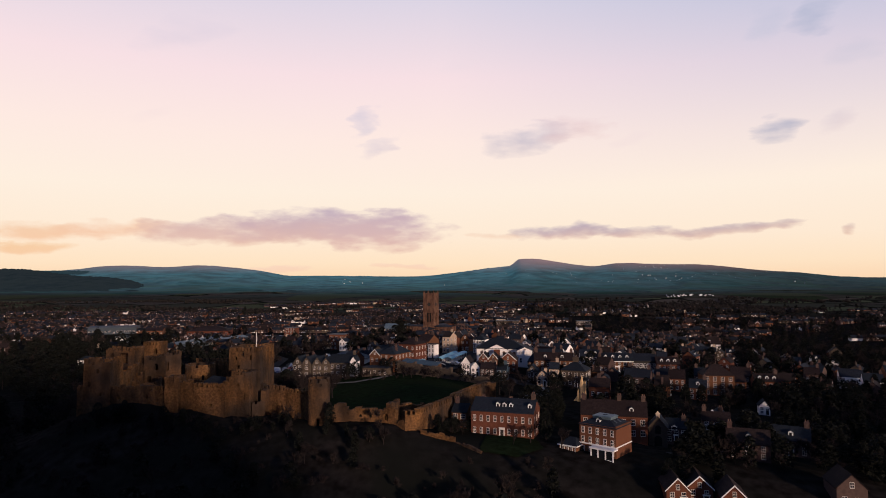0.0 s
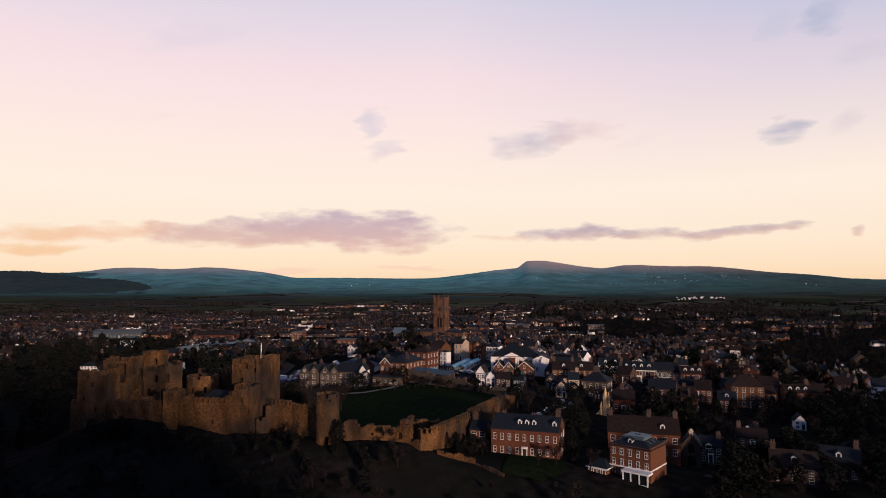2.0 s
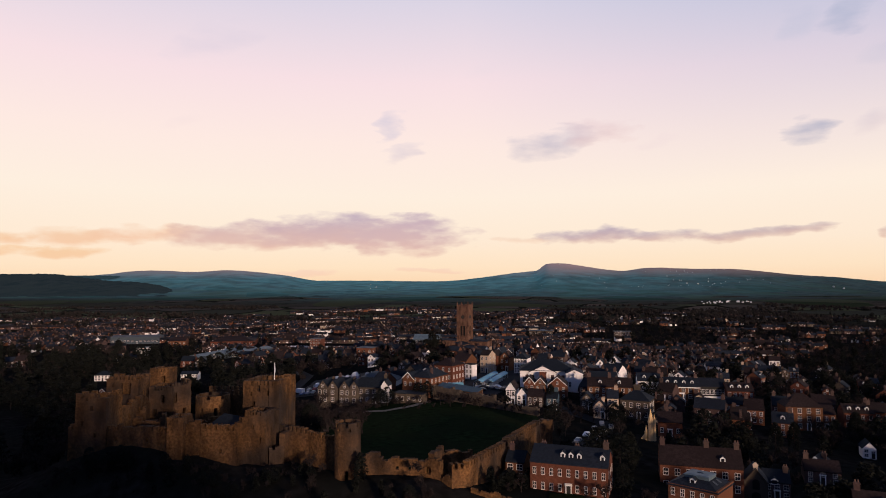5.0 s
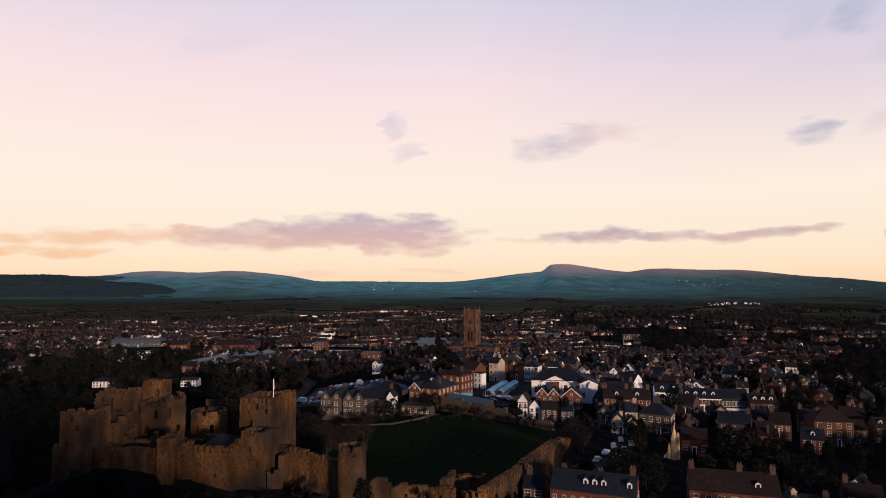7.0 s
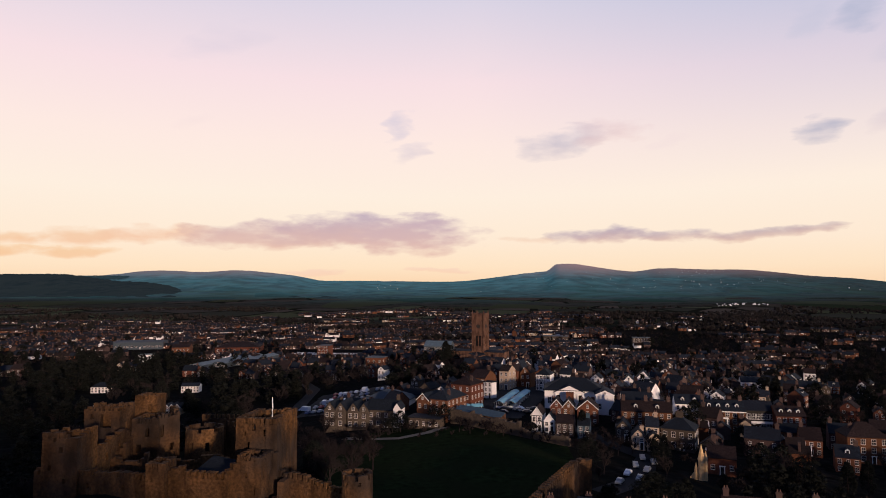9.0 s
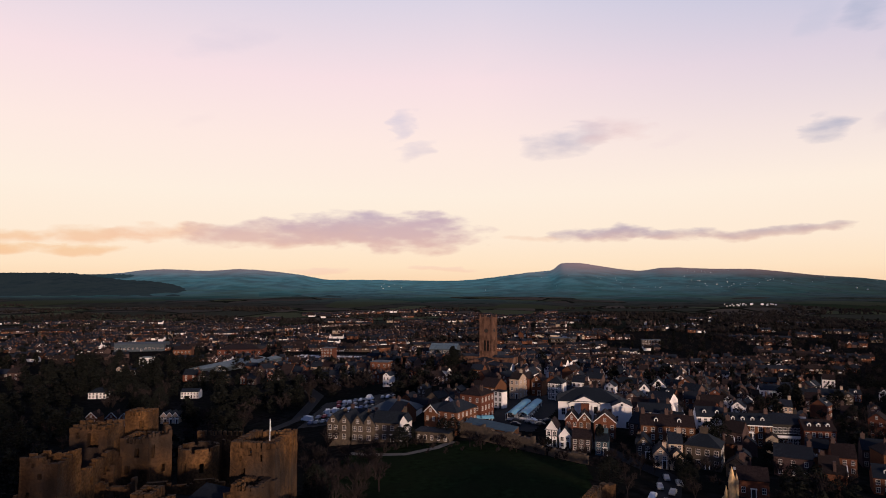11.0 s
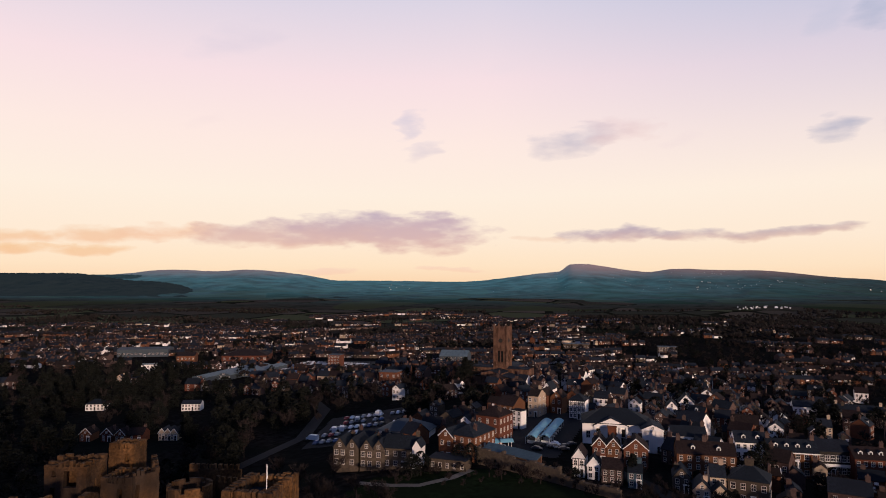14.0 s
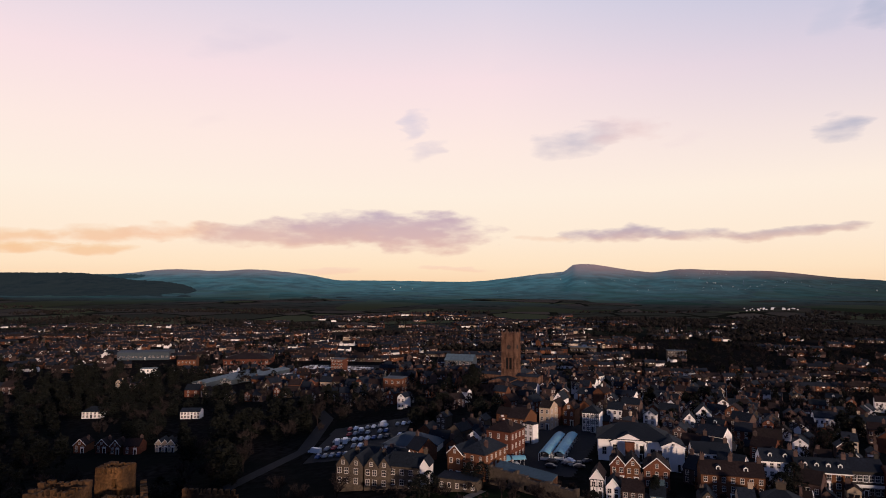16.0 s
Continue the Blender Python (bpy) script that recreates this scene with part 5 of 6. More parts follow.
house("cream terrace with plain parapet", 176.0, 437.0, -20, 22.0, 9, 7.0, M_CREAM, "side", 3.0, M_SLATE, 2, 8, 0, 0, ((-1, 0.5), (1, 0.5)), 0)
house("white house with even windows", 147.0, 434.0, -14, 11.0, 8, 7.6, M_WHITE, "side", 2.8, M_SLATE, 2, 5, 0, 0, ((1, 0.5),), 0)
house("white gable end house", 68.0, 395.0, -14, 5.0, 10, 6.0, M_WHITE, "front", 3.0, M_SLATE, 2, 2, 0, 0, (), 0)
house("white gable end house", 81.0, 416.0, -14, 7.4, 10, 5.6, M_WHITE, "front", 4.4, M_SLATE, 2, 2, 0, 0, (), 0)
house("white and brick tall house", 96.0, 420.0, -30, 7.0, 8, 8.4, M_BRICK, "front", 2.8, M_TILE, 3, 2, 2, 2, (), 0)
house("grey stone house with front gable", 40.5, 288.0, -14, 5.0, 8, 4.8, M_RANGE, "front", 3.0, M_SLATE, 2, 2, 0, 0, ((-1, 0.5),), 0)
house("square golden stone house with hipped slate roof", 57.8, 282.0, -26, 11.0, 10, 7.2, M_RANGE, "hip", 3.6, M_SLATE, 2, 4, 3, 0, (), 0, (1.2, 1.7), "stone_house")
chimney(bpy.data.objects["stone_house"], 0, 5, 10.2, M_RANGE, 1.6, 2.4)
house("cream rendered narrow house", 49.6, 283.0, -12, 4.4, 8, 7.2, M_CREAM, "side", 2.8, M_SLATE, 3, 2, 0, 0, ((1, 0.5),), 0)
house("tall red brick house with white sash windows", 124.0, 286.0, -8, 13.2, 10, 9.0, M_BRICK, "hip", 4.4, M_TILE, 3, 4, 0, 0, ((-1, 0.5),), 0, (1.3, 1.9), "brick_house")
house("lower brick wing with white windows", 134.0, 289.0, -8, 7.0, 8, 6.4, M_BRICK, "side", 3.0, M_TILE, 2, 3, 0, 0, (), 0)
house("brick row with white dormers", 152.0, 298.0, -12, 11.0, 8, 6.4, M_BRICK, "side", 3.2, M_TILE, 2, 4, 0, 0, ((1, 0.5),), 3)
house("low brick house by the old turret", 63.0, 256.0, -18, 8.0, 8, 5.0, M_BRICK, "side", 3.0, M_TILE, 1, 3, 0, 0, (), 0)

# low town on the far side of the castle
for i, (gx, gy, gw) in enumerate(((-218, 393, 6.2), (-207, 393, 6.0), (-199, 391, 5.4), (-191, 391, 8.2))):
    house("red brick gabled house with white bargeboards", gx, gy, 8, gw * 0.88, 9, 3.8, M_BRICK, "front" if i < 3 else "side", 2.8, M_TILE, 2, 2, 0, 0, ((1, 0.6),), 0, group="gabled brick houses", barge=i < 3)
for i in range(3):
    house("cream gabled terrace house with white bargeboards", -180.0 + i * 3.3, 395.5 - i * 0.4, 6, 3.2, 9, 3.8, M_CREAM, "front", 2.0, M_SLATE, 2, 2, 0, 0, (), 0, (0.9, 1.2), group="triple gable terrace", barge=True)
house("white rendered house among dark trees", -262.0, 469.0, 10, 11.0, 8, 4.0, M_WHITE, "hip", 2.6, M_SLATE, 2, 5, 0, 0, (), 0)
house("low white building with window band", -201.5, 471.5, 8, 11.5, 7, 4.2, M_WHITE, "side", 1.8, M_SLATE, 2, 6, 0, 0, (), 0)
aw = house("white stucco villa with three arches", -319.0, 634.0, 16, 12.0, 8, 7.6, M_WHITE, "flat", 0.0, M_LEAD, 1, 0, 0, 0, (), 0, name="stucco_villa", category="villa")
for i in range(3):
    part("arch", cached(("arch",), lambda: boxes("arch", (-1.1, -0.08, 0.0, 1.1, 0.0, 2.8), (-0.7, -0.08, 2.8, 0.7, 0.0, 3.5))), M_DARK, aw, at=pose(-3.3 + i * 3.3, 0, 0.2))
    add_window(aw, 1.1, 1.5, pose(-3.3 + i * 3.3, 0, 4.9))
house("long pale industrial shed", -392.0, 755.0, 14, 52.0, 26, 8.0, M_SHEET, "side", 1.6, M_SHEET, 1, 12, 0, 0, (), 0, (2.4, 1.6), "warehouse", "warehouse")
house("orange brick warehouse in the low town", -312.0, 690.0, 14, 17.0, 16, 9.0, M_BRICK, "side", 3.0, M_TILE, 2, 5, 0, 0, (), 0, name="warehouse", category="warehouse")
for i in range(3):
    house("long low supermarket bay with grey sheet roof", -250.0 + i * 13.5, 586.0 + i * 16, -11, 13.0, 78 - i * 10, 4.0, M_SHEET, "front", 1.6, M_LEAD, 1, 3, 0, 0, (), 0, (3.0, 2.0), "supermarket", "supermarket", group="supermarket bays", door=False)
house("dark brown tiled store roof", -268.0, 728.0, 10, 46.0, 30, 5.6, M_BRICK, "hip", 5.0, M_TILE, 1, 8, 0, 0, (), 0, (2.0, 2.0), "store", "store")
house("square orange brick block with flat roof", -89.0, 536.0, -12, 13.2, 12, 9.6, M_BRICK, "flat", 0.0, M_SHEET, 2, 3, 2, 0, (), 0, (1.4, 1.6), "brick_block", "block")
house("tall red brick block", -164.0, 684.0, -8, 11.8, 12, 12.0, M_BRICK, "flat", 0.0, M_SHEET, 4, 4, 0, 0, (), 0, (1.4, 1.5), "brick_block", "block")
house("grey glazed hall with pitched roofs", -52.0, 712.0, -10, 28.0, 20, 9.0, M_SHEET, "side", 5.0, M_LEAD, 2, 8, 0, 0, (), 0, (2.0, 2.4), "glazed_hall", "hall")
house("long pale roofed store", 90.0, 876.0, -8, 31.0, 16, 6.0, M_RANGE, "flat", 0.0, M_SHEET, 1, 8, 0, 0, (), 0, (2.0, 1.6), "store", "store")
house("dull grey block of flats", 182.0, 812.0, -8, 20.4, 12, 10.0, M_RANGE, "flat", 0.0, M_SHEET, 4, 7, 0, 0, (), 0, (1.6, 1.3), "apartment_block", "flats")
shed_rng = random.Random(31)
for i in range(26):
    house("white industrial shed far out of town", 650.0 + i * 5.6 + shed_rng.uniform(-3, 3), 1850.0 + shed_rng.uniform(-45, 30), -20, shed_rng.choice((3.0, 5.0, 8.0)), 8, shed_rng.choice((0.7, 1.1, 1.6)), M_WHITE, "side", 0.7, M_WHITE if i % 3 else M_SHEET, 0, 0, 0, 0, (), 0, name="warehouse", category="warehouse", group="far sheds")


# ---- the church ----
def church(x, y, rz, z):
    c = thing("church", "red sandstone parish church with a tall square tower", "church", pose(x, y, z, 0, 0, rz))
    w = 8.3
    h = 37.6
    cuts = [-w / 2, -1.95, -0.25, 0.25, 1.95, w / 2]
    zs = [0, 12.5, 16.0, 23.0, 26.2, 31.5, 36.2, h]
    for i in range(4):
        m = pose(0, 0, 0, 0, 0, 90 * i)
        def place(u, dd, zz, m=m):
            return tuple(m @ Vector((u, -w / 2 + dd, zz)))
        me = grid_wall("tower_wall", cuts, zs, lambda a, k: not (a in (1, 3) and k == 2), 1.0, place)
        tw = part("tower_wall", me, M_SAND, c)
        part("louvre", mesh_of("louvre", *box_data([(s * 1.1 - 0.85, -w / 2 + 0.5, 16.0, s * 1.1 + 0.85, -w / 2 + 0.6, 23.0) for s in (-1, 1)])), M_DARK, tw, at=m)
        part("band", mesh_of("band", *box_data([(-w / 2 - 0.15, -w / 2 - 0.15, 24.2, w / 2 + 0.15, -w / 2, 24.7), (-w / 2 - 0.2, -w / 2 - 0.2, 35.2, w / 2 + 0.2, -w / 2, 35.8)])), M_SAND, tw, at=m)
        part("clock_face", mesh_of("clock", [(1.35 * math.cos(a * math.pi / 8), -w / 2 - 0.06, 29.5 + 1.35 * math.sin(a * math.pi / 8)) for a in range(16)] + [(1.35 * math.cos(a * math.pi / 8), -w / 2, 29.5 + 1.35 * math.sin(a * math.pi / 8)) for a in range(16)],
                                   [tuple(range(16))] + [(a, a + 16, (a + 1) % 16 + 16, (a + 1) % 16) for a in range(16)]), M_TIMBER, tw, "dark clock face", at=m)
        for s in range(5):
            part("merlon", cached(("churchmerlon",), lambda: boxes("merlon", (-0.5, 0, 0, 0.5, 0.5, 0.8))), M_SAND, c, at=m @ pose(-3.2 + s * 1.6, -w / 2, h))
        butt = cached(("buttress",), lambda: boxes("buttress", (-0.45, -0.45, 0, 0.45, 0.45, 38.2)))
        part("buttress", butt, M_SAND, c, at=m @ pose(-w / 2, -w / 2, 0))
        part("pinnacle", cached(("pinnacle",), lambda: mesh_of("pinnacle", [(-0.5, -0.5, 0), (0.5, -0.5, 0), (0.5, 0.5, 0), (-0.5, 0.5, 0), (0, 0, 2.6)], [(0, 1, 4), (1, 2, 4), (2, 3, 4), (3, 0, 4)])), M_SAND, c, at=m @ pose(-w / 2, -w / 2, 38.2))
    part("tower_roof", boxes("tower_roof", (-3.9, -3.9, 36.0, 3.9, 3.9, 36.3)), M_SLATE, c)
    part("vane_pole", boxes("vane_pole", (-0.08, -0.08, 36.3, 0.08, 0.08, 43.0)), M_TIMBER, c)
    for nm, b, rs in (("nave", (-6.0, -22, 0, 6.0, -5.0, 11.0), None), ("chancel", (-5.5, 5.2, 0, 5.5, 26, 12.0), None), ("transept", (-19, -5, 0, -4.7, 5, 12.5), None), ("transept", (4.7, -5, 0, 19, 5, 12.5), None), ("aisle", (-13.5, -21, 0, -6.0, -5.2, 8.5), None), ("aisle", (6.0, -21, 0, 13.5, -5.2, 8.5), None)):
        pr = part(nm, boxes(nm, b), M_SAND, c)
        x0, y0, _, x1, y1, z1 = b
        along = (y1 - y0) > (x1 - x0)
        if nm == "aisle":
            s = 1 if x0 > 0 else -1
            part("roof", mesh_of("aisle_roof", *slab([[(x0, y0, z1 + (1.6 if s > 0 else 0.2)), (x1, y0, z1 + (0.2 if s > 0 else 1.6)), (x1, y1, z1 + (0.2 if s > 0 else 1.6)), (x0, y1, z1 + (1.6 if s > 0 else 0.2))]])), M_SLATE, pr)
            part("window", boxes("aisle_windows", *[((x1 if s > 0 else x0) - 0.04, y0 + 3 + 4.6 * q, 2.2, (x1 if s > 0 else x0) + 0.04, y0 + 5 + 4.6 * q, 5.6) for q in range(1)]), M_DARK, pr)
        elif along:
            part("roof", mesh_of("church_roof", *slab([[(x0 - .3, y1, z1), (x0 - .3, y0, z1), (0, y0, z1 + 1.3), (0, y1, z1 + 1.3)], [(x1 + .3, y0, z1), (x1 + .3, y1, z1), (0, y1, z1 + 1.3), (0, y0, z1 + 1.3)]])), M_SLATE, pr)
            part("gable", mesh_of("gable", [(x0, y0 - 0.1, z1), (x1, y0 - 0.1, z1), (0, y0 - 0.1, z1 + 1.7), (x0, y0 + .4, z1), (x1, y0 + .4, z1), (0, y0 + .4, z1 + 1.7)], [(0, 1, 2), (5, 4, 3), (0, 2, 5, 3), (1, 4, 5, 2)]), M_SAND, pr)
            part("window", boxes("west_window", (-1.4, y0 - 0.06, 4.0, 1.4, y0, 9.0)), M_DARK, pr)
        else:
            part("roof", mesh_of("church_roof", *slab([[(x0, y0 - .3, z1), (x1, y0 - .3, z1), (x1, 0, z1 + 1.0), (x0, 0, z1 + 1.0)], [(x1, y1 + .3, z1), (x0, y1 + .3, z1), (x0, 0, z1 + 1.0), (x1, 0, z1 + 1.0)]])), M_SLATE, pr)


church(-8.7, 497.0, -22, -1.5)


# ---- the golden turret near the south wall ----
def turret(x, y):
    t = thing("stone_turret", "golden lit stone gothic turret with pinnacles", "turret", pose(x, y, ground_z(x, y), 0, 0, -20))
    def octo(r0, r1, z0, z1, cx=0.0):
        n = 8
        vs = [(cx + r * math.cos(a * math.pi / 4), r * math.sin(a * math.pi / 4), z) for r, z in ((r0, z0), (r1, z1)) for a in range(n)]
        return vs, [(i, (i + 1) % n, n + (i + 1) % n, n + i) for i in range(n)] + [tuple(range(n, 2 * n))]
    part("shaft", mesh_of("shaft", *octo(1.0, 0.9, -2, 6.0)), M_GOLD, t)
    part("spire", mesh_of("spire", *octo(1.05, 0.05, 6.0, 10.4)), M_GOLD, t)
    for cx, top in ((-1.5, 5.0), (1.2, 8.6)):
        p_ = part("pinnacle", mesh_of("pinnacle", *octo(0.5, 0.45, -2, top - 2.4, cx)), M_GOLD, t)
        part("cap", mesh_of("cap", *octo(0.55, 0.03, top - 2.4, top, cx)), M_GOLD, p_)
    part("gable_wall", mesh_of("gable_wall", [(-3.2, 0.4, -2), (0.5, 0.4, -2), (0.5, 0.4, 5.5), (-3.2, 0.4, 0.4), (-3.2, 1.0, -2), (0.5, 1.0, -2), (0.5, 1.0, 5.5), (-3.2, 1.0, 0.4)], [(0, 1, 2, 3), (7, 6, 5, 4), (3, 2, 6, 7), (0, 3, 7, 4)]), M_GOLD, t)


turret(54.6, 249.6)

# ---- town filling: rows of houses along streets ----
rng = random.Random(7)
LANDMARKS = [(o.location.x, o.location.y) for o in scene.objects if o.type == "EMPTY" and o.parent is None and o.name.split(".")[0] not in ("castle_wall", "great_tower", "castle_tower", "castle_hall", "castle_chapel", "castle_gatehouse", "round_tower", "lean_to_roof", "garden_wall")]
LANDMARKS += [(-8, 480), (-8, 510), (0, 345), (4, 364), (10, 372), (-16, 328), (-72, 370), (-80, 380), (-80, 400), (-90, 365), (-90, 415), (-70, 420), (-240, 650), (-200, 650), (-245, 620), (-230, 660), (-225, 680), (-195, 670), (-190, 700), (-200, 720), (-175, 690), (-215, 640), (-410, 770), (-370, 765), (-270, 745)]
taken = list(LANDMARKS)


def free(x, y, gap):
    return all((x - a) ** 2 + (y - b) ** 2 > gap * gap for a, b in taken)


WALLS = ((M_BRICK, 0.30, "red brick"), (M_DULL, 0.26, "dark brown brick"), (M_WHITE, 0.26, "white rendered"), (M_CREAM, 0.06, "cream rendered"), (M_RANGE, 0.12, "grey stone"))


FAR_WALLS = ((M_DULL, 0.42, ""), (M_BRICK, 0.28, ""), (M_RANGE, 0.10, ""), (M_CREAM, 0.06, ""), (M_WHITE, 0.14, ""))


def pick_wall(r, kinds=WALLS):
    for m, share, word in kinds:
        if r < share:
            return m, word
        r -= share
    return WALLS[0][0], WALLS[0][2]


SHELLS = {}


def shell(mesh, m, material):
    """Adds a mesh at a pose to the joined far houses of one material."""
    vs, fs = SHELLS.setdefault(material, ([], []))
    n_ = len(vs)
    vs += [tuple(m @ v.co) for v in mesh.vertices]
    fs += [tuple(n_ + i for i in f.vertices) for f in mesh.polygons]


def filler(x, y, rz, far, joined=False, wide=None):
    wall, word = pick_wall(rng.random(), FAR_WALLS if joined else WALLS)
    if wall is M_WHITE and not joined and (28 < x < 64 and 274 < y < 320 or x < -100):
        wall, word = M_RANGE, "grey stone"
    tiles = M_SLATE if rng.random() < 0.6 else M_TILE
    roof = "front" if rng.random() < 0.42 else "side"
    w = rng.choice((4.8, 5.6, 6.6)) if roof == "front" else rng.choice((7.0, 9.0, 11.0))
    d, h = rng.choice((8.0, 9.0)), rng.choice((5.0, 5.6, 6.4, 7.4))
    kind = "slate" if tiles is M_SLATE else "tiled"
    stacks = ((rng.choice((-1, 1)), 0.5),)
    taken.append((x, y))
    if wide:
        roof, w, h = "side", wide / 0.8, min(h, 5.6)
    if joined:
        w, d, h = w * 0.8, 6.4, h * (0.52 if wall is M_WHITE else 0.70)
        rise = 0.42 * (d if roof == "side" else w)
        m, key = pose(x, y, ground_z(x, y), 0, 0, rz), (roof, w, d, h, rise)
        shell(cached(("jw",) + key, lambda: wall_mesh(roof, w, d, h, rise)), m, wall)
        shell(cached(("jr",) + key, lambda: mesh_of("roof", *roof_mesh(roof, w, d, h, rise, 0.3))), m, tiles)
        shell(cached(("jc",), lambda: mesh_of("chimney", *stacked([(0.7, 0.4, -1.5), (0.7, 0.4, 1.8)]))), m @ pose(stacks[0][0] * w * 0.3, d / 2, h + rise * 0.8), M_DULL)
        if wall is not M_WHITE and rng.random() < 0.5:
            wide = rng.choice((1.2, 2.2, 3.4))
            shell(cached(("jb", wide), lambda: boxes("bay", (-wide / 2, -0.3, 0, wide / 2, 0.1, 0.85))), m @ pose(rng.uniform(-0.2, 0.2) * w, 0, rng.choice((0.9, h - 1.2))), M_WHITE)
        if roof == "front" and rng.random() < 0.4:
            shell(cached(("jv", w, h, rise), lambda: mesh_of("bargeboard", *slab([[(-w / 2 - 0.3, -0.3, h), (0, -0.3, h + rise + 0.25), (0, -0.1, h + rise + 0.25), (-w / 2 - 0.3, -0.1, h)], [(0, -0.3, h + rise + 0.25), (w / 2 + 0.3, -0.3, h), (w / 2 + 0.3, -0.1, h), (0, -0.1, h + rise + 0.25)]], 0.3))), m, M_WHITE)
        if wide and wall is not M_WHITE:
            lit = M_WHITE if rng.random() < 0.55 else M_CREAM
            for f in range(int(w / 2.6)):
                if rng.random() < 0.75:
                    shell(cached(("jd",), lambda: boxes("window", (-0.55, -0.07, 0, 0.55, 0.02, 0.75))), m @ pose(-w / 2 + 1.3 + f * 2.6, 0, rng.choice((0.9, 2.6))), lit)
        for f in range(2):
            shell(cached(("jp",), lambda: boxes("pane", (-0.6, -0.05, 0, 0.6, 0.02, 1.3))), m @ pose(-w * 0.22 + f * w * 0.44, 0, 2.9), M_GLASS)
    elif far:
        house(f"{word} house with {kind} roof in the far town", x, y, rz, w, d, h - 0.6, wall, roof, None, tiles, 2, 2, 0, 0, stacks, 0, (1.2, 1.4), group="town houses", door=False, pots=0)
    else:
        if y > 380:
            w, d, h = round(w * 0.84, 1), round(d * 0.84, 1), round(h * 0.9, 1)
        house(f"{word} town house with {kind} roof", x, y, rz, w, d, h, wall, roof, None, tiles, 2, 2 if roof == "front" else 3, 0, 0, stacks, 1 if roof == "side" and rng.random() < 0.25 else 0, (1.0, 1.4), group="town houses", door=False, pots=1)


def in_castle(x, y):
    if -48 < x < 34 and y < 332 or -104 < x < -52 and 340 < y < 432:
        return True
    return y < 312 and x < 26 - (312 - y) * 0.05 and x > -170


# the old town on its ridge, close rows
tries = 0
near_count = 0
while near_count < 165 and tries < 6000:
    tries += 1
    row = rng.randrange(-6, 16)
    along = rng.uniform(-170, 330)
    # streets run across the ridge
    ux, uy = math.cos(radians(-22)), math.sin(radians(-22))
    x = 10 + ux * along - uy * row * 17
    y = 330 + uy * along + ux * row * 17 + rng.uniform(-2, 2)
    if in_castle(x, y) or y < 225 or x < -75 and y < 470 or x > 260 or y > 600:
        continue
    if -15 < x < 24 and 318 < y < 395 or -106 < x < -52 and 336 < y < 434 or 24 < x < 60 and 225 < y < 282:
        continue
    if y < 300 and x < 60 or not free(x, y, 9.6):
        continue
    if x > 40 and y < 300 and rng.random() < 0.85 or x > 115 and rng.random() < 0.6 or x < -15 and y > 392 and rng.random() < 0.75:
        continue
    filler(x, y, -22 + rng.choice((0, 0, 0, 70, -20)) + rng.uniform(-6, 6), False)
    near_count += 1

# the newer town: short rows of houses that follow bending streets
tries = far_count = 0
def town_edge(u):
    """How far out the town reaches, by direction."""
    return 1230 + 520 * ease(-0.46, -0.12, u) - 420 * ease(0.10, 0.26, u)


while far_count < 1750 and tries < 12000:
    tries += 1
    y = 400 + 1350 * rng.random() ** 1.1
    x = rng.uniform(-0.80, 0.80) * (y + 30)
    if y < 600 and -90 < x < 270:
        continue
    if y > town_edge(x / (y + 30)) or (y < 505 and x < -140):
        continue
    if noise.noise(Vector((x / 150, y / 110, 11))) < -0.22 + (0.24 if y > 1250 else 0.0):
        continue
    if y > 1050 and 0.10 < x / y < 0.42 and rng.random() < 0.7:
        continue
    if y < 650 and x < -60 and rng.random() < (0.25 if x > -235 and y > 500 else 0.93):
        continue
    bend = 35 * noise.noise(Vector((x / 220, y / 220, 4))) + rng.choice((0, 0, -10, 60))
    if x / y > 0.16 and rng.random() < 0.5 + 0.3 * ease(0.2, 0.5, x / y):
        continue
    wide = rng.choice((None, 8.0, 11.0, 15.0)) if y > 590 else None
    if wide:
        bend *= 0.6
    step = (wide or rng.choice((6.0, 7.0, 9.0))) + rng.choice((0.4, 2.5))
    for i in range(rng.randint(2, 6) if y > 560 else 2):
        px_, py_ = x + i * step * math.cos(radians(bend)), y + i * step * math.sin(radians(bend))
        if free(px_, py_, 6.2 if wide is None else 0.62 * wide):
            filler(px_, py_, bend + rng.uniform(-3, 3), True, y > 590, wide)
            far_count += 1

# sheds and back wings that fill the old town between its houses
back = 0
while back < 170:
    x, y = rng.uniform(-70, 250), rng.uniform(262, 610)
    if in_castle(x, y) or (-15 < x < 24 and 318 < y < 395) or (y < 300 and x < 60) or x / y > 0.36 or x < -15 and y > 392 or not free(x, y, 6.2):
        continue
    filler(x, y, -22 + rng.choice((0, 90)) + rng.uniform(-8, 8), True, True)
    back += 1

for material, (vs_, fs_) in SHELLS.items():
    tagged(part("far_houses", mesh_of("far_houses", vs_, fs_), material), "small far houses spread over the low town", "houses", kind="stuff")


# ---- market stalls, cars ----
def canopy(x, y, rz, length, label):
    z = ground_z(x, y)
    s = thing("market_canopy", label, "market stall", pose(x, y, z + 0.15, 0, 0, rz), "market stalls")
    n = 6
    vs = []
    for i in range(2):
        vs += [(-2.1 + 4.2 * k / n, length * i, 2.6 + 0.9 * math.sin(math.pi * k / n)) for k in range(n + 1)]
    vs += [(a, b, c - 0.06) for a, b, c in vs]
    m = n + 1
    fs = [(k, k + 1, m + k + 1, m + k) for k in range(n)] + [(2 * m + k + 1, 2 * m + k, 3 * m + k, 3 * m + k + 1) for k in range(n)]
    part("canopy", mesh_of("canopy", vs, fs), M_TARP, s, "pale blue arched sheet")
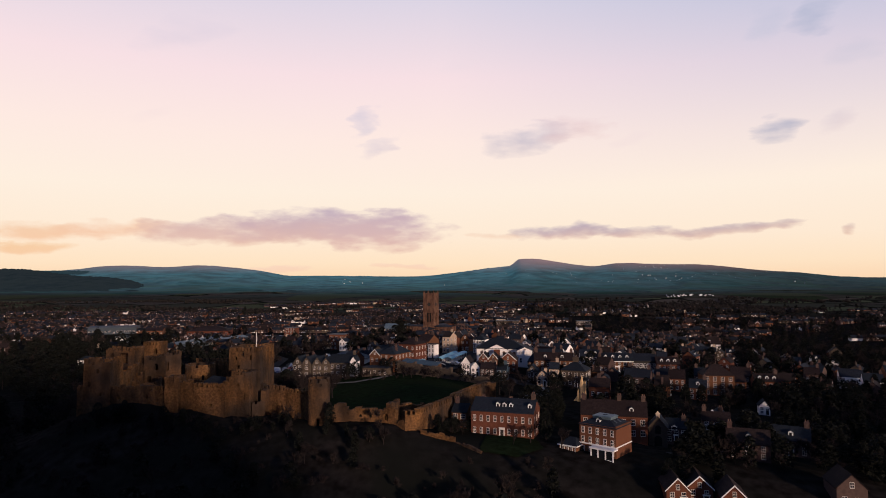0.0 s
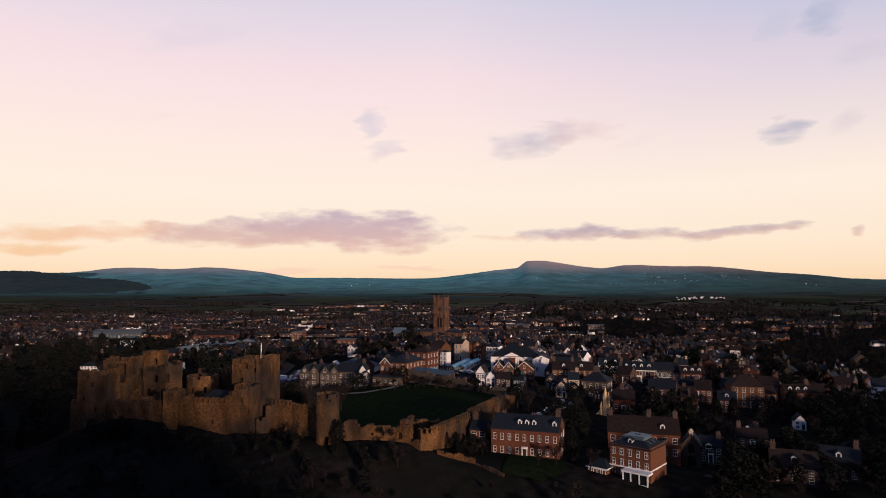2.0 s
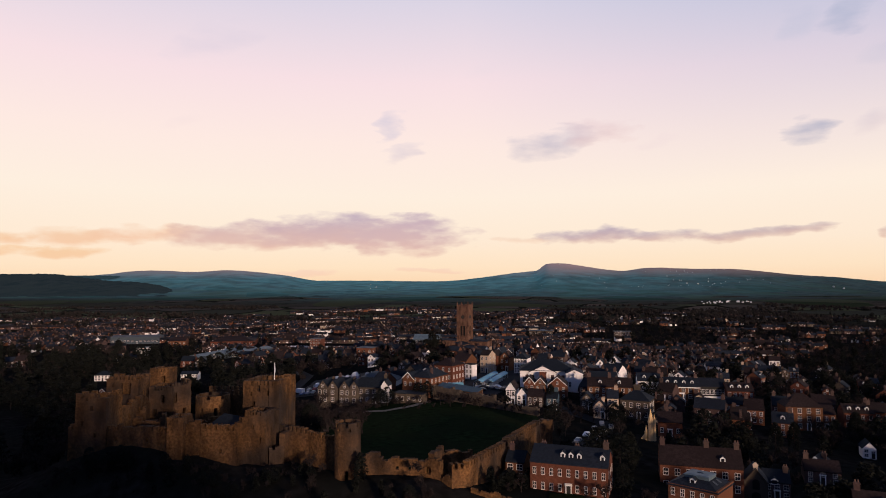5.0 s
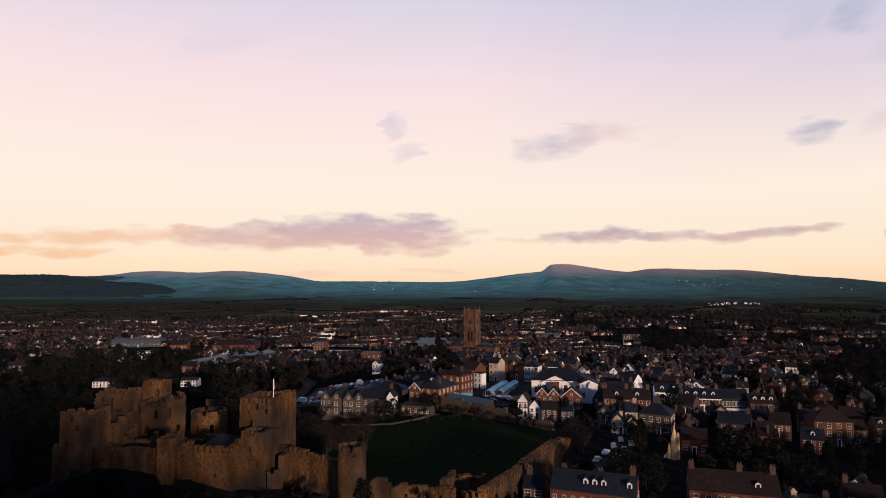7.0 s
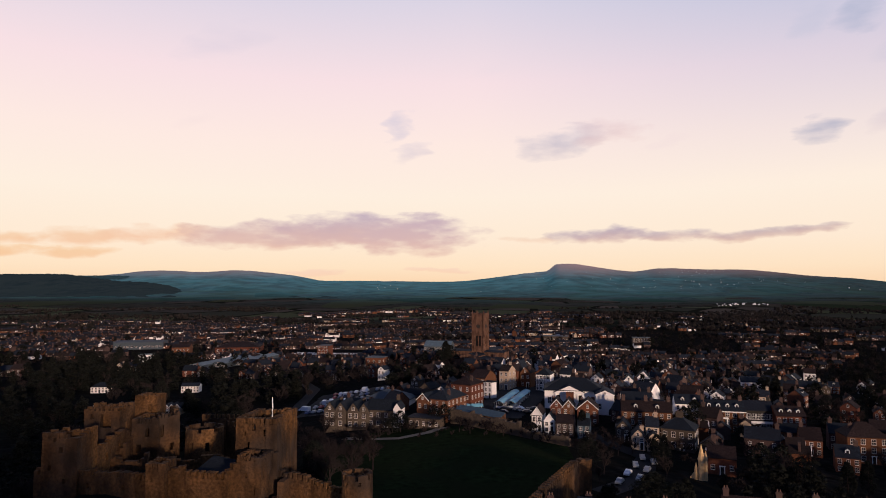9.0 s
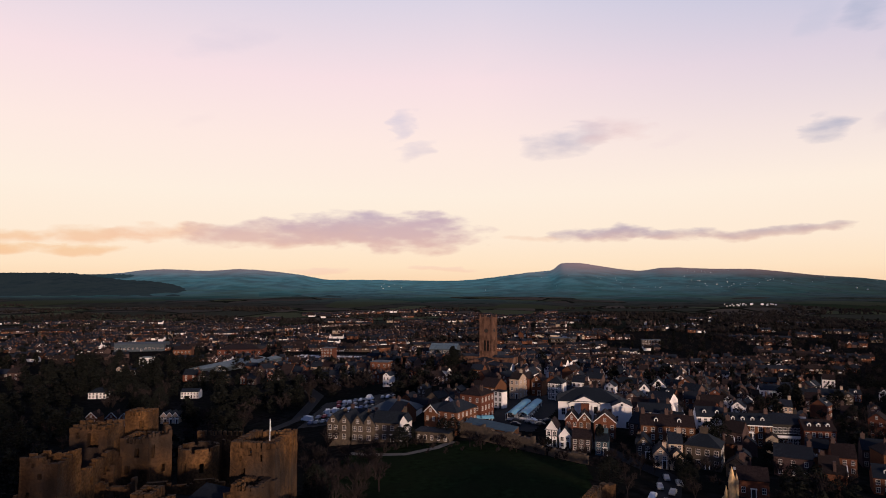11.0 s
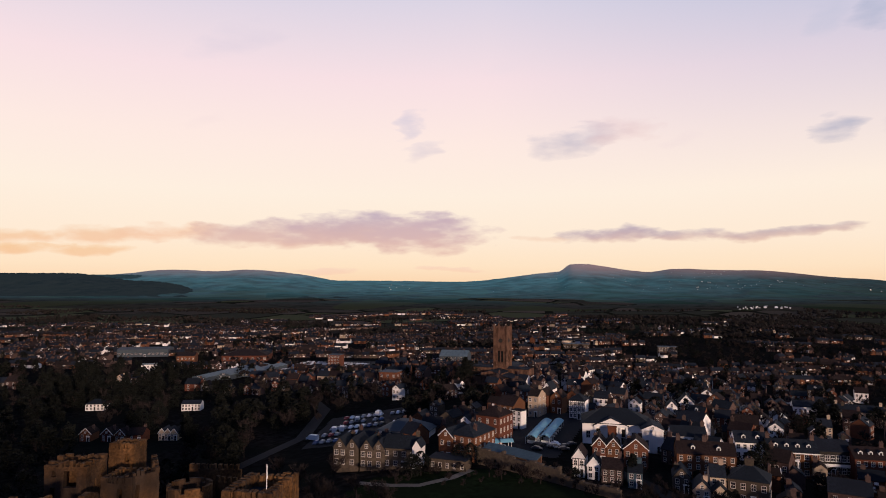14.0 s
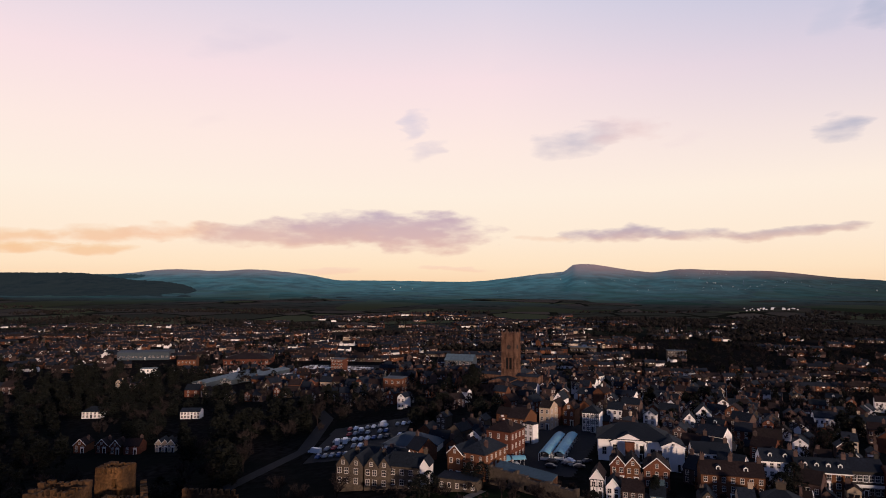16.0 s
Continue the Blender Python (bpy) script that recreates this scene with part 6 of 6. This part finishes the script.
    for i in range(int(length / 4) + 1):
        for sx in (-2.0, 2.0):
            part("post", cached(("stallpost",), lambda: boxes("post", (-0.06, -0.06, 0, 0.06, 0.06, 2.65))), M_TRIM, s, at=pose(sx, min(length - 0.1, 0.1 + i * 4), 0))
    for i in range(int(length / 5)):
        part("counter", cached(("counter",), lambda: boxes("counter", (-1.7, 0, 0.0, 1.7, 1.2, 0.9))), M_TRIM, s, at=pose(0, 1.5 + i * 5, 0))


canopy(-2.0, 335, -16, 34, "arched pale blue market canopy on the square")
canopy(3.2, 335.5, -16, 34, "arched pale blue market canopy on the square")
canopy(-17.5, 326.0, -30, 5, "small pale canopy at the edge of the square")
canopy(-14.0, 329.0, -75, 5, "small pale canopy at the edge of the square")


def car_meshes():
    prof = [(-2.1, 0.35), (-2.1, 0.85), (-1.2, 0.98), (-0.65, 1.45), (0.9, 1.48), (1.75, 1.0), (2.1, 0.9), (2.1, 0.35)]
    vs = [(s * (0.85 if z < 1.1 else 0.68), y, z) for s in (-1, 1) for y, z in prof]
    n = len(prof)
    fs = [tuple(range(n)), tuple(reversed(range(n, 2 * n)))] + [(i, n + i, n + (i + 1) % n, (i + 1) % n) for i in range(n)]
    body = mesh_of("car_body", vs, fs)
    wheel = mesh_of("wheel", [(s, 0.32 * math.cos(a * math.pi / 5), 0.32 + 0.32 * math.sin(a * math.pi / 5)) for s in (-0.1, 0.1) for a in range(10)],
                    [tuple(range(10)), tuple(reversed(range(10, 20)))] + [(a, 10 + a, 10 + (a + 1) % 10, (a + 1) % 10) for a in range(10)])
    glass = mesh_of("car_glass", [(s * 0.72, y, z) for s in (-1, 1) for y, z in ((-1.12, 1.02), (-0.66, 1.42), (0.88, 1.45), (1.6, 1.05))] , [(0, 3, 2, 1), (4, 5, 6, 7), (0, 1, 5, 4), (2, 3, 7, 6)])
    return body, wheel, glass


CAR_PAINTS = [(mat(f"car_paint_{w}", c, 0.35, 3.0, 0.05, 0.0, 0.5), w) for w, c in (("white", (0.75, 0.75, 0.75)), ("grey", (0.25, 0.26, 0.27)), ("dark", (0.03, 0.03, 0.035)), ("blue", (0.05, 0.09, 0.2)), ("red", (0.3, 0.03, 0.03)))]
CAR_BODY, CAR_WHEEL, CAR_GLASS = car_meshes()
CAR_WHEEL.materials.append(M_TYRE)
CAR_GLASS.materials.append(M_GLASS)
CAR_BODIES = []
for paint, word in CAR_PAINTS:
    me = CAR_BODY.copy()
    me.materials.append(paint)
    CAR_BODIES.append((me, word))


def car(x, y, rz, k):
    me, word = CAR_BODIES[k]
    c = thing("car", f"parked {word} hatchback car on asphalt", "car", pose(x, y, ground_z(x, y) + 0.18, 0, 0, rz), "parked cars")
    part("body", me, None, c)
    part("window", CAR_GLASS, None, c)
    for sx in (-0.8, 0.8):
        for sy in (-1.3, 1.3):
            part("wheel", CAR_WHEEL, None, c, at=pose(sx, sy, 0))


for row in range(5):
    for i in range(11):
        if rng.random() < 0.8:
            car(-93 + i * 3.0 + row * 0.6, 362 + row * 12.5 - i * 0.3, -6 + rng.uniform(-3, 3), rng.choice((0, 0, 0, 1, 1, 1, 2, 3, 4)))


def van(x, y, rz):
    v = thing("van", "parked white panel van on asphalt", "van", pose(x, y, ground_z(x, y) + 0.18, 0, 0, rz), "parked vans")
    prof = [(-2.9, 0.4), (-2.9, 2.5), (1.2, 2.5), (2.0, 1.5), (2.8, 1.2), (2.9, 0.4)]
    n_ = len(prof)
    part("body", mesh_of("van_body", [(sx * (1.0 if z < 1.6 else 0.92), y_, z) for sx in (-1, 1) for y_, z in prof], [tuple(range(n_)), tuple(reversed(range(n_, 2 * n_)))] + [(i, n_ + i, n_ + (i + 1) % n_, (i + 1) % n_) for i in range(n_)]), CAR_PAINTS[0][0], v)
    part("windscreen", mesh_of("windscreen", [(-0.85, 1.28, 2.42), (0.85, 1.28, 2.42), (0.88, 2.02, 1.54), (-0.88, 2.02, 1.54)], [(3, 2, 1, 0)]), M_GLASS, v)
    for sx in (-0.92, 0.92):
        for sy in (-1.8, 1.8):
            part("wheel", CAR_WHEEL, None, v, at=pose(sx, sy, 0))


for vx, vy, vr in ((-97, 371, 70), (-90, 383, 10), (-86.5, 383.5, 8), (-83, 402, 4), (-74, 412, -8)):
    van(vx, vy, vr)


def far_cars():
    """Rows of cars on the supermarket's car park, far off."""
    r = random.Random(12)
    vs, fs = [], []
    co = [tuple(v.co) for v in CAR_BODY.vertices]
    polys = [tuple(p.vertices) for p in CAR_BODY.polygons]
    for row in range(9):
        for i in range(24):
            x, y = -212 + i * 2.9 + row * 1.2, 646 + row * 9.5 - i * 0.5
            if r.random() < 0.28:
                continue
            m, n_ = pose(x, y, ground_z(x, y) + 0.1, 0, 0, -10), len(vs)
            vs += [tuple(m @ Vector(c)) for c in co]
            fs += [tuple(n_ + k for k in p) for p in polys]
    return mesh_of("far_cars", vs, fs)


tagged(part("far_cars", far_cars(), mat("mixed_car_paint", (0.30, 0.31, 0.33), 0.4, 3.0, 0.05, 0.0, 0.4, per_object=1.4)), "rows of parked cars beside the supermarket", "cars", kind="stuff")
draped("supermarket_car_park", [(-216, 640), (-142, 632), (-128, 736), (-205, 738)], 0.1, M_ROAD, "dark asphalt supermarket car park", "car park", 3.0)
for i in range(7):
    car(31.0 + i * 2.2 + (2.4 if i % 2 else -2.2), 241 + i * 4.4, -26 if i < 4 else -8, rng.choice((0, 1, 1, 2)))
for i in range(10):
    car(rng.uniform(-8, 14), rng.uniform(326, 340), rng.uniform(0, 180), rng.choice((0, 1, 2)))


# ---- trees ----
def tube(vs, fs, a, b, ra, rb, sides=4):
    d = (b - a)
    if d.length < 1e-6:
        return
    q = d.to_track_quat("Z", "Y")
    n = len(vs)
    for p, r in ((a, ra), (b, rb)):
        for i in range(sides):
            t = 2 * math.pi * i / sides
            vs.append(tuple(p + q @ Vector((r * math.cos(t), r * math.sin(t), 0))))
    fs.extend((n + i, n + (i + 1) % sides, n + sides + (i + 1) % sides, n + sides + i) for i in range(sides))


def bare_tree(seed, tall, forks=(4, 4, 5, 5, 5), thin=2.2):
    """Trunk with limbs, and a crown of fine twigs."""
    r = random.Random(seed)
    tv, tf, cv, cf = [], [], [], []

    def grow(p, d, length, rad, level):
        q = p + d * length
        if level < 3:
            tube(tv, tf, p, q, rad, rad * 0.68, 6 if level == 0 else 4)
        else:
            n = len(cv)
            side = d.cross(Vector((r.uniform(-1, 1), r.uniform(-1, 1), r.uniform(-1, 1)))).normalized() * rad * thin
            cv.extend([tuple(p - side), tuple(p + side), tuple(q)])
            cf.append((n, n + 1, n + 2))
        if level == 5:
            return
        for _ in range(forks[level]):
            spread = (0.55, 0.7, 0.8, 0.9, 1.0)[level]
            nd = (d + Vector((r.uniform(-1, 1), r.uniform(-1, 1), r.uniform(-0.45, 0.9))) * spread).normalized()
            at = p + d * length * r.uniform(0.55, 1.0)
            grow(at, nd, length * r.uniform(0.52, 0.78), rad * 0.55, level + 1)

    grow(Vector((0, 0, -1)), Vector((r.uniform(-0.05, 0.05), r.uniform(-0.05, 0.05), 1)).normalized(), tall * 0.34, tall * 0.022, 0)
    return mesh_of("trunk", tv, tf), mesh_of("crown", cv, cf)


def evergreen(seed, tall, wide, tufts=1500, big=1.0):
    """Trunk, and a crown of many small tufts in an uneven outline."""
    r = random.Random(seed)
    tv, tf, cv, cf = [], [], [], []
    tube(tv, tf, Vector((0, 0, -1)), Vector((0, 0, tall * 0.8)), tall * 0.03, tall * 0.008, 6)
    for i in range(7):
        a, z = r.uniform(0, 6.3), tall * r.uniform(0.2, 0.7)
        tube(tv, tf, Vector((0, 0, z)), Vector((math.cos(a) * wide * 0.4, math.sin(a) * wide * 0.4, z + tall * 0.08)), tall * 0.01, tall * 0.004)
    lumps = [(r.uniform(0, 6.3), r.uniform(0.1, 1.0), r.uniform(0.6, 1.15)) for _ in range(16)]
    for _ in range(tufts):
        a0, hh, k = r.choice(lumps)
        z = min(1.0, max(0.04, hh + r.gauss(0, 0.10)))
        rad = wide * 0.5 * k * (math.sin(math.pi * min(1, (z + 0.12) / 1.14)) ** 0.6) * r.uniform(0.55, 1.0) ** 0.5
        a = a0 + r.gauss(0, 0.8)
        p = Vector((math.cos(a) * rad, math.sin(a) * rad, tall * (0.08 + 0.92 * z)))
        s = tall * r.uniform(0.022, 0.05) * big
        n = len(cv)
        for _k in range(4):
            cv.append(tuple(p + Vector((r.uniform(-1, 1), r.uniform(-1, 1), r.uniform(-0.7, 0.7))) * s))
        cf.extend([(n, n + 1, n + 2), (n, n + 2, n + 3)])
    return mesh_of("trunk", tv, tf), mesh_of("crown", cv, cf)


BARE = [bare_tree(s, 12.0, (4, 4, 4, 5, 4), 2.6) for s in (1, 2, 3, 4)]
LIGHT = [bare_tree(s, 12.0, (4, 4, 4, 3, 3), 4.2) for s in (11, 12, 13)]
THIN = [bare_tree(s, 12.0, (4, 4, 3, 3, 2), 7.5) for s in (21, 22, 23)]
GREEN = [evergreen(s, 11.0, w) for s, w in ((1, 8.0), (2, 7.0), (3, 10.0), (4, 5.0))]
GREEN_THIN = [evergreen(s, 11.0, w, 330, 2.0) for s, w in ((5, 8.0), (6, 5.0), (7, 9.0), (8, 4.4))]
for t_, c_ in BARE + GREEN:
    t_.materials.append(M_BARK)
for _, c_ in BARE:
    c_.materials.append(M_BARK)
for _, c_ in GREEN:
    c_.materials.append(M_LEAF)


WOOD, FLAT, COUNT = {}, {}, {}


def tree(x, y, size, green=False, joined=False):
    t_, c_ = rng.choice(GREEN if green else BARE)
    m = pose(x, y, ground_z(x, y), 0, 0, rng.uniform(0, 360)) @ Matrix.Diagonal((size, size, size * rng.uniform(0.9, 1.15), 1))
    if joined:
        t_, c_ = rng.choice(GREEN_THIN if green else LIGHT if y < 186 else THIN)
        if c_.name not in FLAT:
            co, tri = np.empty(len(c_.vertices) * 3), np.empty(len(c_.loops), dtype=np.int32)
            c_.vertices.foreach_get("co", co)
            c_.loops.foreach_get("vertex_index", tri)
            FLAT[c_.name] = co.reshape(-1, 3), tri
        co, tri = FLAT[c_.name]
        vs, fs = WOOD.setdefault(green, ([], []))
        turn = np.array(m)
        fs.append(tri + COUNT.get(green, 0))
        vs.append(co @ turn[:3, :3].T + turn[:3, 3])
        COUNT[green] = COUNT.get(green, 0) + len(co)
        return
    ob = thing("tree", "dark evergreen tree with dense foliage" if green else "bare brown winter tree with fine twigs", "tree", m, "evergreen trees" if green else "bare trees")
    part("trunk", t_, None, ob)
    part("crown", c_, None, ob)


OPEN_VIEWS = ((-218, 393, 6), (-207, 393, 6), (-199, 391, 6), (-191, 391, 8), (-178, 395, 9), (-267, 470, 11), (-201, 471, 11), (-319, 634, 12), (-58, 306, 20), (-52, 344, 16), (-80, 386, 24), (-392, 755, 30), (-238, 600, 30), (68, 202, 5), (75, 206, 6), (58, 152, 9), (124.5, 247, 5), (54.6, 249.6, 5), (43, 177.4, 11), (56, 204, 8), (18, 193, 12), (124, 286, 9), (93, 220, 4))


def hides(x, y):
    """Whether a tree here would stand before one of the houses that show between the trees."""
    for a, c, half in OPEN_VIEWS:
        to = Vector((-15 - a, 70 - c)).normalized()
        off = Vector((x - a, y - c))
        if 0 < off.dot(to) < 75 and abs(off.x * to.y - off.y * to.x) < half:
            return True
    return False


# the wooded slope under the castle
n = 0
while n < 680:
    x, y = rng.uniform(-270, 48), rng.uniform(60, 186)
    if (x > -118 and y > 184 + 0.04 * x) or (x > -15 and y > 160) or (x > 28 and y > 140):
        continue
    tree(x, y, rng.uniform(0.8, 1.3) if y < 150 else rng.uniform(0.4, 0.75), rng.random() < 0.2, n > 110)
    n += 1
for x, y, s, gr in ((-103, 191.5, 0.5, True), (-100, 190, 0.42, True), (-95, 191.5, 0.4, True), (-92, 190, 0.36, True), (-60, 188, 0.4, False), (-46, 190, 0.5, False), (-20, 176, 0.4, True), (-16, 175, 0.5, False),
                    (-52, 232, 1.25, False), (-50, 216, 1.2, False), (-45, 224, 1.1, False), (-47, 236, 1.2, False), (-43, 250, 1.1, False), (-54, 222, 1.1, True), (-46, 262, 1.1, False), (-55, 240, 1.3, False), (-48, 245, 1.2, False), (-56, 256, 1.2, False), (-50, 268, 1.0, False), (-62, 246, 1.3, False), (-64, 262, 1.3, False), (-70, 275, 1.3, False), (-58, 280, 1.0, False),
                    (-84, 262, 1.2, False), (-95, 275, 1.3, False), (-105, 290, 1.3, True), (-80, 290, 1.2, False), (-70, 300, 1.1, False), (-90, 305, 1.2, False),
                    (-43.5, 298, 0.75, True), (-40.5, 299, 0.7, True), (-24, 306, 0.65, True), (-28, 309, 0.6, True), (-18, 296, 0.7, False), (-14, 293, 0.75, False), (-8, 292, 0.7, False), (-2, 290, 0.6, False), (8, 290, 0.7, False), (27, 293, 0.8, True),
                    (23, 240, 0.7, False), (26, 249, 0.75, False), (23, 257, 0.8, True), (29, 264, 0.7, False), (35, 271, 0.7, False), (46, 258, 0.7, True), (44, 248, 0.7, False), (47, 268, 0.7, True), (40, 273, 0.55, False), (50, 271, 0.6, True), (22, 266, 0.8, False), (26, 274, 0.8, False), (28, 208, 1.0, True), (34, 206, 1.05, True), (31, 214, 1.1, True), (38, 212, 1.0, True), (25, 182, 0.6, False), (30, 186, 0.7, True), (33, 178, 0.7, False), (20, 180, 0.5, False), (6, 188, 0.45, False), (2, 190, 0.5, False),
                    (66, 300, 1.1, True), (71, 303, 1.1, True), (68, 295, 0.9, False), (118, 268, 1.0, False), (132, 262, 1.1, False), (140, 272, 1.1, False), (112, 250, 0.9, False), (100, 246, 0.9, True), (92, 242, 0.9, True)):
    tree(x, y, s, gr)
# dark trees between the low town and the castle
n = 0
while n < 520:
    x, y = rng.uniform(-430, -75), rng.uniform(240, 620)
    if y < 300 and x > -125 or not free(x, y, 7) or noise.noise(Vector((x / 60, y / 60, 2))) < -0.3 or (x > -112 and y > 335) or hides(x, y) or (x > -240 and y > 470 and rng.random() < 0.75):
        continue
    tree(x, y, rng.uniform(0.9, 1.5), rng.random() < 0.7, n > 70)
    n += 1
# gardens to the right
n = 0
while n < 420:
    x, y = rng.uniform(50, 340), 165 + 330 * rng.random() ** 1.4
    if x / y > 0.8 or not free(x, y, 6.5) or noise.noise(Vector((x / 50, y / 50, 8))) < -0.25 or hides(x, y):
        continue
    tree(x, y, rng.uniform(0.6, 1.1), rng.random() < 0.4, n > 60)
    n += 1
# the dark gardens and lanes below the town wall
n = 0
while n < 230:
    x, y = rng.uniform(50, 190), rng.uniform(140, 262)
    if not free(x, y, 6) or hides(x, y) or y < 150 + 0.1 * x:
        continue
    tree(x, y, rng.uniform(0.45, 0.85), rng.random() < 0.45, n > 40)
    n += 1
# shrubs and ivy tangles along the foot of the walls
FOOT = [(-113, 193), (-101, 193), (-86, 189.5), (-70, 189.5), (-57, 189.0), (-48, 193), (-40, 185), (-30, 184.5), (-18, 183), (-9, 180), (3, 176), (12, 170)]
for (x0, y0), (x1, y1) in zip(FOOT, FOOT[1:]):
    steps = int(math.hypot(x1 - x0, y1 - y0) / 0.8)
    for i in range(steps):
        f = (i + rng.random()) / steps
        px_, py_ = x0 + (x1 - x0) * f, y0 + (y1 - y0) * f - 9 * rng.random() ** 1.6
        if px_ > -42:
            continue
        tree(px_, py_, rng.uniform(0.16, 0.42), rng.random() < 0.35, True)
for i in range(46):
    tree(rng.uniform(-60, 6), rng.uniform(284, 303), rng.uniform(0.3, 0.55), False, True)
for i in range(90):
    f = rng.random()
    tree(-5 + 24 * f + rng.uniform(2.5, 7), 186 + 44 * f - rng.uniform(0, 5), rng.uniform(0.2, 0.45), rng.random() < 0.4, True)
for i in range(85):
    tx, ty = rng.uniform(-6, 62), rng.uniform(126, 163)
    if not hides(tx, ty) or ty < 150:
        tree(tx, ty, rng.uniform(0.35, 0.6), rng.random() < 0.3, True)
# round the castle's far corner, and between the houses of the old town
for i in range(90):
    tree(rng.uniform(-230, -114), rng.uniform(150, 250), rng.uniform(0.6, 1.1), rng.random() < 0.3, True)
n = 0
while n < 300:
    x, y = rng.uniform(40, 380), rng.uniform(255, 620)
    if x / y > 0.75 or not free(x, y, 4.6) or hides(x, y) or noise.noise(Vector((x / 45, y / 45, 14))) < -0.05:
        continue
    tree(x, y, rng.uniform(0.4, 0.8), rng.random() < 0.2, True)
    n += 1
n = 0
while n < 260:
    x, y = rng.uniform(-520, -190), rng.uniform(430, 760)
    if not free(x, y, 4.5) or hides(x, y):
        continue
    tree(x, y, rng.uniform(0.5, 0.9), rng.random() < 0.4, True)
    n += 1
# bare crowns over the gardens east of the old town, by the church and before the square
n = 0
while n < 620:
    y = 300 + 620 * rng.random()
    x = rng.uniform(0.22, 0.75) * y
    if not free(x, y, 4.4) or hides(x, y):
        continue
    tree(x, y, rng.uniform(0.5, 0.95), rng.random() < 0.22, True)
    n += 1
n = 0
while n < 120:
    x, y = rng.uniform(-130, -16), rng.uniform(395, 500)
    if not free(x, y, 5.0) or -102 < x < -58 and y < 430 or abs(x + 8) < 16 and y > 470:
        continue
    tree(x, y, rng.uniform(0.7, 1.15), rng.random() < 0.15, True)
    n += 1
for x, y, size in ((-32, 482, 1.5), (-29, 488, 1.4), (-36, 478, 1.2), (-130, 470, 1.2), (-126, 450, 1.1)):
    tree(x, y, size, True)
n = 0
while n < 34:
    x, y = rng.uniform(8, 52), rng.uniform(272, 300)
    if free(x, y, 3.4):
        tree(x, y, rng.uniform(0.35, 0.6), rng.random() < 0.2, True)
        n += 1
# thick scrub on the slope under the castle
n = 0
while n < 520:
    x, y = rng.uniform(-215, 30), rng.uniform(95, 186)
    if (x > -118 and y > 183 + 0.04 * x) or (x > -15 and y > 166):
        continue
    tree(x, y, rng.uniform(0.25, 0.6), rng.random() < 0.15, True)
    n += 1
# among the far houses
n = 0
while n < 2000:
    y = 470 + 900 * rng.random()
    x = rng.uniform(-0.8, 0.8) * y
    if not free(x, y, 5.5) or (y < 560 and -60 < x < 60) or hides(x, y) or (-216 < x < -125 and 630 < y < 740):
        continue
    tree(x, y, rng.uniform(0.5, 1.0), rng.random() < 0.3, True)
    n += 1


def triangles(name, points, corners):
    me = bpy.data.meshes.new(name)
    me.vertices.add(len(points))
    me.vertices.foreach_set("co", points.ravel())
    me.loops.add(len(corners))
    me.loops.foreach_set("vertex_index", corners)
    me.polygons.add(len(corners) // 3)
    me.polygons.foreach_set("loop_start", np.arange(0, len(corners), 3, dtype=np.int32))
    me.update(calc_edges=True)
    return me


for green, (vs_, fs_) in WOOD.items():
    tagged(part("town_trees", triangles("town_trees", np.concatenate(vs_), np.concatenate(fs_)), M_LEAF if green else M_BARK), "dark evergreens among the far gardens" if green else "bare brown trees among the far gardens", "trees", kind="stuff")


# ---- far woods and hedges: stuff ----
def far_woods():
    r = random.Random(5)
    vs, fs = [], []
    count = 0
    while count < 6000:
        y = 900 + 950 * r.random() ** 1.1
        x = r.uniform(-0.85, 0.85) * y
        k = noise.noise(Vector((x / 260, y / 180, 21)))
        wooded = 0.10 < x / y < 0.45 and 1000 < y < 1500
        if k < (0.12 if not wooded else -0.25):
            continue
        z = ground_z(x, y)
        if y > 1100:
            z += (noise.noise(Vector((x / 500, y / 500, 0))) * 8 + noise.noise(Vector((x / 170, y / 170, 3))) * 3) * ease(900, 1600, math.hypot(x, y - 130))
        s = r.uniform(2.2, 5.0)
        for _ in range(3):
            p = Vector((x + r.uniform(-s, s) * 0.6, y + r.uniform(-s, s) * 0.6, z + s * r.uniform(0.3, 0.9)))
            n_ = len(vs)
            q = s * r.uniform(0.45, 0.8)
            vs += [tuple(p + Vector(d) * q * r.uniform(0.7, 1.2)) for d in ((1, 0, 0), (0, 1, 0), (-1, 0, 0), (0, -1, 0), (0, 0, 1.1), (0, 0, -1))]
            fs += [(n_ + a, n_ + b, n_ + c) for a, b, c in ((0, 1, 4), (1, 2, 4), (2, 3, 4), (3, 0, 4), (1, 0, 5), (2, 1, 5), (3, 2, 5), (0, 3, 5))]
        count += 1
    return mesh_of("far_woods", vs, fs)


tagged(part("far_woods", far_woods(), mat("far_wood", (0.024, 0.021, 0.018), 1.0, 0.1, 0.4, 0.0, 0.02)), "dark bare woods and hedges beyond the town", "woods", kind="stuff")
